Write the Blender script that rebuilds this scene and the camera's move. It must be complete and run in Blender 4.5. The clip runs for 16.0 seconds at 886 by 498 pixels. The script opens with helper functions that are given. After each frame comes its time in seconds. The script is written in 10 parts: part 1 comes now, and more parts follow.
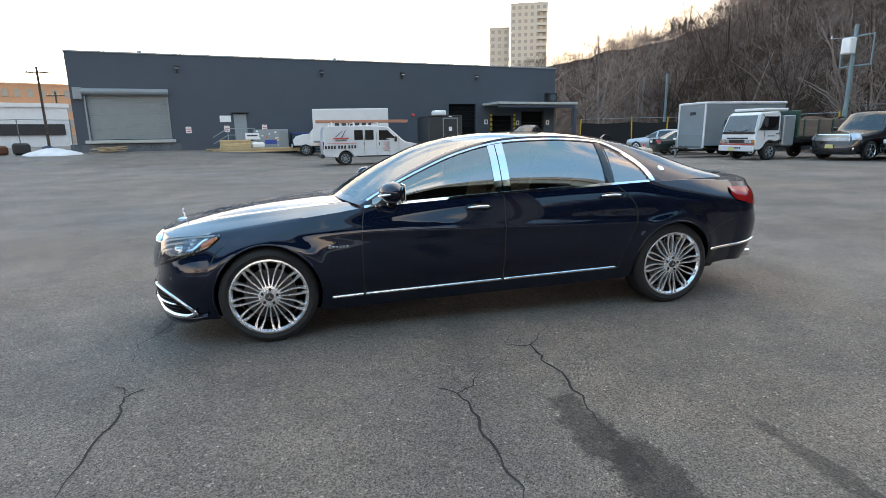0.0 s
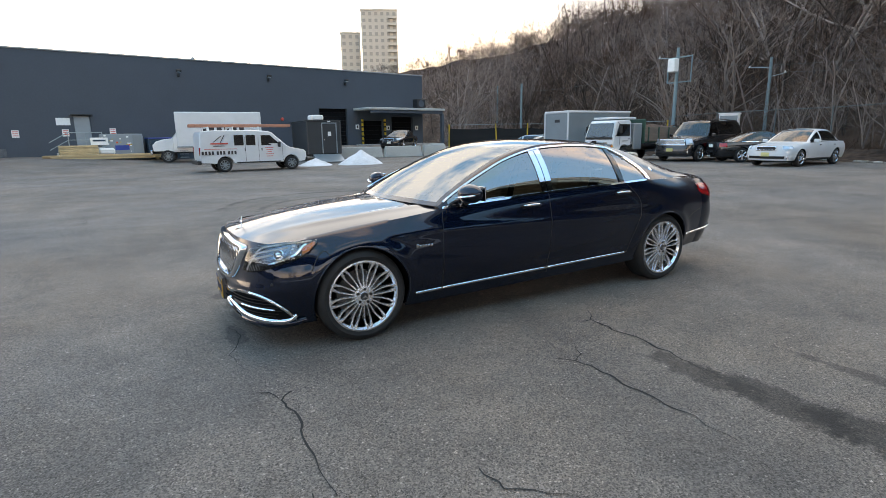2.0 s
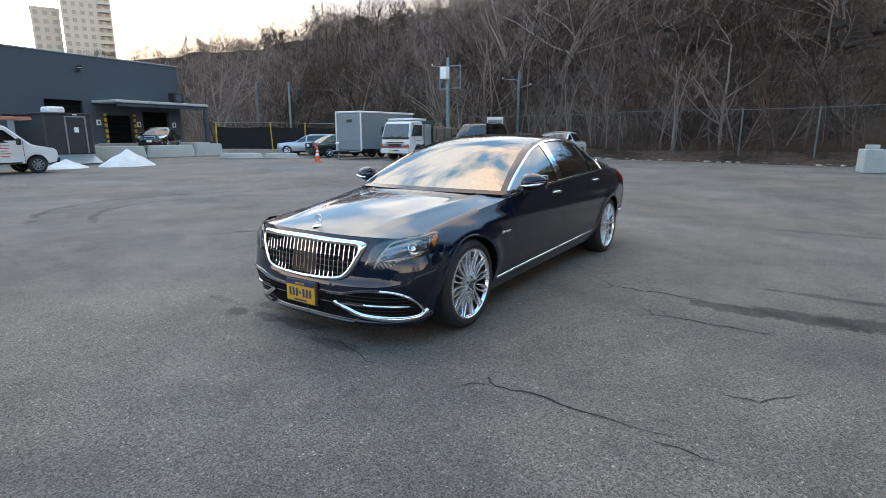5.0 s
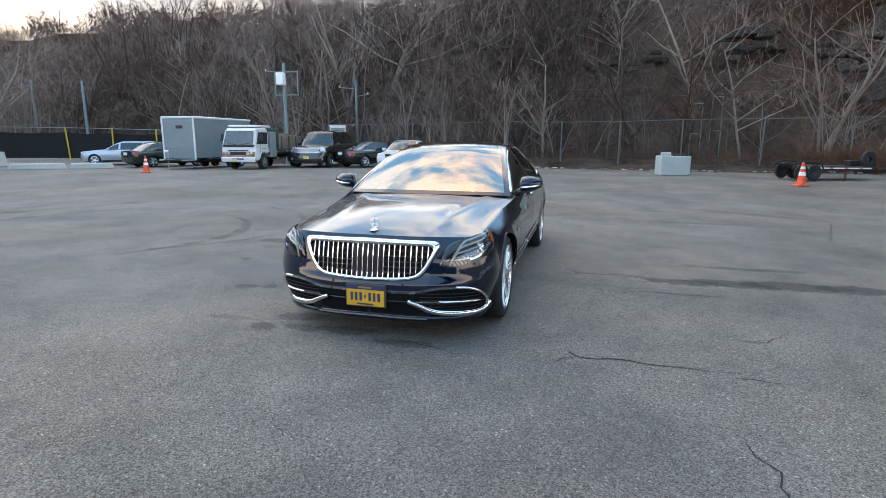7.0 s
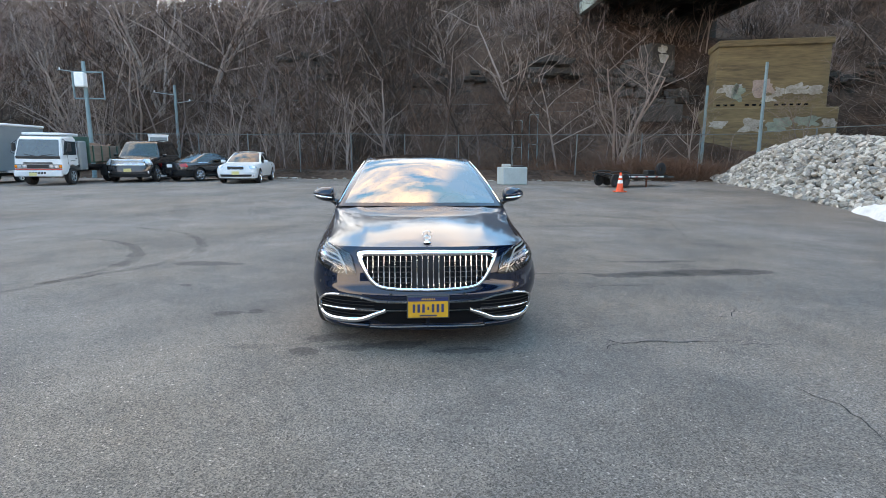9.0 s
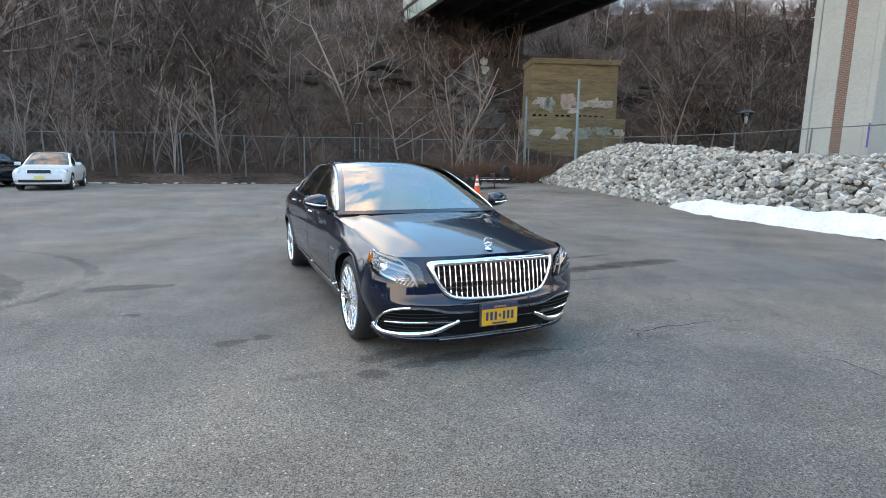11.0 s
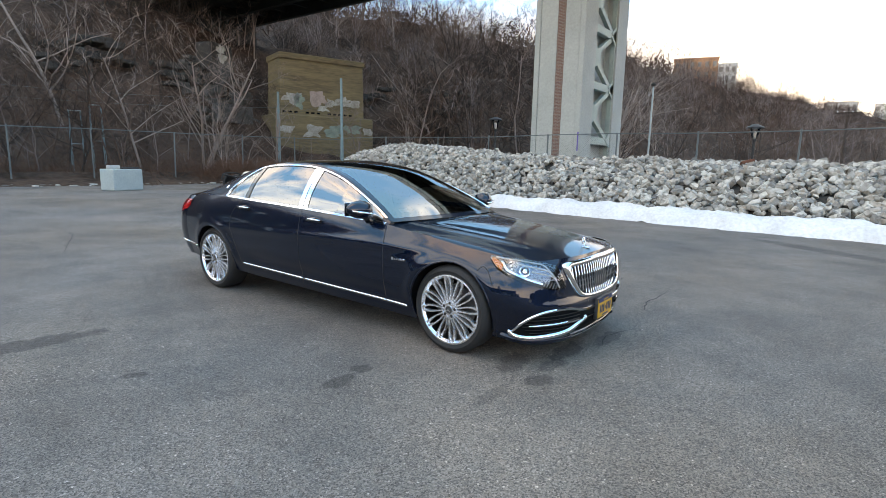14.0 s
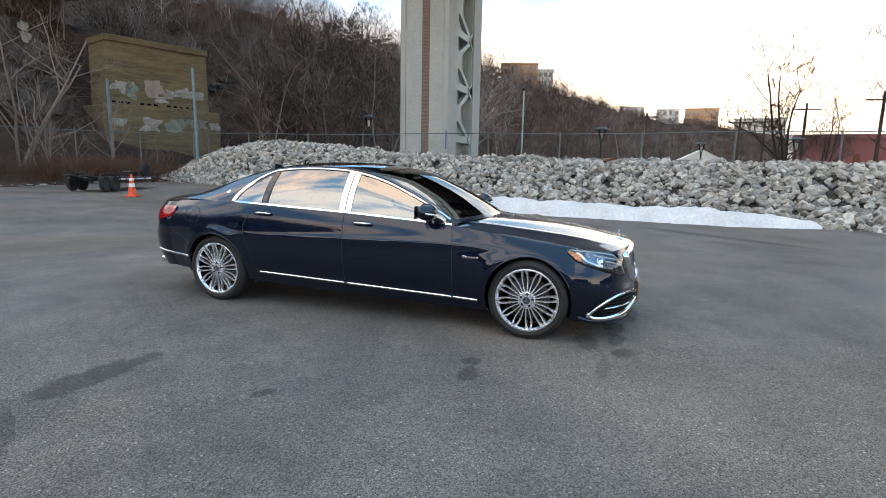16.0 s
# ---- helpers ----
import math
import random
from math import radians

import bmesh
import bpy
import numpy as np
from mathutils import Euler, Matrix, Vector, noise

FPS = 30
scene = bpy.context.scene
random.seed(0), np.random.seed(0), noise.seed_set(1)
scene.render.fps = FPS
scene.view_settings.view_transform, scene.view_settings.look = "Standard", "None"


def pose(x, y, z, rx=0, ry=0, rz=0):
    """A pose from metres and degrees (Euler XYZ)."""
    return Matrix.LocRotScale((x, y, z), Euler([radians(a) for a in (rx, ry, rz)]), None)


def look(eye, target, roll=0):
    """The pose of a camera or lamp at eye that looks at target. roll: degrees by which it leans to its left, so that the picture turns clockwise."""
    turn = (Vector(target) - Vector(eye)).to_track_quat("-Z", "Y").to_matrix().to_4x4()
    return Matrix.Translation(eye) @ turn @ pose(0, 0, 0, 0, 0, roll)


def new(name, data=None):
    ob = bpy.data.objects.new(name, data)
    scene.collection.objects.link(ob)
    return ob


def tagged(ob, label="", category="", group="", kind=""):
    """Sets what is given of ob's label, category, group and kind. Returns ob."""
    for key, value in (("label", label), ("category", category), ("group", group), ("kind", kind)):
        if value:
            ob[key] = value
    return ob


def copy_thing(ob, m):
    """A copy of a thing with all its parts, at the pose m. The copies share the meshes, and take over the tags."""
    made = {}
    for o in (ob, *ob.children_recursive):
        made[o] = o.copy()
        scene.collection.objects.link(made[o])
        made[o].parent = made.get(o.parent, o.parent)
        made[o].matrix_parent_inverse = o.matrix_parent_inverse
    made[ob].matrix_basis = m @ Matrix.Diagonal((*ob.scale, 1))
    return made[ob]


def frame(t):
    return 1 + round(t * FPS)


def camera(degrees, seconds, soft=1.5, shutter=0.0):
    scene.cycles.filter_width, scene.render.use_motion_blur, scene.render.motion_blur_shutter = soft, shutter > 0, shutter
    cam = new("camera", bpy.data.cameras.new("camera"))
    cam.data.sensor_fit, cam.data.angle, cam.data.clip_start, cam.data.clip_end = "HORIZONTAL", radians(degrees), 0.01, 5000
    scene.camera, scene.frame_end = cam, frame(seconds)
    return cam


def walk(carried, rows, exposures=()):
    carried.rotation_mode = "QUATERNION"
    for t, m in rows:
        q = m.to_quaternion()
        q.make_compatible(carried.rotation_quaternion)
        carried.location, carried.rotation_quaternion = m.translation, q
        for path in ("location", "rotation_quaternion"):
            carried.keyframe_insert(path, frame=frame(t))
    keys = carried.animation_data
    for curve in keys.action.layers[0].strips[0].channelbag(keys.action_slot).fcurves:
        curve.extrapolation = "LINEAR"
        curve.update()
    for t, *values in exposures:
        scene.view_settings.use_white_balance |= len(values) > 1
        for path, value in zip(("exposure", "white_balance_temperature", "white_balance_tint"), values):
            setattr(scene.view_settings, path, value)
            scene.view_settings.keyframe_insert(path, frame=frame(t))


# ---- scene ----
cam = camera(79.4, 16.0, soft=0.45)
PATH = [
    (0, (-1.332, -4.84, 1.497), (-0.87, -2.941, 1.073), -0.9),
    (0.5, (-1.82, -4.886, 1.508), (-1.172, -3.043, 1.081), -0.9),
    (1, (-2.247, -4.825, 1.514), (-1.476, -3.03, 1.086), -0.9),
    (1.5, (-2.685, -4.756, 1.541), (-1.817, -3.005, 1.117), -0.9),
    (2, (-3.061, -4.641, 1.545), (-2.11, -2.932, 1.13), -0.8),
    (2.5, (-3.426, -4.432, 1.53), (-2.379, -2.78, 1.113), -0.9),
    (3, (-3.809, -4.225, 1.529), (-2.643, -2.655, 1.112), -0.9),
    (3.5, (-4.148, -3.961, 1.53), (-2.844, -2.505, 1.108), -0.9),
    (6, (-5.736, -2.329, 1.482), (-3.962, -1.496, 1.083), 0.2),
    (6.5, (-5.982, -1.963, 1.485), (-4.137, -1.297, 1.096), 0.1),
    (7, (-6.147, -1.558, 1.478), (-4.253, -1.045, 1.089), 0.2),
    (7.5, (-6.316, -1.142, 1.477), (-4.389, -0.771, 1.095), 0.1),
    (8, (-6.419, -0.717, 1.48), (-4.465, -0.504, 1.109), 0.3),
    (8.5, (-6.439, -0.276, 1.482), (-4.471, -0.245, 1.125), 0.1),
    (9, (-6.483, 0.194, 1.488), (-4.519, 0.041, 1.144), 0.4),
    (11.5, (-5.697, 2.39, 1.496), (-3.964, 1.447, 1.169), 0.8),
    (12, (-5.39, 2.807, 1.491), (-3.735, 1.732, 1.167), 0.9),
    (12.5, (-5.103, 3.188, 1.481), (-3.531, 1.994, 1.162), 0.9),
    (13, (-4.782, 3.515, 1.487), (-3.341, 2.166, 1.166), 0.9),
    (13.5, (-4.452, 3.886, 1.495), (-3.148, 2.404, 1.176), 1.0),
    (14, (-4.071, 4.224, 1.497), (-2.893, 2.64, 1.177), 1.2),
    (14.5, (-3.717, 4.564, 1.516), (-2.667, 2.893, 1.194), 0.9),
    (15, (-3.321, 4.876, 1.516), (-2.403, 3.128, 1.197), 1.2),
    (15.5, (-2.912, 5.129, 1.524), (-2.119, 3.322, 1.199), 1.0),
    (16, (-2.494, 5.425, 1.529), (-1.837, 3.564, 1.207), 1.1),
]
EXPOSURE = [(0.0, -0.77, 9950, 12), (3.5, -0.89, 9750, 13), (6.0, -0.73, 9050, 11), (7.0, -0.59, 9050, 11), (9.0, -0.43, 9150, 11), (12.5, -0.42, 9200, 10), (14.0, -0.61, 9200, 10), (16.0, -0.91, 9300, 11)]
walk(cam, [(t, look(eye, target, roll)) for t, eye, target, roll in PATH], EXPOSURE)

# ---- world and sun: dusk light under a bright, partly cloudy sky ----
world = bpy.data.worlds.new("dusk_sky")
scene.world = world
world.use_nodes = True
wn, wl = world.node_tree.nodes, world.node_tree.links
wn.clear()
w_out = wn.new("ShaderNodeOutputWorld")
w_bg = wn.new("ShaderNodeBackground")
w_sky = wn.new("ShaderNodeTexSky")
w_sky.sky_type = "NISHITA"
w_sky.sun_disc = False
w_sky.sun_elevation = radians(14)
w_sky.sun_rotation = radians(-75)
w_sky.air_density = 1.0
w_sky.dust_density = 0.6
w_tc = wn.new("ShaderNodeTexCoord")
w_map = wn.new("ShaderNodeMapping")
w_map.inputs["Location"].default_value = (14.7, 13.4, -5.2)
w_map.inputs["Scale"].default_value = (1.0, 1.0, 1.7)
w_noise = wn.new("ShaderNodeTexNoise")
w_noise.inputs["Scale"].default_value = 2.3
w_noise.inputs["Detail"].default_value = 7.0
w_noise.inputs["Roughness"].default_value = 0.55
w_noise.inputs["Distortion"].default_value = 0.15
w_ramp = wn.new("ShaderNodeValToRGB")
w_ramp.color_ramp.elements[0].position, w_ramp.color_ramp.elements[0].color = 0.44, (0, 0, 0, 1)
w_ramp.color_ramp.elements[1].position, w_ramp.color_ramp.elements[1].color = 0.57, (1, 1, 1, 1)
w_sep = wn.new("ShaderNodeSeparateXYZ")
w_low = wn.new("ShaderNodeMapRange")
w_low.inputs["From Min"].default_value, w_low.inputs["From Max"].default_value = 0.14, 0.28
w_low.inputs["To Min"].default_value, w_low.inputs["To Max"].default_value = 1.0, 0.0
w_glow = wn.new("ShaderNodeMath")
w_glow.operation = "ABSOLUTE"
w_turn = wn.new("ShaderNodeMapRange")
w_turn.inputs["From Min"].default_value, w_turn.inputs["From Max"].default_value = 0.15, 0.8
w_turn.inputs["To Min"].default_value, w_turn.inputs["To Max"].default_value = 0.25, 1.0
w_band = wn.new("ShaderNodeMath")
w_band.operation = "MULTIPLY"
w_rim = wn.new("ShaderNodeMix")
w_rim.data_type = "RGBA"
w_rim.inputs["B"].default_value = (6.0, 5.6, 5.5, 1)
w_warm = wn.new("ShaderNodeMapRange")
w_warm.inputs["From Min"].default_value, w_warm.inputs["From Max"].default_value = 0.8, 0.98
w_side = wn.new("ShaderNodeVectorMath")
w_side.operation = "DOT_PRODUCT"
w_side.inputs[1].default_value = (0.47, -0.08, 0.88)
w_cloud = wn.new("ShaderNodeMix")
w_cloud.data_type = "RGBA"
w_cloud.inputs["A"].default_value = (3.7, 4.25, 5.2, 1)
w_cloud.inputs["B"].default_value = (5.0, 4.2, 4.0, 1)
w_gain = wn.new("ShaderNodeVectorMath")
w_gain.operation = "SCALE"
w_gain.inputs["Scale"].default_value = 1.9
w_cap = wn.new("ShaderNodeVectorMath")
w_cap.operation = "MINIMUM"
w_cap.inputs[1].default_value = (0.72, 1.75, 3.25)
w_mix = wn.new("ShaderNodeMix")
w_mix.data_type = "RGBA"
wl.new(w_tc.outputs["Generated"], w_map.inputs["Vector"])
wl.new(w_map.outputs["Vector"], w_noise.inputs["Vector"])
wl.new(w_noise.outputs["Fac"], w_ramp.inputs["Fac"])
wl.new(w_tc.outputs["Generated"], w_sep.inputs["Vector"])
wl.new(w_sep.outputs["Z"], w_low.inputs["Value"])
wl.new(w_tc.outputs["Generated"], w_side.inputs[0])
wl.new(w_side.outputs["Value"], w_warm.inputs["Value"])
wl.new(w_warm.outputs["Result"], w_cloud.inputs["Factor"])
wl.new(w_sky.outputs["Color"], w_gain.inputs[0])
wl.new(w_gain.outputs["Vector"], w_cap.inputs[0])
w_blue = wn.new("ShaderNodeVectorMath")
w_blue.operation = "MULTIPLY"
w_blue.inputs[1].default_value = (0.92, 1.0, 1.1)
wl.new(w_cap.outputs["Vector"], w_blue.inputs[0])
w_floor = wn.new("ShaderNodeVectorMath")
w_floor.operation = "MAXIMUM"
w_floor.inputs[1].default_value = (0.42, 1.1, 2.2)
wl.new(w_blue.outputs["Vector"], w_floor.inputs[0])
wl.new(w_floor.outputs["Vector"], w_mix.inputs["A"])
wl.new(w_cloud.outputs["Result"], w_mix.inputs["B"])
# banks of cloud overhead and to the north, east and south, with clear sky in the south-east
def sky_math(kind, *values):
    n = wn.new("ShaderNodeMath")
    n.operation = kind
    for i, v in enumerate(values):
        if isinstance(v, (int, float)):
            n.inputs[i].default_value = v
        else:
            wl.new(v, n.inputs[i])
    return n.outputs["Value"]


w_x, w_y, w_z = w_sep.outputs["X"], w_sep.outputs["Y"], w_sep.outputs["Z"]
w_cross = sky_math("MAXIMUM", sky_math("MULTIPLY", w_x, sky_math("MULTIPLY", w_y, -1.0)), 0.0)
w_flat = sky_math("SUBTRACT", 1.02, sky_math("MULTIPLY", w_z, w_z))
w_gap = sky_math("DIVIDE", sky_math("MULTIPLY", w_cross, 2.0), w_flat)
w_clear = wn.new("ShaderNodeMapRange")
w_clear.inputs["From Min"].default_value, w_clear.inputs["From Max"].default_value = 0.3, 0.62
w_clear.inputs["To Min"].default_value, w_clear.inputs["To Max"].default_value = 1.0, 0.05
w_west = wn.new("ShaderNodeMapRange")
w_west.inputs["From Min"].default_value, w_west.inputs["From Max"].default_value = -0.5, 0.05
w_share = wn.new("ShaderNodeMath")
w_share.operation = "MULTIPLY"
w_cover = wn.new("ShaderNodeMath")
w_cover.operation = "MULTIPLY"
wl.new(w_gap, w_clear.inputs["Value"])
wl.new(w_sep.outputs["X"], w_west.inputs["Value"])
wl.new(w_clear.outputs["Result"], w_share.inputs[0])
wl.new(w_west.outputs["Result"], w_share.inputs[1])
wl.new(w_ramp.outputs["Color"], w_cover.inputs[0])
wl.new(w_share.outputs["Value"], w_cover.inputs[1])
wl.new(w_cover.outputs["Value"], w_mix.inputs["Factor"])
wl.new(w_mix.outputs["Result"], w_rim.inputs["A"])
wl.new(w_sep.outputs["Y"], w_glow.inputs[0])
wl.new(w_glow.outputs["Value"], w_turn.inputs["Value"])
wl.new(w_low.outputs["Result"], w_band.inputs[0])
wl.new(w_turn.outputs["Result"], w_band.inputs[1])
wl.new(w_band.outputs["Value"], w_rim.inputs["Factor"])
wl.new(w_rim.outputs["Result"], w_bg.inputs["Color"])
w_bg.inputs["Strength"].default_value = 1.16
wl.new(w_bg.outputs["Background"], w_out.inputs["Surface"])

sun = new("sun", bpy.data.lights.new("sun", "SUN"))
sun.data.energy, sun.data.angle, sun.data.color = 0.5, radians(60), (1.0, 0.84, 0.7)
sun.matrix_world = look((-60, 25, 16), (0, 0, 0))


# ---- materials ----
def mat(name, color, rough=0.6, metal=0.0, vary=0.15, scale=6.0, fine=80.0, bump=0.1, depth=0.01, coat=0.0, second=None, spec=0.5, rand=0.0, stretch=None):
    """A surface of one base colour with variation at two scales, fine relief, and a shift from piece to piece."""
    m = bpy.data.materials.new(name)
    m.use_nodes = True
    nt = m.node_tree
    b = nt.nodes["Principled BSDF"]
    tc = nt.nodes.new("ShaderNodeTexCoord")
    big = nt.nodes.new("ShaderNodeTexNoise")
    big.inputs["Scale"].default_value, big.inputs["Detail"].default_value = scale, 5.0
    small = nt.nodes.new("ShaderNodeTexNoise")
    small.inputs["Scale"].default_value, small.inputs["Detail"].default_value = fine, 3.0
    where = tc.outputs["Object"]
    if stretch:
        mp = nt.nodes.new("ShaderNodeMapping")
        mp.inputs["Scale"].default_value = stretch
        nt.links.new(where, mp.inputs["Vector"])
        where = mp.outputs["Vector"]
    for n in (big, small):
        nt.links.new(where, n.inputs["Vector"])
    mixf = nt.nodes.new("ShaderNodeMath")
    mixf.operation = "MULTIPLY_ADD"
    mixf.inputs[1].default_value = 0.45
    nt.links.new(small.outputs["Fac"], mixf.inputs[0])
    half = nt.nodes.new("ShaderNodeMath")
    half.operation = "MULTIPLY"
    half.inputs[1].default_value = 0.55
    nt.links.new(big.outputs["Fac"], half.inputs[0])
    nt.links.new(half.outputs[0], mixf.inputs[2])
    ramp = nt.nodes.new("ShaderNodeValToRGB")
    ramp.color_ramp.elements[0].position, ramp.color_ramp.elements[1].position = 0.3, 0.7
    lo = [c * (1 - vary) for c in color] if second is None else second
    ramp.color_ramp.elements[0].color = (*lo, 1)
    ramp.color_ramp.elements[1].color = (*[min(1, c * (1 + vary)) for c in color], 1)
    nt.links.new(mixf.outputs[0], ramp.inputs["Fac"])
    colour = ramp.outputs["Color"]
    if rand > 0:
        info = nt.nodes.new("ShaderNodeObjectInfo")
        hsv = nt.nodes.new("ShaderNodeHueSaturation")
        mr = nt.nodes.new("ShaderNodeMapRange")
        mr.inputs["To Min"].default_value, mr.inputs["To Max"].default_value = 1 - rand, 1 + rand
        nt.links.new(info.outputs["Random"], mr.inputs["Value"])
        nt.links.new(mr.outputs["Result"], hsv.inputs["Value"])
        nt.links.new(colour, hsv.inputs["Color"])
        colour = hsv.outputs["Color"]
    nt.links.new(colour, b.inputs["Base Color"])
    b.inputs["Roughness"].default_value, b.inputs["Metallic"].default_value = rough, metal
    b.inputs["Specular IOR Level"].default_value = spec
    b.inputs["Coat Weight"].default_value, b.inputs["Coat Roughness"].default_value = coat, 0.02
    if bump > 0:
        bm = nt.nodes.new("ShaderNodeBump")
        bm.inputs["Strength"].default_value, bm.inputs["Distance"].default_value = bump, depth
        nt.links.new(mixf.outputs[0], bm.inputs["Height"])
        nt.links.new(bm.outputs["Normal"], b.inputs["Normal"])
    return m


def glass(name, tint=(0.9, 0.95, 0.95), rough=0.0, ior=1.7):
    """A thin pane: clear or tinted see-through with a mirror-like skin."""
    m = bpy.data.materials.new(name)
    m.use_nodes = True
    nt = m.node_tree
    nt.nodes.remove(nt.nodes["Principled BSDF"])
    tr = nt.nodes.new("ShaderNodeBsdfTransparent")
    tr.inputs["Color"].default_value = (*tint, 1)
    gl = nt.nodes.new("ShaderNodeBsdfGlossy")
    gl.inputs["Roughness"].default_value = rough
    fr = nt.nodes.new("ShaderNodeFresnel")
    fr.inputs["IOR"].default_value = ior
    mx = nt.nodes.new("ShaderNodeMixShader")
    nt.links.new(fr.outputs[0], mx.inputs[0])
    nt.links.new(tr.outputs[0], mx.inputs[1])
    nt.links.new(gl.outputs[0], mx.inputs[2])
    nt.links.new(mx.outputs[0], nt.nodes["Material Output"].inputs["Surface"])
    return m


M_navy = mat("navy_paint", (0.0003, 0.006, 0.0215), 0.34, 0.6, 0.12, 3, 900, 0.0, coat=1.0, spec=0.1)
M_navy.node_tree.nodes["Principled BSDF"].inputs["Coat IOR"].default_value = 1.52
M_chrome = mat("chrome", (0.78, 0.79, 0.8), 0.06, 1.0, 0.03, 8, 200, 0.0)
M_rim = mat("machined_alloy", (0.82, 0.83, 0.85), 0.27, 0.86, 0.06, 12, 300, 0.03, 0.001)
M_screen = mat("vehicle_screen", (0.025, 0.04, 0.045), 0.05, 0.0, 0.3, 1.5, 6, 0.0, coat=0.6, spec=0.8)
M_lamp = mat("clear_headlight", (0.5, 0.53, 0.56), 0.16, 0.6, 0.25, 14, 60, 0.1, 0.004, coat=0.8)
M_mesh_chrome = mat("chrome_mesh", (0.3, 0.33, 0.35), 0.3, 0.6, 0.3, 40, 120, 0.3, 0.01)
# rim barrel colour, darkened to paint the shade in the gaps behind the spokes
M_rim_in = mat("recess_dark_alloy", (0.03, 0.03, 0.033), 0.4, 0.8, 0.1, 12, 300, 0.0)
M_disc = mat("brake_iron", (0.09, 0.09, 0.095), 0.45, 0.8, 0.2, 12, 200, 0.05, 0.001)
M_tyre = mat("tyre_rubber", (0.014, 0.014, 0.015), 0.75, 0, 0.25, 20, 300, 0.15, 0.002)
M_black = mat("black_plastic", (0.012, 0.012, 0.013), 0.5, 0, 0.2, 20, 300, 0.05, 0.001)
M_gloss_black = mat("gloss_black", (0.006, 0.006, 0.007), 0.08, 0, 0.1, 20, 300, 0.0, coat=0.5)
M_sensor = mat("sensor_panel", (0.004, 0.005, 0.007), 0.3, 0, 0.1, 20, 300, 0.0, spec=0.2)
M_glass = glass("car_glass", (0.4, 0.46, 0.45), ior=3.9)
M_glass_dark = glass("tinted_glass", (0.14, 0.16, 0.16), ior=1.9)
M_reflector = mat("lamp_reflector", (0.2, 0.22, 0.25), 0.22, 0.85, 0.15, 40, 200, 0.1, 0.002)
M_lens = glass("lamp_lens", (0.93, 0.95, 0.97))
M_amber = mat("amber_lens", (0.8, 0.22, 0.02), 0.15, 0, 0.1, 60, 300, 0.0, coat=0.5)
M_red = mat("red_lens", (0.35, 0.008, 0.01), 0.12, 0, 0.15, 40, 200, 0.0, coat=0.6)
M_cream = mat("cream_leather", (0.5, 0.44, 0.36), 0.55, 0, 0.12, 10, 150, 0.15, 0.002)
M_darktrim = mat("dark_trim", (0.02, 0.018, 0.017), 0.5, 0, 0.2, 10, 150, 0.05, 0.001)
M_plate = mat("plate_yellow", (0.62, 0.32, 0.02), 0.4, 0, 0.06, 30, 200, 0.0)
M_plate_pale = mat("plate_pale_yellow", (0.6, 0.52, 0.22), 0.4, 0, 0.1, 30, 200, 0.0)
M_bedboard = mat("weathered_bed_boards", (0.17, 0.13, 0.105), 0.85, 0, 0.35, 3, 30, 0.3, 0.01, stretch=(0.3, 1, 4))
M_plate_navy = mat("plate_navy", (0.02, 0.03, 0.1), 0.4, 0, 0.06, 30, 200, 0.0)
M_white_paint = mat("white_paint", (0.6, 0.62, 0.63), 0.3, 0, 0.07, 2, 40, 0.03, 0.002, coat=0.4)
M_silver_paint = mat("silver_paint", (0.42, 0.47, 0.52), 0.3, 0.5, 0.07, 2, 40, 0.0, coat=0.5)
M_black_paint = mat("black_paint", (0.008, 0.009, 0.011), 0.22, 0, 0.1, 3, 40, 0.0, coat=0.8)
M_green_paint = mat("green_paint", (0.008, 0.022, 0.018), 0.25, 0, 0.1, 3, 40, 0.0, coat=0.8)
M_alu = mat("painted_aluminium", (0.24, 0.28, 0.3), 0.4, 0.3, 0.08, 2, 30, 0.05, 0.003)
M_green_bed = mat("green_truck_bed", (0.02, 0.07, 0.05), 0.5, 0, 0.25, 3, 60, 0.1, 0.004)
M_wall = mat("grey_painted_block", (0.05, 0.066, 0.085), 0.7, 0, 0.1, 0.5, 9, 0.25, 0.01)
M_wall_base = mat("scraped_concrete_base", (0.1, 0.11, 0.12), 0.8, 0, 0.5, 1.2, 9, 0.3, 0.02, second=(0.05, 0.06, 0.07))
M_officewall = mat("dark_trailer_panel", (0.028, 0.034, 0.038), 0.45, 0.2, 0.1, 2, 30, 0.05, 0.003)
M_shutter = mat("shutter_slat", (0.22, 0.25, 0.26), 0.5, 0.2, 0.08, 2, 40, 0.05, 0.003)
M_door_grey = mat("grey_steel_door", (0.24, 0.28, 0.3), 0.5, 0.1, 0.1, 2, 40, 0.05, 0.003)
# near-black that puts the shade inside openings and recesses into the colour
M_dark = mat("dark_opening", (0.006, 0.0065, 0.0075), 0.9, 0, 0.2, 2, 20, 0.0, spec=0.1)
M_yellow = mat("yellow_paint", (0.55, 0.36, 0.03), 0.6, 0, 0.2, 4, 40, 0.1, 0.003)
M_concrete = mat("weathered_concrete", (0.40, 0.41, 0.39), 0.85, 0, 0.25, 0.8, 14, 0.35, 0.02)
M_block = mat("pale_worn_concrete", (0.35, 0.4, 0.395), 0.8, 0, 0.14, 1.1, 16, 0.25, 0.01)
M_pier = mat("pier_concrete", (0.38, 0.40, 0.375), 0.85, 0, 0.16, 0.5, 10, 0.3, 0.02)
M_abut = mat("stained_abutment_concrete", (0.17, 0.13, 0.068), 0.9, 0, 0.45, 0.5, 3.0, 0.5, 0.05, second=(0.085, 0.07, 0.045), stretch=(0.5, 0.5, 4.0))
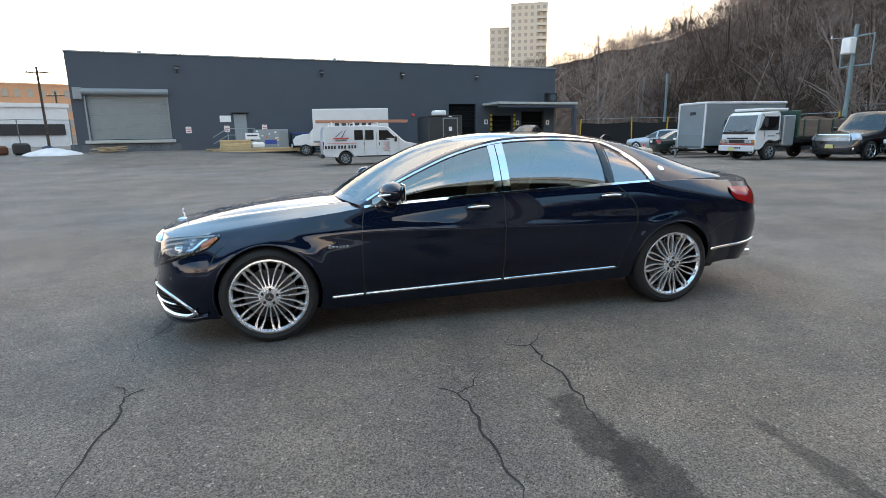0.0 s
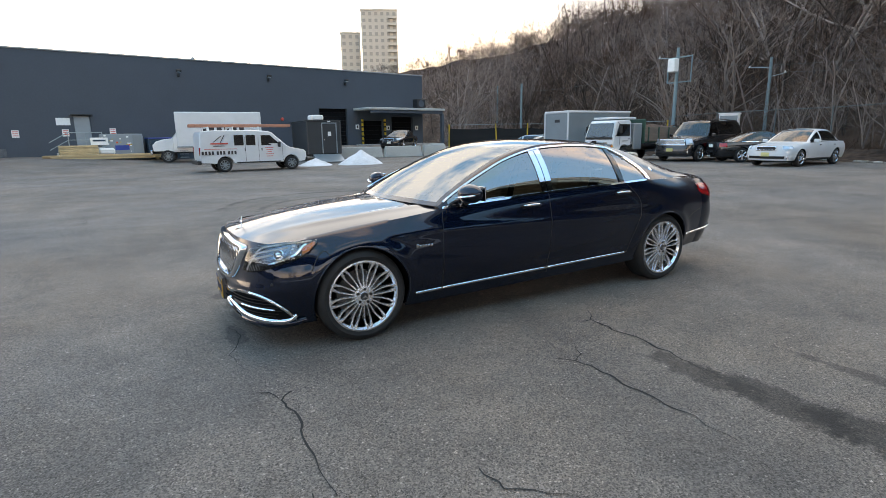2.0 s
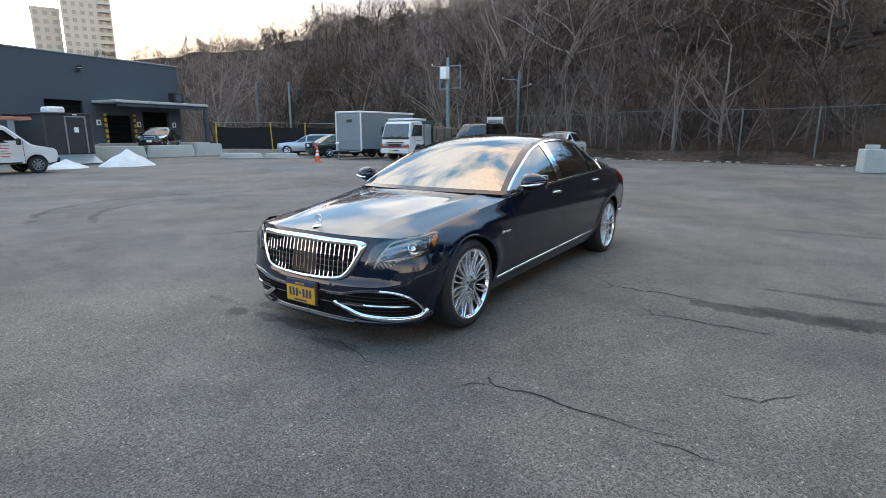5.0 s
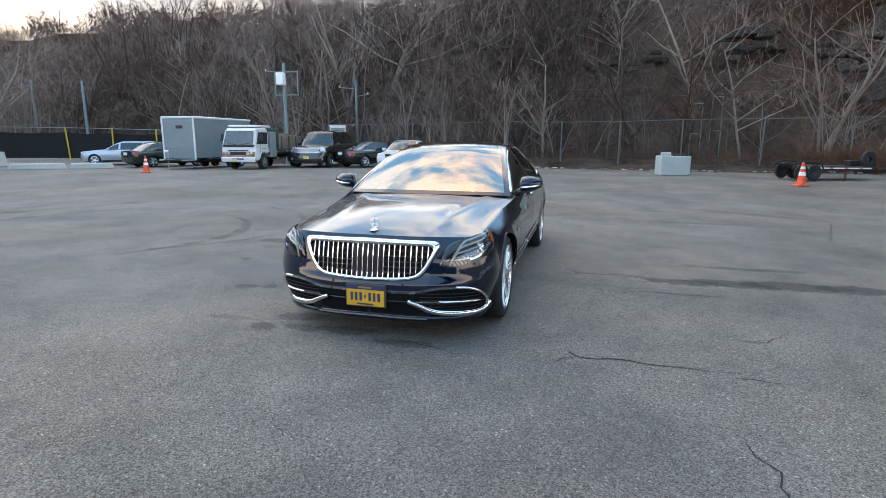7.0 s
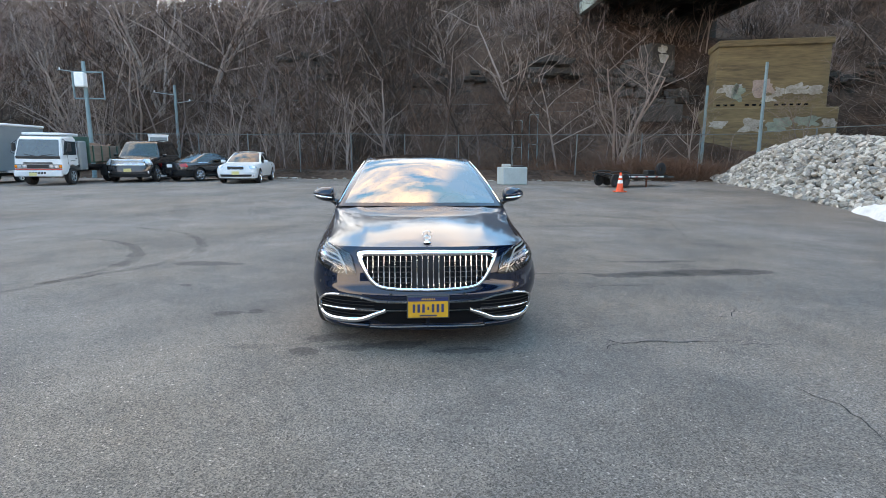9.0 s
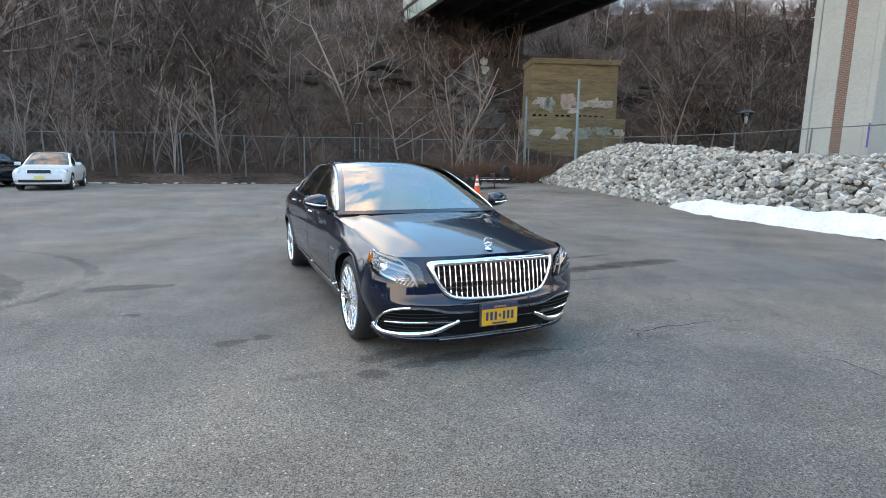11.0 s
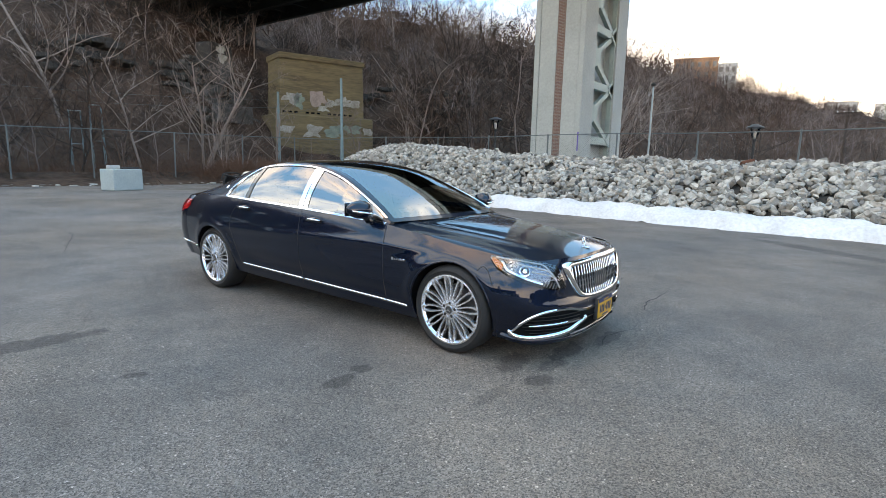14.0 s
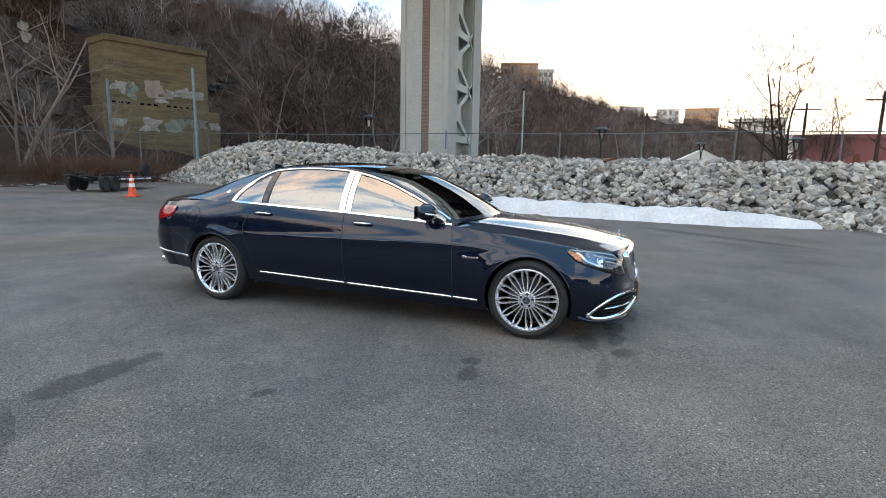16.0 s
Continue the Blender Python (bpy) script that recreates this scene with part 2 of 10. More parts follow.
M_faded_pink = mat("faded_pink_marks", (0.34, 0.27, 0.24), 0.9, 0, 0.3, 2.0, 9, 0.2, 0.01)
M_faded_green = mat("faded_green_marks", (0.2, 0.25, 0.21), 0.9, 0, 0.4, 2.0, 9, 0.2, 0.01)
M_faded_white = mat("faded_white_marks", (0.36, 0.36, 0.34), 0.9, 0, 0.4, 2.0, 9, 0.2, 0.01, second=(0.16, 0.14, 0.1))
M_palerock = mat("pale_grey_rock", (0.085, 0.08, 0.074), 0.95, 0, 0.5, 1.5, 9, 0.8, 0.1, second=(0.04, 0.037, 0.033), spec=0.08)
M_steel_green = mat("pale_green_steel", (0.33, 0.4, 0.37), 0.6, 0.1, 0.15, 1.5, 20, 0.1, 0.01)
# near-black stands in for shade under the viaduct; also colours the western roofs
M_steel_dark = mat("shade_dark_steel", (0.03, 0.035, 0.033), 0.7, 0.1, 0.3, 1, 12, 0.1, 0.01)
M_galv = mat("galvanised_steel", (0.28, 0.34, 0.35), 0.45, 0.6, 0.15, 4, 40, 0.05, 0.003)
M_fencepost = mat("weathered_fence_steel", (0.13, 0.15, 0.155), 0.55, 0.4, 0.2, 4, 40, 0.05, 0.003)
M_purple = mat("violet_strip", (0.12, 0.09, 0.34), 0.6, 0, 0.2, 4, 40, 0.05, 0.003)
M_pole = mat("blue_grey_pole", (0.16, 0.24, 0.26), 0.6, 0.2, 0.2, 3, 30, 0.1, 0.005)
M_wire = mat("fence_wire", (0.10, 0.115, 0.12), 0.6, 0.3, 0.1, 4, 40, 0.0)
M_tarp = mat("black_fence_fabric", (0.008, 0.008, 0.009), 0.9, 0, 0.4, 1.0, 40, 0.3, 0.02)
M_snow = mat("old_snow", (0.68, 0.69, 0.71), 0.75, 0, 0.06, 1.6, 14, 0.5, 0.05, second=(0.46, 0.46, 0.46))
M_cone = mat("orange_plastic", (0.8, 0.08, 0.02), 0.5, 0, 0.15, 6, 60, 0.05, 0.003)
M_white = mat("white_band", (0.78, 0.78, 0.76), 0.5, 0, 0.1, 6, 60, 0.05, 0.003)
M_wood = mat("pale_timber", (0.5, 0.36, 0.2), 0.75, 0, 0.2, 3, 60, 0.2, 0.006, rand=0.2)
M_blue = mat("blue_plastic", (0.02, 0.06, 0.28), 0.45, 0, 0.15, 4, 60, 0.05, 0.003)
M_teal = mat("dark_blue_steel", (0.015, 0.045, 0.075), 0.5, 0, 0.2, 4, 60, 0.05, 0.003)
M_orange_ladder = mat("orange_fibreglass", (0.45, 0.19, 0.12), 0.5, 0, 0.15, 4, 60, 0.05, 0.003)
M_redtext = mat("red_lettering", (0.6, 0.07, 0.05), 0.5, 0, 0.05, 4, 60, 0.0)
M_bartext = mat("dark_lettering", (0.03, 0.03, 0.035), 0.5, 0, 0.05, 4, 60, 0.0)
M_crack = mat("crack_fill", (0.022, 0.022, 0.022), 0.95, 0, 0.3, 8, 90, 0.2, 0.004)
M_bark = mat("grey_bark", (0.062, 0.046, 0.039), 0.9, 0, 0.3, 4, 40, 0.3, 0.01, rand=0.25, spec=0.08)
M_bark_pale = mat("pale_bark", (0.29, 0.232, 0.205), 0.9, 0, 0.25, 4, 40, 0.3, 0.01, rand=0.2, spec=0.08)
M_bark_grey = mat("lilac_grey_bark", (0.205, 0.16, 0.145), 0.9, 0, 0.3, 0.4, 8, 0.0, rand=0.2, spec=0.08)
M_twig = mat("brown_twigs", (0.115, 0.076, 0.06), 0.9, 0, 0.3, 0.4, 8, 0.0, spec=0.08)
M_litter = mat("leaf_litter_slope", (0.09, 0.058, 0.044), 0.95, 0, 0.4, 0.45, 4.0, 0.8, 0.3, second=(0.012, 0.009, 0.007), spec=0.08)
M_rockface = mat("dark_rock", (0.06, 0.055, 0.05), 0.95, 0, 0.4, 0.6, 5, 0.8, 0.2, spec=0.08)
# wall and window tones lifted towards each other to paint in distance haze
M_tower = mat("hazed_tower_concrete", (0.52, 0.47, 0.4), 0.85, 0, 0.1, 0.05, 1, 0.1, 0.05)
M_tower_win = mat("hazed_window", (0.27, 0.25, 0.22), 0.3, 0, 0.2, 0.1, 2, 0.0)
M_rust = mat("rusty_iron", (0.12, 0.04, 0.02), 0.85, 0, 0.3, 8, 60, 0.2, 0.005)
# far brick and pale walls carry the low sun's light in their colour
M_farbrick = mat("sunlit_brick", (0.5, 0.27, 0.16), 0.85, 0, 0.1, 0.1, 2, 0.0)
M_farwhite = mat("far_pale_wall", (0.72, 0.7, 0.66), 0.8, 0, 0.1, 0.1, 2, 0.0)


# ---- mesh building ----
class Build:
    """Collects vertices and faces of one mesh."""

    def __init__(self):
        self.v, self.f, self.mi = [], [], []

    def add(self, verts, faces, slot=0):
        n = len(self.v)
        self.v += [tuple(p) for p in verts]
        self.f += [tuple(n + i for i in fc) for fc in faces]
        self.mi += [slot] * len(faces)
        return self

    def box(self, c, s, bev=0.0, rot=None, slot=0, taper=1.0):
        """A box of size s about c, its edges chamfered by bev; taper scales the top."""
        hx, hy, hz = s[0] / 2, s[1] / 2, s[2] / 2
        b = min(bev, hx * 0.49, hy * 0.49, hz * 0.49)
        vs, fs = [], []
        if b <= 0:
            vs = [(x * hx, y * hy, z * hz) for x in (-1, 1) for y in (-1, 1) for z in (-1, 1)]
            fs = [(0, 1, 3, 2), (4, 6, 7, 5), (0, 4, 5, 1), (2, 3, 7, 6), (0, 2, 6, 4), (1, 5, 7, 3)]
        else:
            idx = {}
            for sx in (-1, 1):
                for sy in (-1, 1):
                    for sz in (-1, 1):
                        for a in range(3):
                            p = [sx * (hx - b), sy * (hy - b), sz * (hz - b)]
                            p[a] = (sx * hx, sy * hy, sz * hz)[a]
                            idx[sx, sy, sz, a] = len(vs)
                            vs.append(tuple(p))
            for a in range(3):
                o1, o2 = (a + 1) % 3, (a + 2) % 3
                for sa in (-1, 1):
                    ring = []
                    for s1, s2 in ((-1, -1), (1, -1), (1, 1), (-1, 1)):
                        k = [0, 0, 0]
                        k[a], k[o1], k[o2] = sa, s1, s2
                        ring.append(idx[k[0], k[1], k[2], a])
                    fs.append(tuple(ring if sa > 0 else ring[::-1]))
                for s1 in (-1, 1):
                    for s2 in (-1, 1):
                        q = []
                        for sa, ax in ((-1, o1), (1, o1), (1, o2), (-1, o2)):
                            k = [0, 0, 0]
                            k[a], k[o1], k[o2] = sa, s1, s2
                            q.append(idx[k[0], k[1], k[2], ax])
                        fs.append(tuple(q if s1 * s2 < 0 else q[::-1]))
            for sx in (-1, 1):
                for sy in (-1, 1):
                    for sz in (-1, 1):
                        q = [idx[sx, sy, sz, a] for a in range(3)]
                        fs.append(tuple(q if sx * sy * sz > 0 else q[::-1]))
        if taper != 1.0:
            vs = [(x * (taper if z > 0 else 1), y * (taper if z > 0 else 1), z) for x, y, z in vs]
        if rot is not None:
            vs = [tuple(rot @ Vector(p)) for p in vs]
        return self.add([(p[0] + c[0], p[1] + c[1], p[2] + c[2]) for p in vs], fs, slot)

    def tube(self, pts, radii, seg=8, cap=True, slot=0):
        """A round tube along pts."""
        pts = [Vector(p) for p in pts]
        if not hasattr(radii, "__len__"):
            radii = [radii] * len(pts)
        rings, fs = [], []
        side = None
        for i, p in enumerate(pts):
            d = (pts[min(i + 1, len(pts) - 1)] - pts[max(i - 1, 0)])
            d = d.normalized() if d.length > 1e-9 else Vector((0, 0, 1))
            if side is None:
                side = d.cross(Vector((0, 0, 1)) if abs(d.z) < 0.9 else Vector((1, 0, 0))).normalized()
            else:
                side = (side - d * side.dot(d)).normalized()
            up = d.cross(side)
            for k in range(seg):
                a = 2 * math.pi * k / seg
                rings.append(p + (side * math.cos(a) + up * math.sin(a)) * radii[i])
        for i in range(len(pts) - 1):
            for k in range(seg):
                fs.append((i * seg + k, i * seg + (k + 1) % seg, (i + 1) * seg + (k + 1) % seg, (i + 1) * seg + k))
        if cap:
            fs.append(tuple(range(seg))[::-1])
            fs.append(tuple((len(pts) - 1) * seg + k for k in range(seg)))
        return self.add(rings, fs, slot)

    def lathe(self, prof, c=(0, 0, 0), axis="z", seg=24, slot=0, closed=False):
        """Turns (radius, height) pairs about an axis through c."""
        vs, fs, n = [], [], len(prof)
        for k in range(seg):
            a = 2 * math.pi * k / seg
            for r, h in prof:
                p = (r * math.cos(a), r * math.sin(a), h)
                if axis == "y":
                    p = (p[0], h, p[1])
                elif axis == "x":
                    p = (h, p[0], p[1])
                vs.append((p[0] + c[0], p[1] + c[1], p[2] + c[2]))
        for k in range(seg):
            for i in range(n - 1 + int(closed)):
                j = (i + 1) % n
                fs.append((k * n + i, ((k + 1) % seg) * n + i, ((k + 1) % seg) * n + j, k * n + j))
        return self.add(vs, fs, slot)

    def grid(self, fn, nu, nv, slot=0, keep=None):
        """A sheet fn(u, v) over the unit square; keep(i, j) drops cells."""
        vs = [fn(i / nu, j / nv) for i in range(nu + 1) for j in range(nv + 1)]
        fs = [(i * (nv + 1) + j, (i + 1) * (nv + 1) + j, (i + 1) * (nv + 1) + j + 1, i * (nv + 1) + j + 1)
              for i in range(nu) for j in range(nv) if keep is None or keep(i, j)]
        return self.add(vs, fs, slot)

    def prism(self, poly, a, b, axis="y", slot=0):
        """A flat outline of (p, q) pairs pushed from a to b along an axis."""
        n = len(poly)

        def at(p, q, h):
            return {"y": (p, h, q), "x": (h, p, q), "z": (p, q, h)}[axis]

        vs = [at(p, q, a) for p, q in poly] + [at(p, q, b) for p, q in poly]
        fs = [tuple(range(n)), tuple(range(2 * n - 1, n - 1, -1))]
        fs += [(i, n + i, n + (i + 1) % n, (i + 1) % n) for i in range(n)]
        return self.add(vs, fs, slot)

    def mesh(self, name, mats, smooth=False, fix=True):
        me = bpy.data.meshes.new(name)
        me.from_pydata(self.v, [], self.f)
        for m in mats:
            me.materials.append(m)
        if len(mats) > 1:
            me.polygons.foreach_set("material_index", self.mi)
        if fix:
            bm = bmesh.new()
            bm.from_mesh(me)
            bmesh.ops.recalc_face_normals(bm, faces=bm.faces)
            bm.to_mesh(me)
            bm.free()
        if smooth:
            me.polygons.foreach_set("use_smooth", [True] * len(me.polygons))
            if smooth != "all":
                me.set_sharp_from_angle(angle=radians(35))
        me.update()
        return me


def part(name, b, material, parent=None, label="", smooth=False, at=None, fix=True):
    """Links a Build, or a finished mesh, as one mesh object under a thing or a part."""
    mats = material if isinstance(material, (list, tuple)) else [material]
    me = b if isinstance(b, bpy.types.Mesh) else b.mesh(name, mats, smooth, fix)
    ob = new(name, me)
    if parent is not None:
        ob.parent = parent
    if at is not None:
        ob.matrix_basis = at
    if label:
        tagged(ob, label)
    return ob


def thing(name, at, label, category, group="", kind=""):
    """An Empty at a thing's base, which parents its parts."""
    ob = new(name)
    ob.empty_display_size = 0.3
    ob.matrix_basis = at
    return tagged(ob, label, category, group, kind)


def solo(name, b, material, label, category, group="", kind="", smooth=False, at=None, fix=True):
    """A thing that is one mesh."""
    return tagged(part(name, b, material, None, "", smooth, at, fix), label, category, group, kind)


def sstep(a, b, x):
    t = min(1.0, max(0.0, (x - a) / (b - a)))
    return t * t * (3 - 2 * t)


def lerp(a, b, t):
    return a + (b - a) * t


def curve(x, table):
    """Smooth value of a table of (x, y) pairs."""
    if x <= table[0][0]:
        return table[0][1]
    for i in range(len(table) - 1):
        x0, y0 = table[i]
        x1, y1 = table[i + 1]
        if x <= x1:
            m0 = (y1 - table[i - 1][1]) / (x1 - table[i - 1][0]) if i > 0 else (y1 - y0) / (x1 - x0)
            m1 = (table[i + 2][1] - y0) / (table[i + 2][0] - x0) if i + 2 < len(table) else (y1 - y0) / (x1 - x0)
            h, t = x1 - x0, (x - x0) / (x1 - x0)
            return ((2 * t**3 - 3 * t**2 + 1) * y0 + (t**3 - 2 * t**2 + t) * h * m0 + (-2 * t**3 + 3 * t**2) * y1 + (t**3 - t**2) * h * m1)
    return table[-1][1]


def ground_z(x, y):
    """The height of the lot: flat round the car, rising a little to the hill and the warehouse."""
    return 0.2 * sstep(6, 16, x) * (1 - 0.6 * sstep(12, 22, y)) + 0.6 * sstep(24, 35.5, y) * (1 - 0.7 * sstep(-9, 0, x)) + 0.08 * sstep(8, 13, -y)


# ---- ground ----
STAINS = [(-0.02, -2.62, 90, 0.45, 0.16, 0.42), (0.04, -3.1, 86, 0.5, 0.2, 0.36), (0.09, -3.7, 90, 0.6, 0.21, 0.36), (0.1, -4.3, 90, 0.5, 0.2, 0.42), (0.83, -3.25, 88, 0.5, 0.08, 0.5),
          (0.85, -3.8, 90, 0.35, 0.09, 0.55), (-2.2, 0.76, 100, 0.26, 0.13, 0.55), (-2.45, 0.6, 80, 0.22, 0.08, 0.6), (-2.4, 0.25, 90, 0.33, 0.11, 0.55), (-2.38, 1.35, 90, 0.35, 0.06, 0.75),
          (-2.5, 0.95, 60, 0.14, 0.1, 0.5), (-2.55, -0.3, 90, 0.3, 0.09, 0.6), (-1.45, 1.86, 90, 0.16, 0.1, 0.5), (-1.4, 1.6, 10, 0.1, 0.08, 0.5), (-0.28, 2.68, 60, 0.1, 0.06, 0.5),
          (0.98, 2.9, 85, 0.6, 0.18, 0.5), (4.8, -3.6, 90, 1.1, 0.12, 0.6), (-4.2, -7.8, 145, 2.4, 0.3, 0.55), (6.5, -5.0, 60, 1.5, 0.25, 0.75), (8, 6, 20, 2.0, 0.3, 0.8)]


def ground_material():
    m = bpy.data.materials.new("asphalt")
    m.use_nodes = True
    nt = m.node_tree
    b = nt.nodes["Principled BSDF"]
    tc = nt.nodes.new("ShaderNodeTexCoord")

    def noise_node(scale, detail=4.0, rough=0.5):
        n = nt.nodes.new("ShaderNodeTexNoise")
        n.inputs["Scale"].default_value, n.inputs["Detail"].default_value, n.inputs["Roughness"].default_value = scale, detail, rough
        nt.links.new(tc.outputs["Object"], n.inputs["Vector"])
        return n.outputs["Fac"]

    def ramp(src, p0, c0, p1, c1):
        r = nt.nodes.new("ShaderNodeValToRGB")
        r.color_ramp.elements[0].position, r.color_ramp.elements[1].position = p0, p1
        r.color_ramp.elements[0].color, r.color_ramp.elements[1].color = (c0, c0, c0, 1), (c1, c1, c1, 1)
        nt.links.new(src, r.inputs["Fac"])
        return r.outputs["Color"]

    def mix(kind, fac, a, c):
        n = nt.nodes.new("ShaderNodeMix")
        n.data_type, n.blend_type = "RGBA", kind
        n.inputs["Factor"].default_value = fac
        nt.links.new(a, n.inputs["A"])
        nt.links.new(c, n.inputs["B"])
        return n.outputs["Result"]

    def scaled_ramp(src, a, dark, e):
        n = nt.nodes.new("ShaderNodeMapRange")
        n.inputs["From Min"].default_value, n.inputs["From Max"].default_value = a, e
        n.inputs["To Min"].default_value, n.inputs["To Max"].default_value = dark, 1.0
        nt.links.new(src, n.inputs["Value"])
        return n.outputs["Result"]

    vor = nt.nodes.new("ShaderNodeTexVoronoi")
    vor.inputs["Scale"].default_value = 140.0
    nt.links.new(tc.outputs["Object"], vor.inputs["Vector"])
    base = nt.nodes.new("ShaderNodeRGB")
    base.outputs[0].default_value = (0.122, 0.106, 0.094, 1)
    grain = ramp(vor.outputs["Color"], 0.05, 0.25, 0.95, 1.95)
    c = mix("MULTIPLY", 1.0, base.outputs[0], grain)
    chip = nt.nodes.new("ShaderNodeTexVoronoi")
    chip.inputs["Scale"].default_value = 90.0
    nt.links.new(tc.outputs["Object"], chip.inputs["Vector"])
    c = mix("MULTIPLY", 1.0, c, ramp(chip.outputs["Color"], 0.86, 0.97, 0.93, 2.1))
    c = mix("MULTIPLY", 1.0, c, ramp(noise_node(55, 4, 0.7), 0.3, 0.72, 0.7, 1.3))
    c = mix("MULTIPLY", 1.0, c, ramp(noise_node(0.35, 5, 0.6), 0.32, 0.72, 0.68, 1.22))
    c = mix("MULTIPLY", 1.0, c, ramp(noise_node(2.2, 5, 0.65), 0.3, 0.86, 0.6, 1.05))
    tone = nt.nodes.new("ShaderNodeValToRGB")
    tone.color_ramp.elements[0].position, tone.color_ramp.elements[1].position = 0.35, 0.65
    tone.color_ramp.elements[0].color, tone.color_ramp.elements[1].color = (0.93, 0.99, 1.05, 1), (1.1, 1.01, 0.92, 1)
    nt.links.new(noise_node(0.22, 6, 0.62), tone.inputs["Fac"])
    c = mix("MULTIPLY", 1.0, c, tone.outputs["Color"])
    c = mix("MULTIPLY", 1.0, c, ramp(noise_node(0.9, 8, 0.72), 0.36, 0.82, 0.56, 1.1))
    # oil stains and damp patches, each with a soft uneven edge
    wob = noise_node(5.5, 8, 0.74)
    for sx, sy, rz, lx, ly, dark in STAINS:
        mp = nt.nodes.new("ShaderNodeMapping")
        mp.vector_type = "TEXTURE"
        mp.inputs["Location"].default_value = (sx, sy, 0)
        mp.inputs["Rotation"].default_value = (0, 0, radians(rz))
        mp.inputs["Scale"].default_value = (lx, ly, 50)
        nt.links.new(tc.outputs["Object"], mp.inputs["Vector"])
        ln = nt.nodes.new("ShaderNodeVectorMath")
        ln.operation = "LENGTH"
        nt.links.new(mp.outputs["Vector"], ln.inputs[0])
        ad = nt.nodes.new("ShaderNodeMath")
        ad.operation = "MULTIPLY_ADD"
        ad.inputs[1].default_value = 1.9
        nt.links.new(wob, ad.inputs[0])
        nt.links.new(ln.outputs["Value"], ad.inputs[2])
        c = mix("MULTIPLY", 1.0, c, scaled_ramp(ad.outputs[0], 1.66, dark, 1.9))
    nt.links.new(c, b.inputs["Base Color"])
    rr = ramp(noise_node(0.5, 4), 0.3, 0.72, 0.7, 0.92)
    nt.links.new(rr, b.inputs["Roughness"])
    bump = nt.nodes.new("ShaderNodeBump")
    bump.inputs["Strength"].default_value, bump.inputs["Distance"].default_value = 0.5, 0.004
    nt.links.new(vor.outputs["Distance"], bump.inputs["Height"])
    nt.links.new(bump.outputs["Normal"], b.inputs["Normal"])
    return m


M_asphalt = ground_material()


def spaced(lo, hi, fine_lo, fine_hi, step):
    out = [fine_lo + i * step for i in range(int((fine_hi - fine_lo) / step) + 1)]
    d = step
    while out[-1] < hi:
        d *= 1.35
        out.append(out[-1] + d)
    d = step
    while out[0] > lo:
        d *= 1.35
        out.insert(0, out[0] - d)
    return out


gx, gy = spaced(-1500, 1500, -30, 40, 1.0), spaced(-1500, 1500, -30, 50, 1.0)
b = Build()
b.add([(x, y, ground_z(x, y)) for x in gx for y in gy],
      [(i * len(gy) + j, (i + 1) * len(gy) + j, (i + 1) * len(gy) + j + 1, i * len(gy) + j + 1) for i in range(len(gx) - 1) for j in range(len(gy) - 1)])
solo("ground", b, M_asphalt, "worn grey asphalt of a large parking lot", "ground", kind="structure", smooth="all", fix=False)

# ---- hillside ----
FOOT = [(40, 330), (33, 150), (31, 60), (29, 30), (23.5, 3), (22.5, -12), (20, -26), (12, -55), (2, -110), (-8, -160), (-30, -230), (-80, -270), (-200, -330)]
RIDGE = [(95, 330), (76, 150), (75, 80), (75, 45), (75, 10), (75, -30), (75, -65), (62, -100), (46, -135), (32, -186), (4, -275), (-50, -322), (-150, -404)]
CREST = [22.5, 21, 20, 20.3, 22.5, 26, 27.5, 26.5, 27, 27, 25, 21.5, 18]


def hill_line(table, s):
    k = s * (len(table) - 1)
    i = min(int(k), len(table) - 2)
    t = k - i
    return tuple(lerp(p, q, t) for p, q in zip(table[i], table[i + 1]))


def hill(s, v):
    """A point of the slope: s along it from north to south, v from its foot to the crest and on."""
    fx, fy = hill_line(FOOT, s)
    rx, ry = hill_line(RIDGE, s)
    top = hill_line([(c,) for c in CREST], s)[0]
    x, y = lerp(fx, rx, v), lerp(fy, ry, v)
    f = 0.0 + 0.025 * sstep(0, 0.03, v) + 0.095 * sstep(0.12, 0.22, v) + 0.2 * sstep(0.15, 0.35, v) + 0.18 * sstep(0.36, 0.42, v) + 0.5 * sstep(0.42, 1.0, v)
    z = 0.1 + (top - 0.1) * f
    wob = noise.noise(Vector((x * 0.05, y * 0.05, 3.1))) * 2.0 + noise.noise(Vector((x * 0.2, y * 0.2, 7.7))) * 0.9 + noise.noise(Vector((x * 0.55, y * 0.55, 4.2))) * 0.45
    return x, y, z + wob * sstep(0.02, 0.25, v)


b = Build()
b.grid(lambda u, v: hill(u, v * 1.5), 420, 56)
solo("hillside", b, M_litter, "steep brown slope of leaf litter, earth and rock", "hillside", kind="structure", smooth="all", fix=False)

# ---- warehouse ----
WL, WR = Vector((-16.2, 35.9, 0)), Vector((20.7, 41.67, 0))
W_ANG = math.atan2(WR.y - WL.y, WR.x - WL.x)
W_LEN = (WR - WL).length
W_TOP, W_BASE, W_DEEP = 6.98, 0.08, 24.0


def at_wall(u, z=0.0, out=0.0):
    """A pose on the warehouse front: u along it, out towards the lot."""
    return Matrix.Translation(WL) @ Matrix.Rotation(W_ANG, 4, "Z") @ Matrix.Translation((u, -out, z))


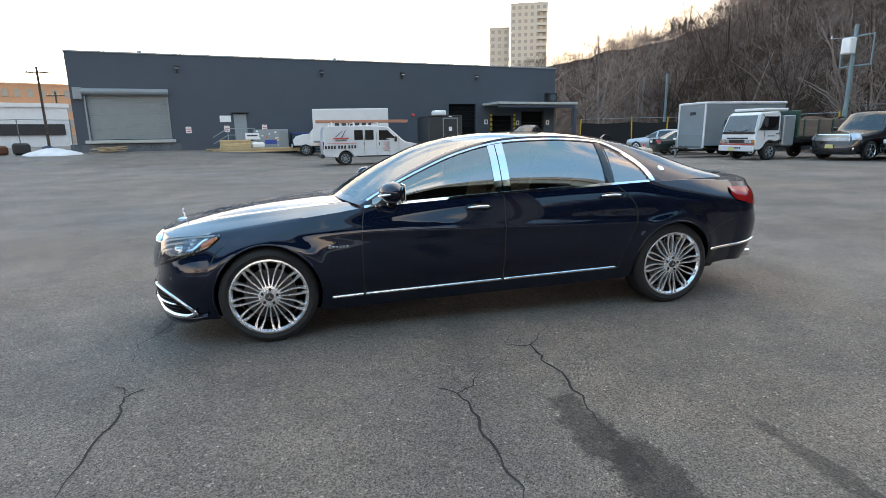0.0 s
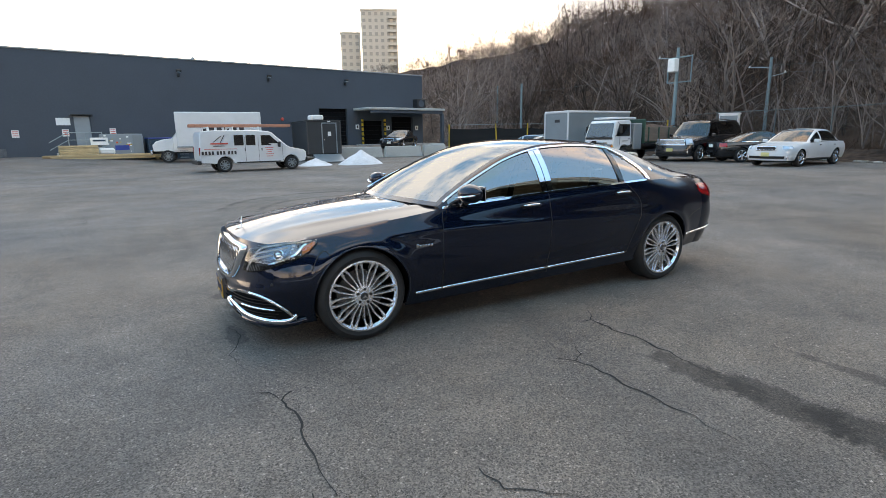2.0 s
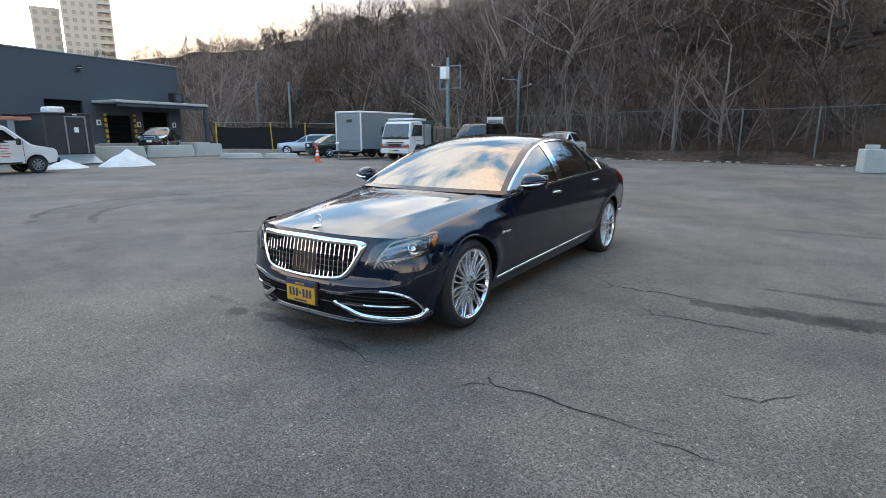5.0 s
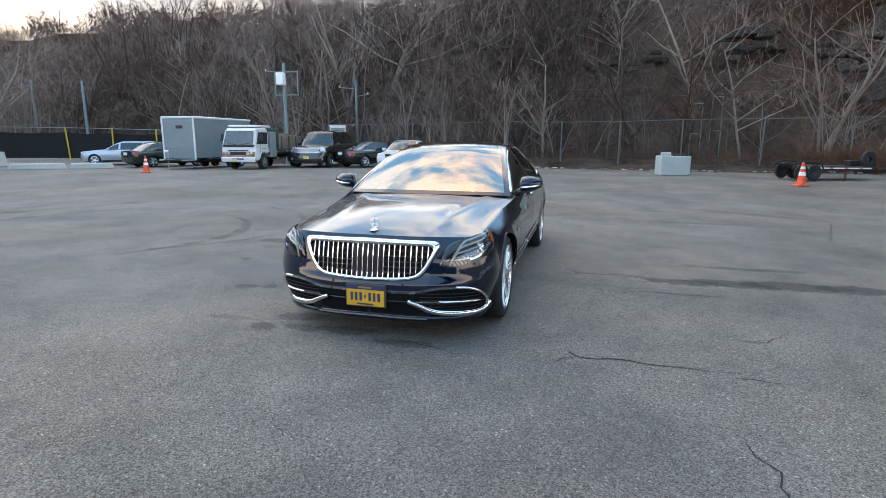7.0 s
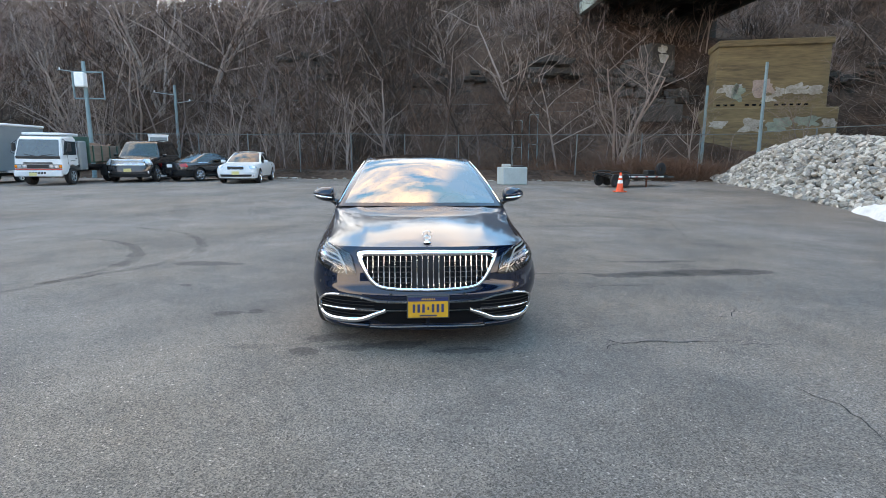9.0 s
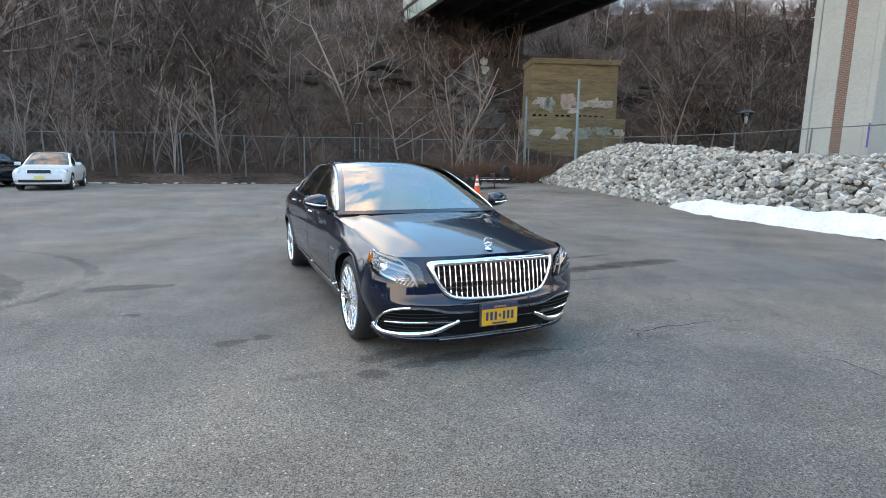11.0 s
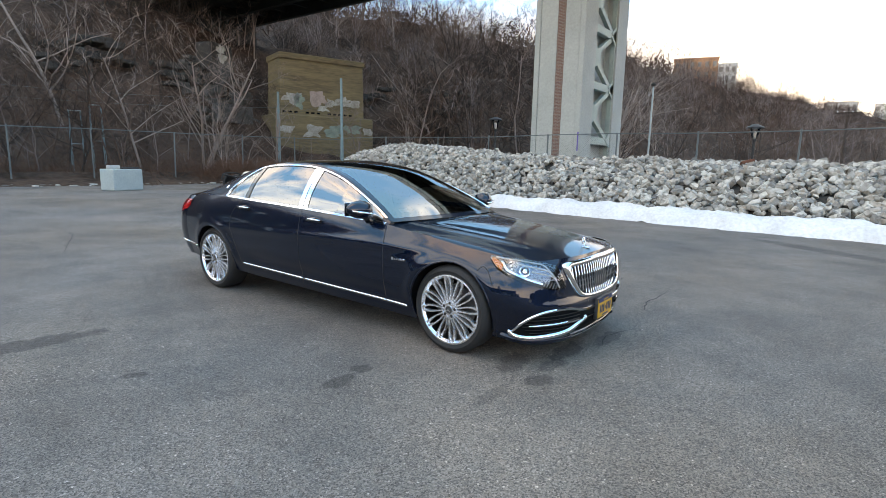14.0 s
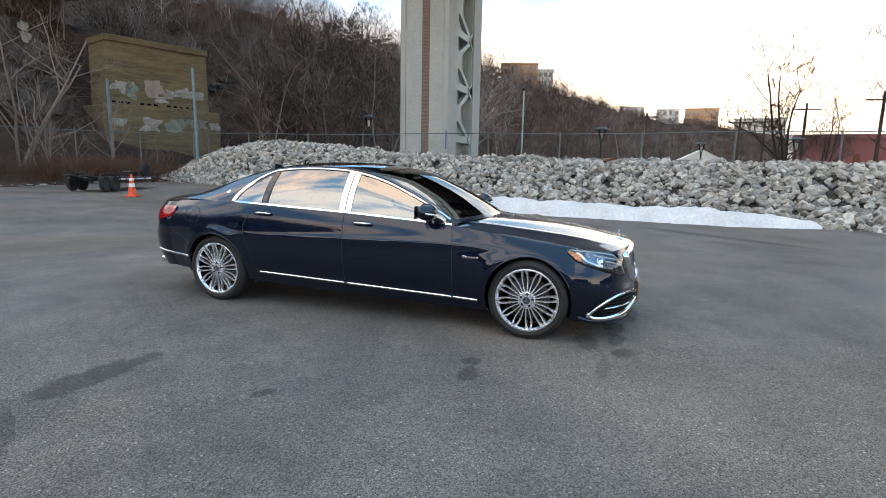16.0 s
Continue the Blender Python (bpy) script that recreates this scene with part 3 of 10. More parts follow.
warehouse = thing("warehouse", at_wall(0, 0), "long low dark grey painted block warehouse with loading docks", "warehouse", kind="structure")
OPEN = [(0.83, 5.58, 1.38, 4.38), (26.8, 29.35, 0.75, 3.9), (30.85, 32.95, 0.9, 2.95), (33.85, 36.2, 0.9, 3.3)]
b = Build()
u0 = 0.0
for a, c, z0, z1 in OPEN:
    b.box(((u0 + a) / 2, 0.2, (W_BASE + W_TOP) / 2), (a - u0, 0.4, W_TOP - W_BASE))
    b.box(((a + c) / 2, 0.2, (z1 + W_TOP) / 2), (c - a, 0.4, W_TOP - z1))
    b.box(((a + c) / 2, 0.2, (z0 + W_BASE) / 2), (c - a, 0.4, z0 - W_BASE))
    u0 = c
b.box(((u0 + W_LEN) / 2, 0.2, (W_BASE + W_TOP) / 2), (W_LEN - u0, 0.4, W_TOP - W_BASE))
b.box((0.2, W_DEEP / 2 + 0.2, (W_BASE + W_TOP) / 2), (0.4, W_DEEP - 0.4, W_TOP - W_BASE))
b.box((W_LEN - 0.2, W_DEEP / 2 + 0.2, (W_BASE + W_TOP) / 2), (0.4, W_DEEP - 0.4, W_TOP - W_BASE))
b.box((W_LEN / 2, W_DEEP - 0.2, (W_BASE + W_TOP) / 2), (W_LEN - 0.8, 0.4, W_TOP - W_BASE))
part("wall", b, M_wall, warehouse)
part("roof", Build().box((W_LEN / 2, W_DEEP / 2, W_TOP - 0.5), (W_LEN - 0.82, W_DEEP - 0.82, 0.2)), M_concrete, warehouse)
part("coping", Build().box((W_LEN / 2, 0.18, W_TOP + 0.05), (W_LEN + 0.1, 0.5, 0.1), 0.02), M_alu, warehouse, "pale metal roof coping")
part("inner_floor", Build().box((W_LEN / 2, W_DEEP / 2, 0.7), (W_LEN - 0.82, W_DEEP - 0.82, 0.2)), M_concrete, warehouse)


# ---- car bodies ----
class Skin:
    """Quads of one panel, welded at shared corners."""

    def __init__(self):
        self.b, self.seen = Build(), {}

    def vert(self, p):
        k = (round(p[0], 5), round(p[1], 5), round(p[2], 5))
        if k not in self.seen:
            self.seen[k] = len(self.b.v)
            self.b.v.append(tuple(p))
        return self.seen[k]

    def quad(self, ps):
        ids = []
        for p in ps:
            i = self.vert(p)
            if i not in ids:
                ids.append(i)
        if len(ids) > 2:
            self.b.f.append(tuple(ids))
            self.b.mi.append(0)


class Body:
    """The shape of a car, nose towards -x, in smooth tables along its length."""

    def __init__(self, **k):
        self.k = k
        self.x0, self.x1 = k["nose"] + k["nose_depth"], k["tail"] - k["tail_depth"]

    def t(self, name, x):
        return curve(x, self.k[name])

    def side(self, x, z):
        x = min(max(x, self.x0), self.x1)
        zs, zt, w, tum = self.t("sill", x), self.t("shoulder", x), self.t("width", x), self.t("tumble", x)
        zm = lerp(zs, zt, 0.56)
        if z < zm:
            y = w - self.k.get("tuck", 0.085) * ((zm - z) / (zm - zs)) ** 2
        else:
            y = w - tum * ((z - zm) / (zt - zm)) ** 2.4
        for table, amp, wide in self.k.get("creases", ()):
            c = curve(x, table)
            y += amp * math.exp(-(((z - c) / wide) ** 2)) * sstep(table[0][0], table[0][0] + 0.5, x) * (1 - sstep(table[-1][0] - 0.5, table[-1][0], x))
        for fx, fz, fr in self.k.get("flares", ()):
            y += 0.016 * math.exp(-(((math.hypot(x - fx, z - fz) - fr) / 0.055) ** 2)) * sstep(0.3, 0.5, z)
        return y

    def deck(self, x, y):
        xs = min(max(x, self.x0), self.x1)
        ys = self.side(xs, self.t("shoulder", xs))
        r = min(1.0, abs(y) / ys)
        zt, zc = self.t("shoulder", x), self.t("middle", x)
        z = lerp(zc, zt, r**2.2)
        fold = self.k.get("fold")
        if fold and x < self.k["glass_from"] + 0.2:
            f = curve(x, fold)
            z += 0.008 * math.exp(-(((abs(y) - f) / 0.05) ** 2)) * sstep(self.x0 - 0.4, self.x0 + 0.2, x)
        return z

    def front(self, a, z):
        """The nose: a from the middle (0) round to the side (1)."""
        n = self.k.get("square", 2.5)
        th = a * math.pi / 2
        y0 = self.side(self.x0, max(z, self.t("sill", self.x0)))
        d = self.k["nose_depth"] - curve(z, self.k["nose_set"])
        return self.x0 - d * max(0.0, math.cos(th)) ** (2 / n), y0 * math.copysign(abs(math.sin(th)) ** (2 / n), th), z

    def back(self, a, z):
        n = self.k.get("square", 2.5)
        th = a * math.pi / 2
        y0 = self.side(self.x1, max(z, self.t("sill", self.x1)))
        d = self.k["tail_depth"] - curve(z, self.k["tail_set"])
        return self.x1 + d * max(0.0, math.cos(th)) ** (2 / n), y0 * math.copysign(abs(math.sin(th)) ** (2 / n), th), z

    def cabin(self, x, f):
        """The side of the greenhouse: f from the belt (0) to the roof rail (1)."""
        by, bz, ry, rz = self.t("belt_y", x), self.t("belt_z", x), self.t("rail_y", x), self.t("rail_z", x)
        return x, lerp(by, ry, f) + 0.034 * math.sin(f * math.pi) * min(1, max(0, rz - bz) / 0.3), lerp(bz, rz, f)

    def top(self, x, g):
        """The roof and screens: g from the rail (0) to the middle (1)."""
        ry, rz = self.t("rail_y", x), self.t("rail_z", x)
        y = ry * (1 - g)
        r = 1 - g
        return x - self.t("bow", x) * (1 - r * r), y, rz + self.t("crown", x) * (1 - r**2.3)

    def on(self, fn, u, v, off=0.0, s=1.0):
        """A point of a surface function and its outward normal, off above it; s = -1 mirrors it."""
        p = Vector(fn(u, v))
        e = 0.004
        du, dv = Vector(fn(u + e, v)) - Vector(fn(u - e, v)), Vector(fn(u, v + e)) - Vector(fn(u, v - e))
        n = du.cross(dv)
        n = n.normalized() if n.length > 1e-12 else Vector((0, 1, 0))
        mid = Vector((self.k.get("mid", 0.3), 0, 0.5))
        if n.dot(p - mid) < 0:
            n = -n
        p = p + n * off
        return Vector((p.x, p.y * s, p.z)), Vector((n.x, n.y * s, n.z))

    def wall(self, x, z):
        return x, self.side(x, z), z

    def lid(self, x, y):
        return x, y, self.deck(x, y)


def ribbon(b, rows, width, thick, slot=0, closed=False):
    """A flat bar along rows of (point, normal), lying on a surface."""
    n = len(rows)
    vs, fs = [], []
    for i, (p, nm) in enumerate(rows):
        q0 = rows[(i - 1) % n][0] if closed or i > 0 else p
        q1 = rows[(i + 1) % n][0] if closed or i < n - 1 else p
        d = (q1 - q0).normalized()
        s = nm.cross(d).normalized()
        w = width(i / (n - 1)) if callable(width) else width
        vs += [p - s * w / 2, p - s * w * 0.36 + nm * thick, p + s * w * 0.36 + nm * thick, p + s * w / 2]
    for i in range(n if closed else n - 1):
        j = (i + 1) % n
        for a in range(3):
            fs.append((i * 4 + a, i * 4 + a + 1, j * 4 + a + 1, j * 4 + a))
    if not closed:
        fs += [(0, 1, 2, 3), ((n - 1) * 4 + 3, (n - 1) * 4 + 2, (n - 1) * 4 + 1, (n - 1) * 4)]
    return b.add(vs, fs, slot)


def path(points, step):
    """Points along a polyline at even steps."""
    out = []
    for i in range(len(points) - 1):
        a, c = points[i], points[i + 1]
        n = max(1, int(math.dist(a, c) / step))
        out += [tuple(lerp(p, q, k / n) for p, q in zip(a, c)) for k in range(n)]
    return out + [tuple(points[-1])]


def smooth_path(points, rounds=2):
    """Corner-cut polyline with its ends kept."""
    for _ in range(rounds):
        out = [points[0]]
        for a, c in zip(points, points[1:]):
            out += [tuple(lerp(p, q, 0.25) for p, q in zip(a, c)), tuple(lerp(p, q, 0.75) for p, q in zip(a, c))]
        points = out + [points[-1]]
    return points


def inside(poly, x, z):
    hit = False
    for i in range(len(poly)):
        (x0, z0), (x1, z1) = poly[i], poly[i - 1]
        if (z0 > z) != (z1 > z) and x < (x1 - x0) * (z - z0) / (z1 - z0) + x0:
            hit = not hit
    return hit


def shell(car, body, panel_of, glass_of, wheels, paint, step=0.03, radius=0.39, nt=26, roof_mat=None, glass_side=None, glass_front=None):
    """Builds the painted panels and the glass of a car body as parts. panel_of(x, z) names a side panel, glass_of(x, f, z) a side pane."""
    k = body.k
    skins = {}

    def put(name, ps, s=0):
        skins.setdefault((name, s), Skin()).quad(ps)

    nx = max(8, int((body.x1 - body.x0) / step))
    xs = [lerp(body.x0, body.x1, i / nx) for i in range(nx + 1)]
    for cut in k.get("cuts", ()):
        i = min(range(len(xs)), key=lambda n: abs(xs[n] - cut))
        xs[i] = cut
    nz = max(8, int(0.75 / step))

    def snapped(x, z):
        for wx, wz in wheels:
            d = math.hypot(x - wx, z - wz)
            if 1e-6 < d < radius:
                return wx + (x - wx) * radius / d, wz + (z - wz) * radius / d
        return x, z

    for s in (-1, 1):
        def at(x, q):
            z = lerp(body.t("sill", x), body.t("shoulder", x), q)
            x2, z2 = snapped(x, z)
            z2 = min(max(z2, body.t("sill", x2)), body.t("shoulder", x2))
            return x2, body.side(x2, z2) * s, z2

        for i in range(nx):
            for j in range(nz):
                cx, cq = (xs[i] + xs[i + 1]) / 2, (j + 0.5) / nz
                cz = lerp(body.t("sill", cx), body.t("shoulder", cx), cq)
                if any(math.hypot(cx - wx, cz - wz) < radius - 0.25 * step for wx, wz in wheels):
                    continue
                put(panel_of(cx, cz), [at(xs[i], j / nz), at(xs[i + 1], j / nz), at(xs[i + 1], (j + 1) / nz), at(xs[i], (j + 1) / nz)], s)
        # hood and boot decks, and the ledge under the side glass
        for i in range(nx):
            for j in range(nt):
                r0, r1 = 1 - j / nt, 1 - (j + 1) / nt
                cx = (xs[i] + xs[i + 1]) / 2
                ps = []
                for x, r in ((xs[i], r0), (xs[i + 1], r0), (xs[i + 1], r1), (xs[i], r1)):
                    y = body.side(x, body.t("shoulder", x)) * r
                    ps.append((x, y * s, body.deck(x, y)))
                ym = sum(abs(p[1]) for p in ps) / 4
                if k["glass_from"] < cx < k["glass_to"]:
                    if ym < body.t("belt_y", cx) - 0.05:
                        continue
                    put(panel_of(cx, body.t("shoulder", cx) - 0.03), ps, s)
                elif cx < 0:
                    put("hood" if ym < curve(cx, k["hood_edge"]) else panel_of(cx, body.t("shoulder", cx) - 0.03), ps, 0 if ym < curve(cx, k["hood_edge"]) else s)
                else:
                    put("trunk_lid" if ym < k["lid_edge"] else panel_of(cx, body.t("shoulder", cx) - 0.03), ps, 0 if ym < k["lid_edge"] else s)
        # nose and tail
        na, nb = max(8, int(28 * 0.03 / step)), max(6, int(22 * 0.03 / step))
        for fn, name, lid, xe, zlow in ((body.front, "front_bumper", "hood", body.x0, k["nose_low"]), (body.back, "rear_bumper", "trunk_lid", body.x1, k["tail_low"])):
            def brim(a):
                x, y, z = fn(a, body.t("shoulder", xe))
                for _ in range(3):
                    z = body.deck(x, y)
                    x, y, z = fn(a, z)
                return x, y, z

            for i in range(na):
                for j in range(nb):
                    ps = []
                    for a, q in ((i / na, j / nb), ((i + 1) / na, j / nb), ((i + 1) / na, (j + 1) / nb), (i / na, (j + 1) / nb)):
                        low = lerp(zlow, body.t("sill", xe), sstep(0.6, 1, a))
                        p = fn(a, lerp(low, brim(a)[2], q))
                        ps.append((p[0], p[1] * s, p[2]))
                    put(name, ps)
                for j in range(10):
                    ps = []
                    for a, q in ((i / na, j / 10), ((i + 1) / na, j / 10), ((i + 1) / na, (j + 1) / 10), (i / na, (j + 1) / 10)):
                        e = brim(a)
                        x = lerp(e[0], xe, q)
                        ps.append((x, e[1] * s, body.deck(x, e[1])))
                    ym = sum(abs(p[1]) for p in ps) / 4
                    edge = curve((ps[0][0] + ps[2][0]) / 2, k["hood_edge"]) if lid == "hood" else k["lid_edge"]
                    inner = ym < edge
                    put(lid if inner else panel_of(xe, body.t("shoulder", xe) - 0.03), ps, 0 if inner else s)
        # greenhouse
        ga, gb = k["glass_from"], k["glass_to"]
        ng = max(10, int((gb - ga) / step))
        nf, ngt = max(6, int(0.45 / step)), max(6, int(0.65 / step))
        for i in range(ng):
            xa, xb = lerp(ga, gb, i / ng), lerp(ga, gb, (i + 1) / ng)
            xm = (xa + xb) / 2
            for j in range(nf):
                ps = [body.cabin(x, f) for x, f in ((xa, j / nf), (xb, j / nf), (xb, (j + 1) / nf), (xa, (j + 1) / nf))]
                c = body.cabin(xm, (j + 0.5) / nf)
                pane = glass_of(xm, (j + 0.5) / nf, c[2])
                put(pane or "roof_frame", [(p[0], p[1] * s, p[2]) for p in ps], s if pane else 0)
            for j in range(ngt):
                ps = [body.top(x, g) for x, g in ((xa, j / ngt), (xb, j / ngt), (xb, (j + 1) / ngt), (xa, (j + 1) / ngt))]
                ym = body.top(xm, (j + 0.5) / ngt)[1]
                side_gap = body.t("rail_y", xm) - ym
                if xm < k["screen_to"]:
                    name = "windscreen" if side_gap > 0.05 and xm > ga + 0.05 else "roof_frame"
                elif xm > k["rear_from"]:
                    name = "rear_window" if side_gap > 0.06 and xm < gb - 0.06 else "roof_frame"
                else:
                    name = "roof_panel" if side_gap > 0.09 else "roof_frame"
                put(name, [(p[0], p[1] * s, p[2]) for p in ps])
    made = {}
    for (name, s), sk in skins.items():
        m = paint
        if name in ("windscreen", "rear_window"):
            m = glass_front or M_glass
        elif name.endswith("window"):
            m = glass_side or M_glass
        elif name == "roof_panel" and roof_mat:
            m = roof_mat
        ob = part(name, sk.b, m, car, smooth="all" if m is not paint else True)
        if m in (M_glass, M_glass_dark):
            ob.visible_shadow = False
        made[name, s] = ob
    return made


def face_out(root, mid=(0, 0, 0.6)):
    """Turns the faces of a car's open panels outwards."""
    done = set()
    for ob in root.children_recursive:
        if ob.type != "MESH" or ob.data in done or ob.parent.name.startswith("wheel"):
            continue
        kind = ob.name.split(".")[0]
        if not (kind in OPEN_PANELS or kind.endswith("window")):
            continue
        done.add(ob.data)
        bm = bmesh.new()
        bm.from_mesh(ob.data)
        for f in bm.faces:
            c = f.calc_center_median()
            if f.normal.dot(c - Vector((c.x * 0.8, 0, mid[2]))) < 0:
                f.normal_flip()
        bm.to_mesh(ob.data)
        bm.free()


OPEN_PANELS = {"windscreen", "hood", "trunk_lid", "front_bumper", "rear_bumper", "front_fender", "front_door", "rear_door", "rear_quarter", "roof_frame", "roof_panel", "bowl", "cover",
               "indicator", "tail_light", "headlight", "grille", "lower_intake", "air_intake", "centre_intake", "grille_crown", "grille_backing", "grille_frame", "radar_panel", "reflector", "intake_upper_trim", "intake_lower_trim", "intake_blade", "pillar_plate"}


def spoke_mesh(r0, r1, w0, w1, proud):
    b = Build()
    n = 5
    pts = []
    for i in range(n + 1):
        f = i / n
        r, w = lerp(r0, r1, f), lerp(w0, w1, f)
        y = proud * (0.25 + 0.75 * math.sin(f * math.pi * 0.62)) if proud else 0
        pts.append([(-w / 2, y - 0.006, r), (-w * 0.3, y, r), (w * 0.3, y, r), (w / 2, y - 0.006, r), (w / 2, y - 0.035, r), (-w / 2, y - 0.035, r)])
    vs = [p for ring in pts for p in ring]
    fs = [(i * 6 + a, i * 6 + (a + 1) % 6, (i + 1) * 6 + (a + 1) % 6, (i + 1) * 6 + a) for i in range(n) for a in range(6)]
    fs += [tuple(range(6)), tuple(n * 6 + a for a in range(6))[::-1]]
    return b.add(vs, fs)


def petal_mesh(R, count):
    """A split spoke: two bowed strands that part at the hub and join in a broad foot at the rim."""
    b = Build()
    # share of the radius, offset of the strand, its width, height of its face
    rows = [(0.2, 0.0085, 0.014, -0.004), (0.3, 0.0115, 0.0125, -0.008), (0.42, 0.0165, 0.0125, -0.014), (0.56, 0.022, 0.013, -0.017), (0.7, 0.0245, 0.0145, -0.016), (0.82, 0.0225, 0.0185, -0.011),
            (0.9, 0.018, 0.025, -0.006), (0.965, 0.0145, 0.03, -0.003)]
    k = 12 / count
    for sd in (-1, 1):
        vs = []
        for f, off, w, y in rows:
            r, c, h = f * R, sd * off * k, w * k / 2
            e = h * 0.72
            vs += [(c - h, y - 0.006, r), (c - e, y, r), (c + e, y, r), (c + h, y - 0.006, r), (c + h * 0.9, y - 0.045, r), (c - h * 0.9, y - 0.045, r)]
        n = len(rows) - 1
        fs = [(i * 6 + a, i * 6 + (a + 1) % 6, (i + 1) * 6 + (a + 1) % 6, (i + 1) * 6 + a) for i in range(n) for a in range(6)]
        fs += [tuple(range(6)), tuple(n * 6 + a for a in range(6))[::-1]]
        b.add(vs, fs)
    return b


WHEEL = {}


def wheel(car, x, y, z, side, r=0.355, rim=0.262, width=0.25, spokes=10, pairs=True, style="fine", metal=None):
    """A wheel whose outer face is at y on that side (-1 or 1), with tyre, rim, spokes, hub, bolts and brake disc."""
    key = (r, rim, width, spokes, pairs, style, metal.name if metal else "")
    metal = metal or M_rim
    if key not in WHEEL:
        h = width
        ty = Build().lathe([(rim - 0.01, -0.012), (rim + 0.012, -0.004), (rim + 0.03, 0.004), (r - 0.045, 0.006), (r - 0.018, -0.006), (r - 0.004, -0.028), (r, -0.05),
                            (r, -h + 0.05), (r - 0.004, -h + 0.028), (r - 0.03, -h), (rim, -h)], (0, 0, 0), "y", 56)
        rm = Build().lathe([(rim + 0.006, -0.012), (rim + 0.004, 0.0), (rim - 0.008, 0.002), (rim - 0.014, -0.008), (rim - 0.022, -0.02)], (0, 0, 0), "y", 56)
        barrel = Build().lathe([(rim - 0.022, -0.02), (rim - 0.03, -h * 0.6), (rim - 0.02, -h + 0.02)], (0, 0, 0), "y", 48)
        disc = Build().lathe([(0.0, -0.1), (rim * 0.68, -0.1), (rim * 0.68, -0.13), (0.0, -0.13)], (0, 0, 0), "y", 32)
        well = Build().lathe([(0.0, -h + 0.03), (rim - 0.03, -h + 0.03)], (0, 0, 0), "y", 32)
        sp = petal_mesh(rim, spokes) if style == "petal" else spoke_mesh(0.055, rim - 0.012, 0.016 if pairs else 0.04, 0.0175 if pairs else 0.05, 0.012)
        hub = Build().lathe([(0.0, -0.002), (0.03, -0.002), (0.033, -0.006), (0.062, -0.006), (0.078, -0.01), (0.084, -0.05), (0.0, -0.05)] if style == "petal" else [(0.0, 0.004), (0.03, 0.004), (0.034, 0.0), (0.036, -0.004), (0.07, -0.004), (0.078, -0.012), (0.08, -0.05), (0.0, -0.05)], (0, 0, 0), "y", 32)
        bolt = Build().lathe([(0.0, -0.012), (0.011, -0.012), (0.012, -0.02)], (0, 0, 0), "y", 12)
        star = Build()
        for a in range(3):
            d = math.radians(90 + a * 120)
            tip, l, rr = (0.026 * math.cos(d), 0.026 * math.sin(d)), (0.005 * math.cos(d + 1.05), 0.005 * math.sin(d + 1.05)), (0.005 * math.cos(d - 1.05), 0.005 * math.sin(d - 1.05))
            star.prism([(0, 0), rr, tip, l], 0.004, 0.008, "y")
        WHEEL[key] = dict(tyre=ty.mesh("tyre", [M_tyre], True), rim=rm.mesh("rim", [metal], True), brake_disc=disc.mesh("brake_disc", [M_disc], True), barrel=barrel.mesh("barrel", [M_rim_in], True),
                          backing=well.mesh("backing", [M_dark]), spoke=sp.mesh("spoke", [metal], True), hub=hub.mesh("hub", [metal], True), bolt=bolt.mesh("bolt", [M_black], True),
                          star=star.mesh("hub_star", [M_chrome]),
                          cap=Build().lathe([(0.0, 0.003), (0.027, 0.003), (0.031, -0.001), (0.032, -0.006)], (0, 0, 0), "y", 24).mesh("hub_cap", [M_disc], True))
    me = WHEEL[key]
    w = new("wheel")
    w.empty_display_size = 0.2
    w.parent = car
    w.matrix_basis = pose(x, y, z, 0, 0, 0 if side > 0 else 180)
    part("tyre", me["tyre"], None, w, "black rubber tyre")
    part("rim", me["rim"], None, w)
    part("brake_disc", me["brake_disc"], None, w)
    part("barrel", me["barrel"], None, w)
    part("backing", me["backing"], None, w)
    part("hub", me["hub"], None, w)
    turn = 7.0
    for i in range(spokes):
        for d in ((-6.4, 6.4) if pairs and style != "petal" else (0,)):
            sp = part("spoke", me["spoke"], None, w)
            sp.matrix_basis = Matrix.Rotation(radians(i * 360 / spokes + turn + d * 0.95), 4, "Y")
    if style == "petal":
        part("hub_cap", me["cap"], None, w, "dark round hub cap")
    if style in ("fine", "petal"):
        part("hub_star", me["star"], None, w)
        for i in range(5):
            a = radians(i * 72 + 18 + turn)
            part("bolt", me["bolt"], None, w, at=pose(0.055 * math.cos(a), 0.009, 0.055 * math.sin(a)))
    return w


def well(car, x, z, body, radius, s, n=30):
    """A dark wheel housing behind an arch, ending at the sill before and behind the wheel."""
    vs, fs = [], []
    for i in range(n + 1):
        a = math.pi * (-0.18 + 1.36 * i / n)
        px, pz = x + radius * math.cos(a), z + radius * math.sin(a)
        low = body.t("sill", px) + 0.015
        pz = max(pz, low)
        y_out = body.side(px, pz) - 0.022
        vs += [(px, y_out * s, pz), (px, 0.5 * s, pz)]
    fs = [(2 * i, 2 * i + 1, 2 * i + 3, 2 * i + 2) for i in range(n)]
    vs.append((x, 0.5 * s, z))
    fs += [(2 * i + 1, 2 * n + 2, 2 * i + 3) for i in range(n)]
    return part("wheel_housing", Build().add(vs, fs), M_dark, car, smooth=False)


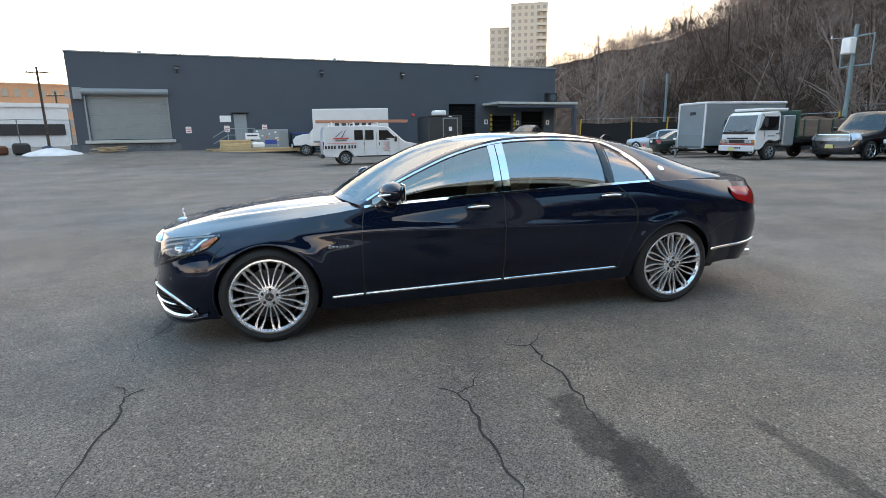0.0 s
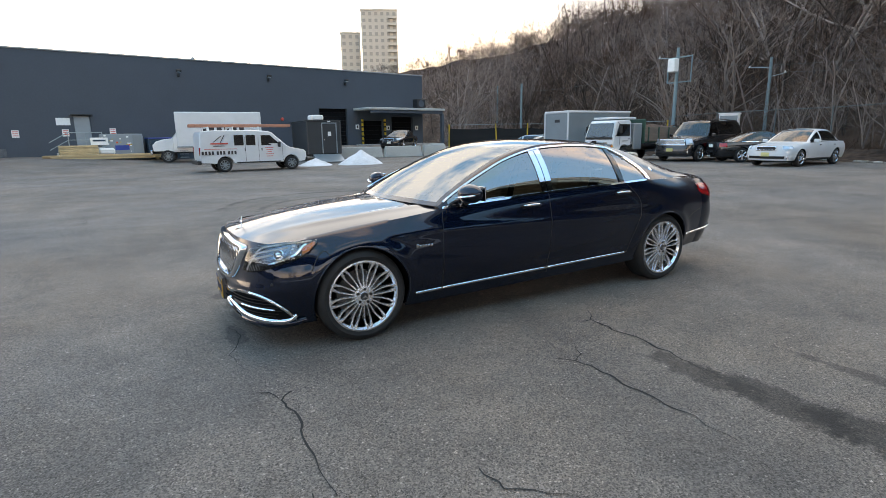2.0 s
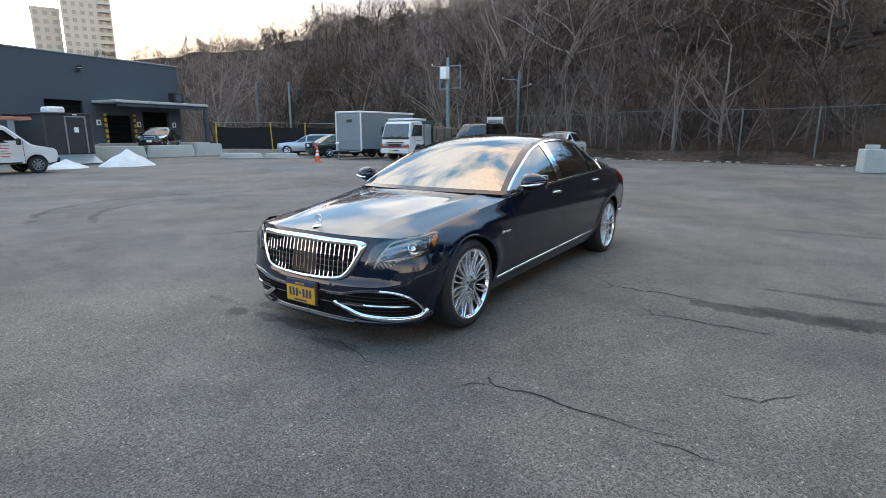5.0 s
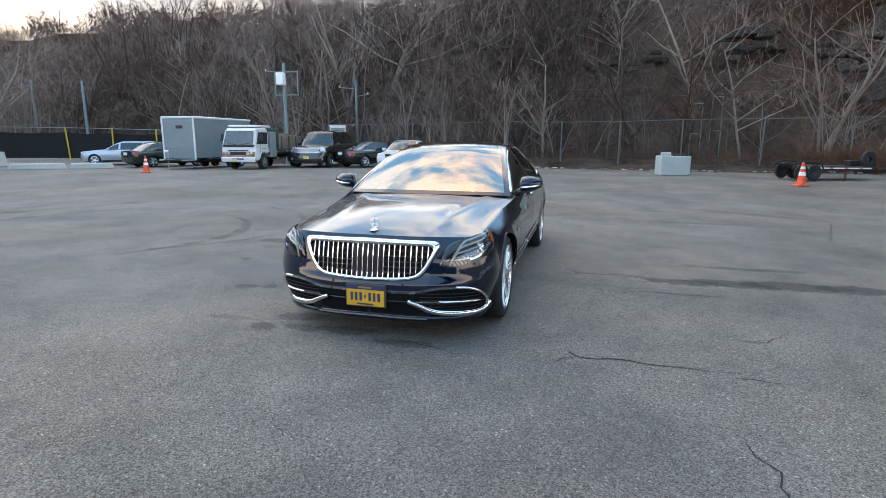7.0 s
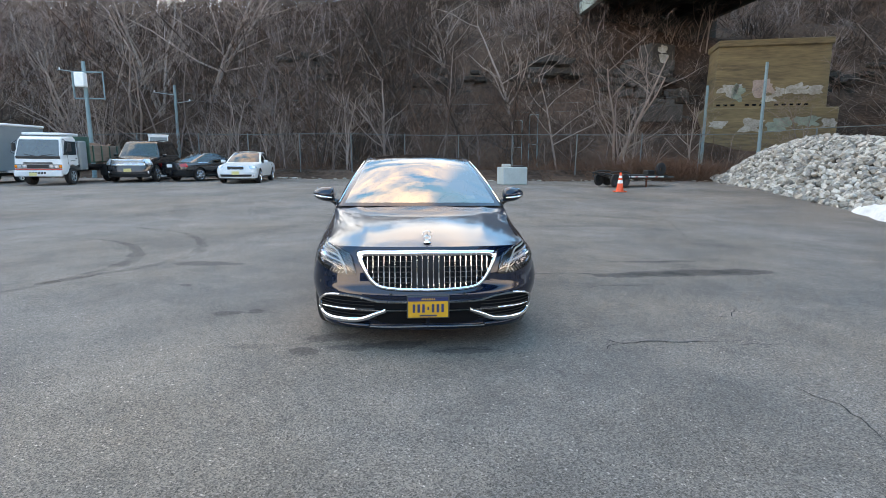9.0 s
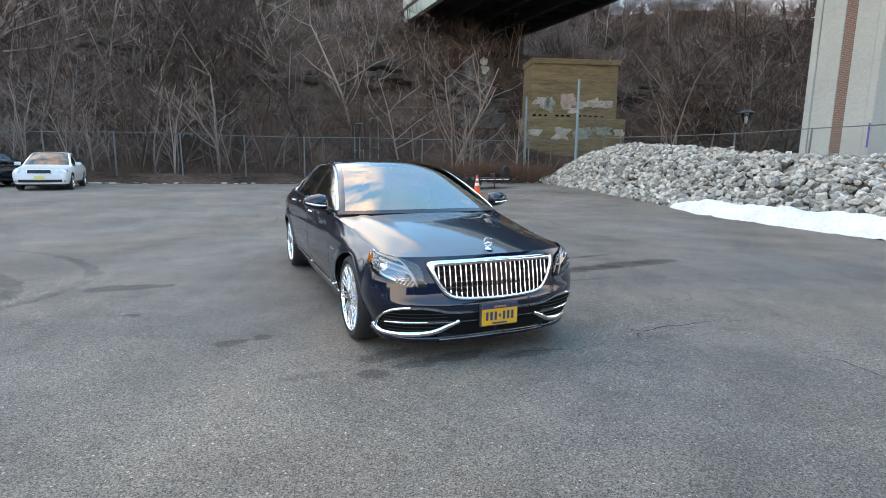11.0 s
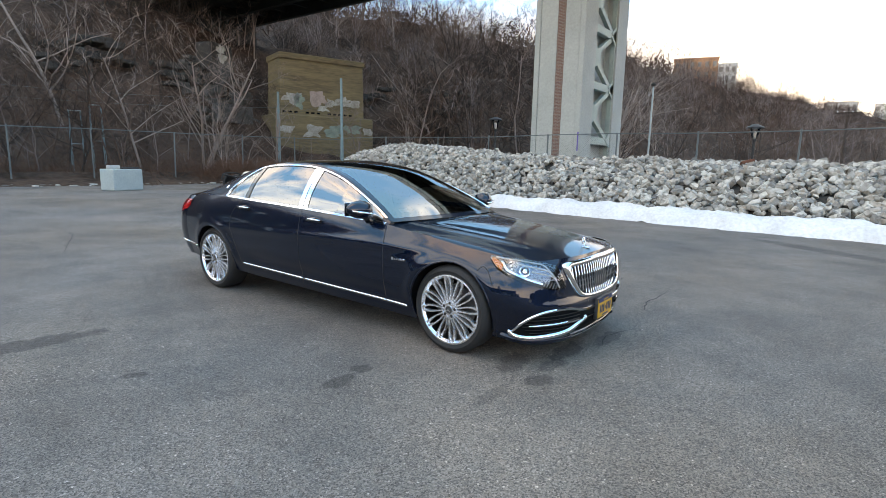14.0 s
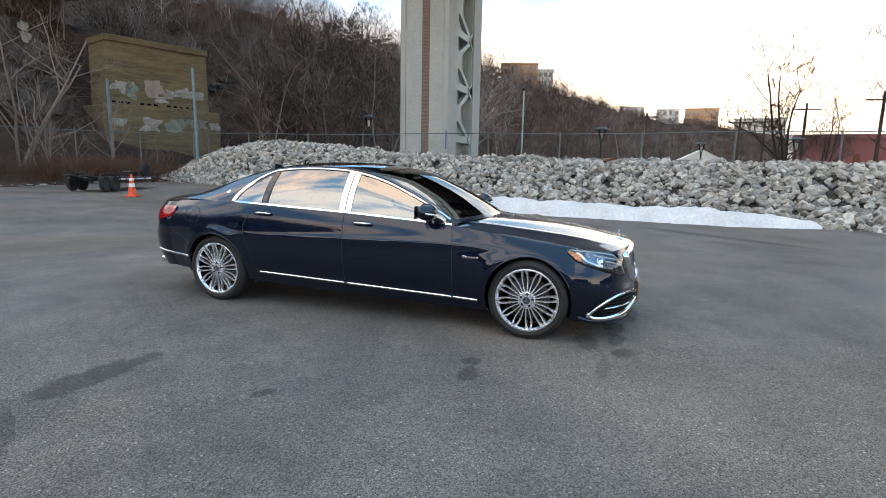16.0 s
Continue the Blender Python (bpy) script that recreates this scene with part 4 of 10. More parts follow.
# ---- the limousine ----
limo = thing("limousine", pose(0, 0, 0), "glossy dark blue long-wheelbase limousine with chrome trim", "car")
LIMO = Body(
    nose=-2.575, nose_depth=0.50, tail=2.84, tail_depth=0.5, square=2.55, nose_low=0.165, tail_low=0.30, mid=0.3,
    sill=[(-2.1, 0.19), (-1.3, 0.20), (0, 0.225), (1.2, 0.25), (2.1, 0.30), (2.4, 0.32)],
    shoulder=[(-2.6, 0.765), (-2.3, 0.785), (-2.08, 0.815), (-1.68, 0.868), (-1.2, 0.93), (-0.95, 0.965), (0, 1.015), (0.8, 1.045), (1.4, 1.07), (1.9, 1.07), (2.3, 1.045), (2.6, 1.01), (2.9, 0.97)],
    width=[(-2.1, 0.905), (-1.68, 0.945), (-1.2, 0.948), (-0.9, 0.945), (0, 0.948), (1.0, 0.948), (1.68, 0.948), (2.0, 0.93), (2.35, 0.88)],
    tumble=[(-2.1, 0.12), (-1.68, 0.15), (-1.2, 0.1), (-0.9, 0.07), (0, 0.055), (1.3, 0.06), (1.8, 0.10), (2.35, 0.14)],
    middle=[(-2.6, 0.785), (-2.5, 0.805), (-2.35, 0.84), (-2.1, 0.89), (-1.8, 0.935), (-1.4, 0.975), (-1.1, 0.995), (-0.8, 1.0), (1.8, 1.09), (2.2, 1.115), (2.5, 1.095), (2.72, 1.075), (2.9, 1.05)],
    nose_set=[(0.165, 0.05), (0.2, 0.045), (0.28, 0.02), (0.36, 0.0), (0.45, 0.0), (0.52, 0.025), (0.65, 0.045), (0.78, 0.075), (0.85, 0.1)],
    tail_set=[(0.3, 0.10), (0.42, 0.03), (0.55, 0.0), (0.68, 0.0), (0.75, 0.03), (0.9, 0.06), (1.02, 0.08), (1.1, 0.06)],
    flares=((-1.6825, 0.352, 0.41), (1.6825, 0.352, 0.41)),
    creases=(([(-1.9, 0.80), (-1.0, 0.80), (0, 0.775), (1.0, 0.745), (1.9, 0.73)], 0.012, 0.035), ([(-1.4, 0.36), (0, 0.40), (1.3, 0.46)], -0.014, 0.07)),
    fold=[(-2.6, 0.42), (-2.0, 0.5), (-1.4, 0.58), (-1.0, 0.64)],
    hood_edge=[(-2.6, 0.52), (-2.3, 0.62), (-2.0, 0.70), (-1.5, 0.75), (-1.0, 0.79)], lid_edge=0.62,
    glass_from=-0.99, glass_to=2.28, screen_to=-0.06, rear_from=1.52, cuts=(-0.99, 0.125, 1.3),
    belt_y=[(-1.0, 0.862), (-0.9, 0.866), (0, 0.88), (1.0, 0.88), (1.4, 0.865), (1.8, 0.81), (2.28, 0.71)],
    belt_z=[(-1.0, 0.962), (-0.9, 0.972), (0, 1.015), (0.8, 1.045), (1.4, 1.068), (1.9, 1.075), (2.28, 1.07)],
    rail_y=[(-1.0, 0.845), (-0.8, 0.79), (-0.5, 0.72), (-0.2, 0.655), (0.15, 0.615), (0.6, 0.6), (1.0, 0.595), (1.4, 0.59), (1.8, 0.60), (2.1, 0.63), (2.28, 0.67)],
    rail_z=[(-1.0, 0.975), (-0.8, 1.09), (-0.5, 1.235), (-0.2, 1.355), (0.15, 1.44), (0.5, 1.462), (0.8, 1.455), (1.1, 1.42), (1.4, 1.355), (1.7, 1.265), (2.0, 1.165), (2.28, 1.085)],
    crown=[(-1.0, 0.012), (-0.6, 0.045), (-0.2, 0.055), (0.2, 0.045), (0.8, 0.04), (1.3, 0.055), (1.7, 0.06), (2.1, 0.04), (2.28, 0.022)],
    bow=[(-1.0, 0.17), (-0.5, 0.15), (-0.1, 0.12), (0.3, 0.04), (0.7, 0.0), (1.2, -0.02), (1.6, -0.08), (2.28, -0.10)],
)
F_AXLE, R_AXLE, AXLE_Z = -1.6825, 1.6825, 0.352
ARCH = 0.385


def limo_panel(x, z):
    if x < -0.99:
        return "front_fender"
    if x < 0.125:
        return "front_door"
    # the rear door ends in a curve round the rear arch
    edge = 1.3 if z > 0.8 else 1.3 - 0.14 * ((0.8 - z) / 0.5) ** 1.5
    return "rear_door" if x < edge and z > 0.3 else "rear_quarter"


def limo_pane(x, f, z):
    if -0.9 < x < 0.06 and 0.07 < f < 0.9:
        return "front_window"
    if x > 0.19 and 0.07 < f < 0.9:
        far = 1.47 - 0.30 * max(0, (z - 1.08) / 0.27) ** 1.6
        if x < 1.03:
            return "rear_side_window"
        if 1.1 < x < far - 0.045:
            return "quarter_window"
    return None


shell(limo, LIMO, limo_panel, limo_pane, [(F_AXLE, AXLE_Z), (R_AXLE, AXLE_Z)], M_navy, step=0.022, radius=ARCH, roof_mat=M_gloss_black, glass_side=M_glass, glass_front=M_glass)

for s in (-1, 1):
    wheel(limo, F_AXLE, 0.922 * s, AXLE_Z, s, rim=0.276, spokes=12, style="petal")
    wheel(limo, R_AXLE, 0.922 * s, AXLE_Z, s, rim=0.276, spokes=12, style="petal")
    for ax in (F_AXLE, R_AXLE):
        well(limo, ax, AXLE_Z, LIMO, ARCH + 0.012, s)
        # rolled arch edge
        b = Build()
        pts = []
        for i in range(41):
            a = math.pi * (-0.10 + 1.2 * i / 40)
            px, pz = ax + ARCH * math.cos(a), AXLE_Z + ARCH * math.sin(a)
            if pz > LIMO.t("sill", px) + 0.005:
                pts.append((px, (LIMO.side(px, pz) - 0.004) * s, pz))
        b.tube(pts, 0.008, 6)
        part("arch_lip", b, M_navy, limo, smooth="all")
    # door seams
    seams = [[(-0.99, 0.30), (-1.0, 0.6), (-0.995, 0.8), (-0.97, 0.955)], [(0.125, 0.29), (0.125, 0.7), (0.125, 1.012)],
             [(1.16, 0.36), (1.19, 0.5), (1.27, 0.68), (1.30, 0.82), (1.26, 0.93), (1.12, 1.05)],
             [(-2.07, 0.60), (-2.02, 0.70), (-1.96, 0.74), (-1.93, 0.70)], [(2.02, 0.60), (2.15, 0.68), (2.3, 0.72)]]
    for line in seams:
        b = Build()
        ribbon(b, [LIMO.on(LIMO.wall, x, z, 0.0012, s) for x, z in path(smooth_path(line), 0.03)], 0.007, 0.0006)
        part("door_seam", b, M_black, limo)
    # chrome sill strip, in two lengths
    for x0, x1 in ((-1.235, -1.0), (-0.985, 0.118), (0.132, 1.15)):
        b = Build()
        rows = []
        for i in range(25):
            x = lerp(x0, x1, i / 24)
            rows.append(LIMO.on(LIMO.wall, x, lerp(0.302, 0.362, (x + 1.235) / 2.385), 0.001, s))
        b.tube([p for p, n in rows], 0.0125, 8)
        part("sill_strip", b, M_chrome, limo, "bright chrome sill strip", smooth="all")
    b = Build()
    ribbon(b, [LIMO.on(LIMO.wall, x, 0.452 + 0.05 * (x - 2.0), 0.001, s) for x in [2.07 + 0.02 * i for i in range(14)]]
           + [LIMO.on(LIMO.back, 1 - 0.03 * i, 0.472 + 0.003 * i, 0.002, s) for i in range(1, 12)], 0.022, 0.008)
    part("rear_strip", b, M_chrome, limo, "bright chrome bumper strip")
    # window chrome: belt line, roof line and rear curve
    b = Build()
    low = [(-0.965 + 0.03 * i, 0.02) for i in range(81)]
    ribbon(b, [LIMO.on(LIMO.cabin, x, f, 0.003, s) for x, f in low], 0.026, 0.008)
    part("belt_trim", b, M_chrome, limo, "bright chrome belt moulding")
    b = Build()
    up = [(-0.94 + 0.03 * i, 0.93) for i in range(69)]
    rows = [LIMO.on(LIMO.cabin, x, f, 0.003, s) for x, f in up if x < 1.08]
    xe = rows[-1][0].x
    for i in range(1, 21):
        f = lerp(0.93, 0.02, i / 20)
        z0, z1 = LIMO.cabin(xe, 0.93)[2], 1.085
        x = lerp(xe, 1.475, 1 - (1 - i / 20) ** 1.5)
        bz, rz = LIMO.t("belt_z", x), LIMO.t("rail_z", x)
        z = lerp(z0, LIMO.t("belt_z", 1.475) + 0.005, (i / 20) ** 1.25)
        rows.append(LIMO.on(LIMO.cabin, x, min(0.97, (z - bz) / (rz - bz)), 0.003, s))
    ribbon(b, rows, lambda t: 0.024 + 0.02 * sstep(0.72, 0.9, t), 0.008)
    part("roof_trim", b, M_chrome, limo, "bright chrome window frame")
    # polished centre pillar in two plates
    for x0, x1 in ((0.062, 0.122), (0.130, 0.192)):
        b = Build()
        lean = -0.03
        ps = []
        for j in range(9):
            f = 0.03 + 0.9 * j / 8
            for x in (x0 + lean * f * 0, x1 + lean * f * 0):
                ps.append(LIMO.on(LIMO.cabin, x, f, 0.006, s)[0])
        b.add(ps, [(2 * j, 2 * j + 1, 2 * j + 3, 2 * j + 2) for j in range(8)])
        part("pillar_plate", b, M_chrome, limo, "polished chrome centre pillar")
    # black upright before the quarter light
    b = Build()
    ribbon(b, [LIMO.on(LIMO.cabin, lerp(1.07, 1.055, j / 8), 0.05 + 0.85 * j / 8, 0.003, s) for j in range(9)], 0.07, 0.004)
    part("quarter_divider", b, M_gloss_black, limo)
    # door handles
    for hx, hz in ((-0.09, 0.925), (1.045, 0.967)):
        h = new("door_handle")
        h.parent = limo
        p, n = LIMO.on(LIMO.wall, hx, hz, 0.0, s)
        h.matrix_basis = Matrix.Translation(p)
        cup = Build().lathe([(0.0, 0.002), (0.6, 0.002), (0.92, 0.004), (1.0, 0.0)], (0, 0, 0), "y", 24)
        cup.v = [(x * 0.105, y * s, z * 0.034) for x, y, z in cup.v]
        part("handle_cup", cup, M_gloss_black, h, smooth=True)
        b = Build()
        b.tube([(-0.095, 0.012 * s, 0.006), (-0.08, 0.028 * s, 0.008), (0, 0.036 * s, 0.01), (0.08, 0.028 * s, 0.008), (0.095, 0.012 * s, 0.006)], [0.008, 0.013, 0.014, 0.013, 0.008], 10)
        part("grip", b, M_navy, h, smooth="all")
        b = Build()
        b.tube([(-0.1, 0.02 * s, 0.012), (-0.06, 0.04 * s, 0.016), (0, 0.046 * s, 0.018), (0.06, 0.04 * s, 0.016), (0.1, 0.02 * s, 0.012)], [0.006, 0.011, 0.012, 0.011, 0.006], 8)
        part("grip_strip", b, M_chrome, h, "bright chrome handle strip", smooth="all")
    # mirror on a short stalk
    mir = new("door_mirror")
    mir.parent = limo
    mir.matrix_basis = Matrix.Translation((-0.76, 0, 0)) @ Matrix.Translation((0, 0.9 * s, 1.06)) @ Matrix.Diagonal((1.25, 1.12, 1.28, 1)) @ Matrix.Translation((0, -0.9 * s, -1.06))
    b = Build()
    prof = []
    for i in range(13):
        f = i / 12
        prof.append((0.895 + 0.20 * f, 0.5 * math.sin(math.pi * min(1, 0.12 + 0.88 * f) ** 0.8) ** 0.55 if 0 < f < 1 else 0.12))
    vs, fs = [], []
    for y, q in prof:
        for a in range(16):
            th = 2 * math.pi * a / 16
            cx, cz = math.cos(th), math.sin(th)
            xx = (0.085 if cx < 0 else 0.05) * cx * (q / 0.5) + 0.05 * (y - 0.9) * 1.2
            vs.append((xx, y * s, 1.075 + 0.062 * cz * (q / 0.5) ** 0.8 + 0.03 * (y - 0.9)))
    for i in range(len(prof) - 1):
        for a in range(16):
            fs.append((i * 16 + a, i * 16 + (a + 1) % 16, (i + 1) * 16 + (a + 1) % 16, (i + 1) * 16 + a))
    fs += [tuple(range(16)), tuple((len(prof) - 1) * 16 + a for a in range(16))]
    b.add(vs, fs)
    part("mirror_shell", b, M_navy, mir, smooth="all")
    b = Build()
    b.tube([(-0.082, 0.915 * s, 1.055), (-0.086, 0.98 * s, 1.058), (-0.07, 1.04 * s, 1.066), (-0.03, 1.085 * s, 1.075)], [0.006, 0.009, 0.009, 0.005], 8)
    part("mirror_strip", b, M_chrome, mir, "bright chrome indicator strip", smooth="all")
    part("mirror_glass", Build().box((0.058, 0.995 * s, 1.078), (0.006, 0.15, 0.09), 0.002), M_chrome, mir)
    b = Build()
    b.tube([(0.0, 0.86 * s, 0.995), (0.0, 0.90 * s, 1.02), (0.005, 0.945 * s, 1.035)], [0.035, 0.026, 0.02], 10)
    part("mirror_stalk", b, M_gloss_black, mir, smooth="all")
    # headlamp: dark bowl, light guides, projector, indicator and clear cover
    lamp = new("headlight")
    lamp.parent = limo
    lamp.matrix_basis = pose(0, 0, 0)

    def lampsurf(u, v):
        """u from the grille (0) to the wing (1), v from the lower edge to the upper."""
        a = lerp(0.345, 1.0, u)
        lo = curve(u, [(0, 0.590), (0.15, 0.586), (0.27, 0.598), (0.42, 0.62), (0.68, 0.66), (0.88, 0.69), (1.0, 0.72)])
        hi = curve(u, [(0, 0.605), (0.05, 0.68), (0.12, 0.74), (0.25, 0.77), (0.42, 0.79), (0.75, 0.806), (1.0, 0.806)])
        z = lerp(lo, hi, v)
        x, y, z = LIMO.front(min(a, 0.9999), z)
        return x, y, z

    def lampext(u, v):
        """The lamp carried on along the wing."""
        if u <= 0.8:
            return lampsurf(u / 0.8, v)
        w = (u - 0.8) / 0.2
        x = lerp(LIMO.x0, LIMO.x0 + 0.085, w)
        z = lerp(lerp(0.72, 0.79, w), lerp(0.806, 0.808, w), v)
        return x, LIMO.side(x, z), z

    b = Build()
    b.grid(lambda u, v: LIMO.on(lampext, 0.005 + u * 0.985, 0.01 + v * 0.98, 0.004, s)[0], 40, 8)
    part("bowl", b, M_gloss_black, lamp, smooth="all")
    b = Build()
    b.grid(lambda u, v: LIMO.on(lampext, 0.2 + u * 0.52, lerp(0.3, 0.86, v) - 0.1 * (1 - u), 0.0055, s)[0], 20, 6)
    part("reflector", b, M_reflector, lamp, "pale silver lamp reflector", smooth="all")
    for v0, u0, u1 in ((0.9, 0.12, 0.9), (0.72, 0.1, 0.62), (0.54, 0.08, 0.42)):
        b = Build()
        ribbon(b, [LIMO.on(lampext, lerp(u0, u1, i / 24), v0 - 0.45 * (1 - min(1, i / 7)) ** 2, 0.006, s) for i in range(25)], 0.013, 0.004)
        part("light_guide", b, M_white_paint, lamp, "white daytime light strip")
    b = Build()
    ribbon(b, [LIMO.on(lampext, lerp(0.28, 0.8, i / 20), 0.16 + 0.2 * (i / 20) ** 2 + 0.35 * sstep(0.8, 1, i / 20), 0.006, s) for i in range(21)], 0.02, 0.006)
    part("reflector_strip", b, M_chrome, lamp, "bright reflector bar")
    b = Build()
    b.grid(lambda u, v: LIMO.on(lampext, 0.76 + u * 0.19, lerp(0.12, 0.62, v) + 0.1 * u, 0.006, s)[0], 8, 5)
    part("indicator", b, M_amber, lamp, "amber indicator lens", smooth="all")
    for k in range(3):
        p, n = LIMO.on(lampext, 0.69 - 0.018 * k, 0.74 - 0.17 * k, 0.007, s)
        ob = part("square_lamp", Build().box((0, 0, 0), (0.024, 0.02, 0.01), 0.003), M_lamp, lamp, "small square lamp")
        ob.matrix_basis = Matrix.Translation(p) @ n.to_track_quat("Z", "Y").to_matrix().to_4x4()
    for k in range(5):
        b = Build()
        ribbon(b, [LIMO.on(lampext, 0.1 + 0.035 * k + 0.03 * (1 - j / 6), lerp(0.06, 0.3, j / 6), 0.006, s) for j in range(7)], 0.006, 0.004)
        part("lamp_fin", b, M_lamp, lamp, "thin bright fin")
    for u, v, r in ((0.5, 0.5, 0.036),):
        p, n = LIMO.on(lampext, u, v, 0.004, s)
        b = Build().lathe([(0.0, r * 0.45), (r * 0.5, r * 0.38), (r * 0.85, r * 0.16), (r, 0.0), (r * 1.15, 0.003), (r * 1.2, -0.002)], (0, 0, 0), "z", 20)
        ob = part("projector", b, M_chrome, lamp, smooth="all")
        ob.matrix_basis = Matrix.Translation(p) @ n.to_track_quat("Z", "Y").to_matrix().to_4x4()
    b = Build()
    b.grid(lambda u, v: LIMO.on(lampext, 0.002 + u * 0.993, 0.005 + v * 0.99, 0.007 + 0.012 * math.sin(math.pi * min(1, max(0, v))) ** 0.5 * math.sin(math.pi * u) ** 0.4, s)[0], 40, 10)
    ob = part("cover", b, M_lens, lamp, "clear lamp cover", smooth="all")
    ob.visible_shadow = False
    # tail lamp
    b = Build()

    def tail(u, v):
        lo = curve(u, [(0, 0.80), (0.5, 0.83), (1, 0.93)])
        hi = curve(u, [(0, 0.955), (0.5, 0.985), (1, 0.99)])
        z = lerp(lo, hi, v)
        if u > 0.75:
            x = lerp(LIMO.x1, LIMO.x1 - 0.06, (u - 0.75) / 0.25)
            return x, LIMO.side(x, z), z
        return LIMO.back(lerp(0.42, 0.9999, u / 0.75), z)

    b.grid(lambda u, v: LIMO.on(tail, 0.005 + 0.985 * u, 0.01 + 0.98 * v, 0.006 + 0.008 * math.sin(math.pi * v), s)[0], 24, 8)
    part("tail_light", b, M_red, limo, "dark red tail light lens", smooth="all")
    # letters on the wing, small emblem on the rear pillar
    p, n = LIMO.on(LIMO.wall, -1.17, 0.695, 0.0, s)
    badge = new("wing_badge")
    badge.parent = limo
    badge.matrix_basis = Matrix.Translation(p)
    for k in range(6):
        part("badge_bar", Build().box(((k - 2.5) * 0.025 * (-s), 0.004 * s, 0.003 * (k == 0)), (0.018 if k else 0.022, 0.005, 0.016 if k else 0.026), 0.002), M_chrome, badge, "small chrome bar of the wing badge")
    p, n = LIMO.on(LIMO.cabin, 1.62, 0.45, 0.0, s)
    b = Build().lathe([(0.0, 0.006), (0.024, 0.006), (0.03, 0.003), (0.032, 0.0)], (0, 0, 0), "z", 18)
    ob = part("pillar_emblem", b, M_chrome, limo, "round chrome emblem", smooth=True)
    ob.matrix_basis = Matrix.Translation(p) @ n.to_track_quat("Z", "Y").to_matrix().to_4x4()
    # exhaust tip
    part("exhaust_tip", Build().box((2.70, 0.55 * s, 0.33), (0.1, 0.2, 0.07), 0.015), M_chrome, limo, "chrome exhaust tip")
# fuel flap on the right-hand wing
b = Build()
ring = [LIMO.on(LIMO.wall, 1.99 + 0.10 * math.copysign(abs(math.cos(a)) ** 0.6, math.cos(a)), 0.92 + 0.075 * math.copysign(abs(math.sin(a)) ** 0.6, math.sin(a)), 0.001, 1) for a in [2 * math.pi * i / 40 for i in range(40)]]
ribbon(b, ring, 0.006, 0.0006, closed=True)
part("fuel_flap_seam", b, M_black, limo)

# grille: chrome surround, dark backing, cross slats and upright bars
grille = new("grille")
grille.parent = limo
grille.matrix_basis = pose(0, 0, 0)


def nose_at(y, z, off=0.0):
    """A point of the nose at that height and distance from the middle, off before it."""
    n = LIMO.k["square"]
    y0 = LIMO.side(LIMO.x0, max(z, LIMO.t("sill", LIMO.x0)))
    th = math.asin(min(1.0, (abs(y) / y0) ** (n / 2)))
    p, nm = LIMO.on(LIMO.front, max(th / (math.pi / 2), 0.002), z, off, 1)
    return Vector((p.x, y, p.z)), Vector((nm.x, nm.y if y > 0 else -nm.y, nm.z))


def outline(half, n=96):
    """A closed loop from the right half of an outline, evenly stepped."""
    pts = smooth_path(half, 3)
    full = pts + [(-y, z) for y, z in reversed(pts[1:-1])]
    full.append(full[0])
    run = [0.0]
    for p, q in zip(full, full[1:]):
        run.append(run[-1] + math.dist(p, q))
    out, j = [], 0
    for i in range(n):
        d = run[-1] * i / n
        while run[j + 1] < d:
            j += 1
        f = (d - run[j]) / max(1e-9, run[j + 1] - run[j])
        out.append(tuple(lerp(a, c, f) for a, c in zip(full[j], full[j + 1])))
    return out


OUTER = [(0, 0.782), (0.35, 0.776), (0.515, 0.772), (0.548, 0.745), (0.505, 0.655), (0.445, 0.55), (0.385, 0.495), (0.24, 0.478), (0, 0.472)]
INNER = [(0, 0.735), (0.35, 0.731), (0.475, 0.73), (0.495, 0.712), (0.46, 0.64), (0.41, 0.565), (0.35, 0.518), (0.22, 0.502), (0, 0.497)]
outer, inner = outline(OUTER), outline(INNER)
b = Build()
vs = []
for (oy, oz), (iy, iz) in zip(outer, inner):
    for f, off in ((-0.06, 0.0), (0.0, 0.022), (0.2, 0.034), (0.6, 0.034), (0.85, 0.026), (1.0, 0.004)):
        vs.append(nose_at(lerp(oy, iy, f), lerp(oz, iz, f), off)[0])
b.add(vs, [(6 * i + a, 6 * i + a + 1, 6 * ((i + 1) % 96) + a + 1, 6 * ((i + 1) % 96) + a) for i in range(96) for a in range(5)])
part("grille_frame", b, M_chrome, grille, "thick chrome grille surround", smooth="all")
# near-black sheet over the nose paint, standing in for shade inside the open grille
b = Build()
rings = 8
b.add([nose_at(0.0, 0.62, 0.004)[0]] + [nose_at(y * k / rings, lerp(0.62, z, k / rings), 0.005)[0] for k in range(1, rings + 1) for y, z in inner],
      [(0, 1 + i, 1 + (i + 1) % 96) for i in range(96)]
      + [(1 + 96 * k + i, 97 + 96 * k + i, 97 + 96 * k + (i + 1) % 96, 1 + 96 * k + (i + 1) % 96) for k in range(rings - 1) for i in range(96)])
part("grille_backing", b, M_dark, grille)


def inner_span(k, at, axis):
    """Extent of the opening at a height (axis 1) or a width (axis 0)."""
    got = [p[1 - axis] for p in path(inner + [inner[0]], 0.003) if abs(p[axis] - at) < 0.005]
    return (min(got), max(got)) if got else (0, 0)


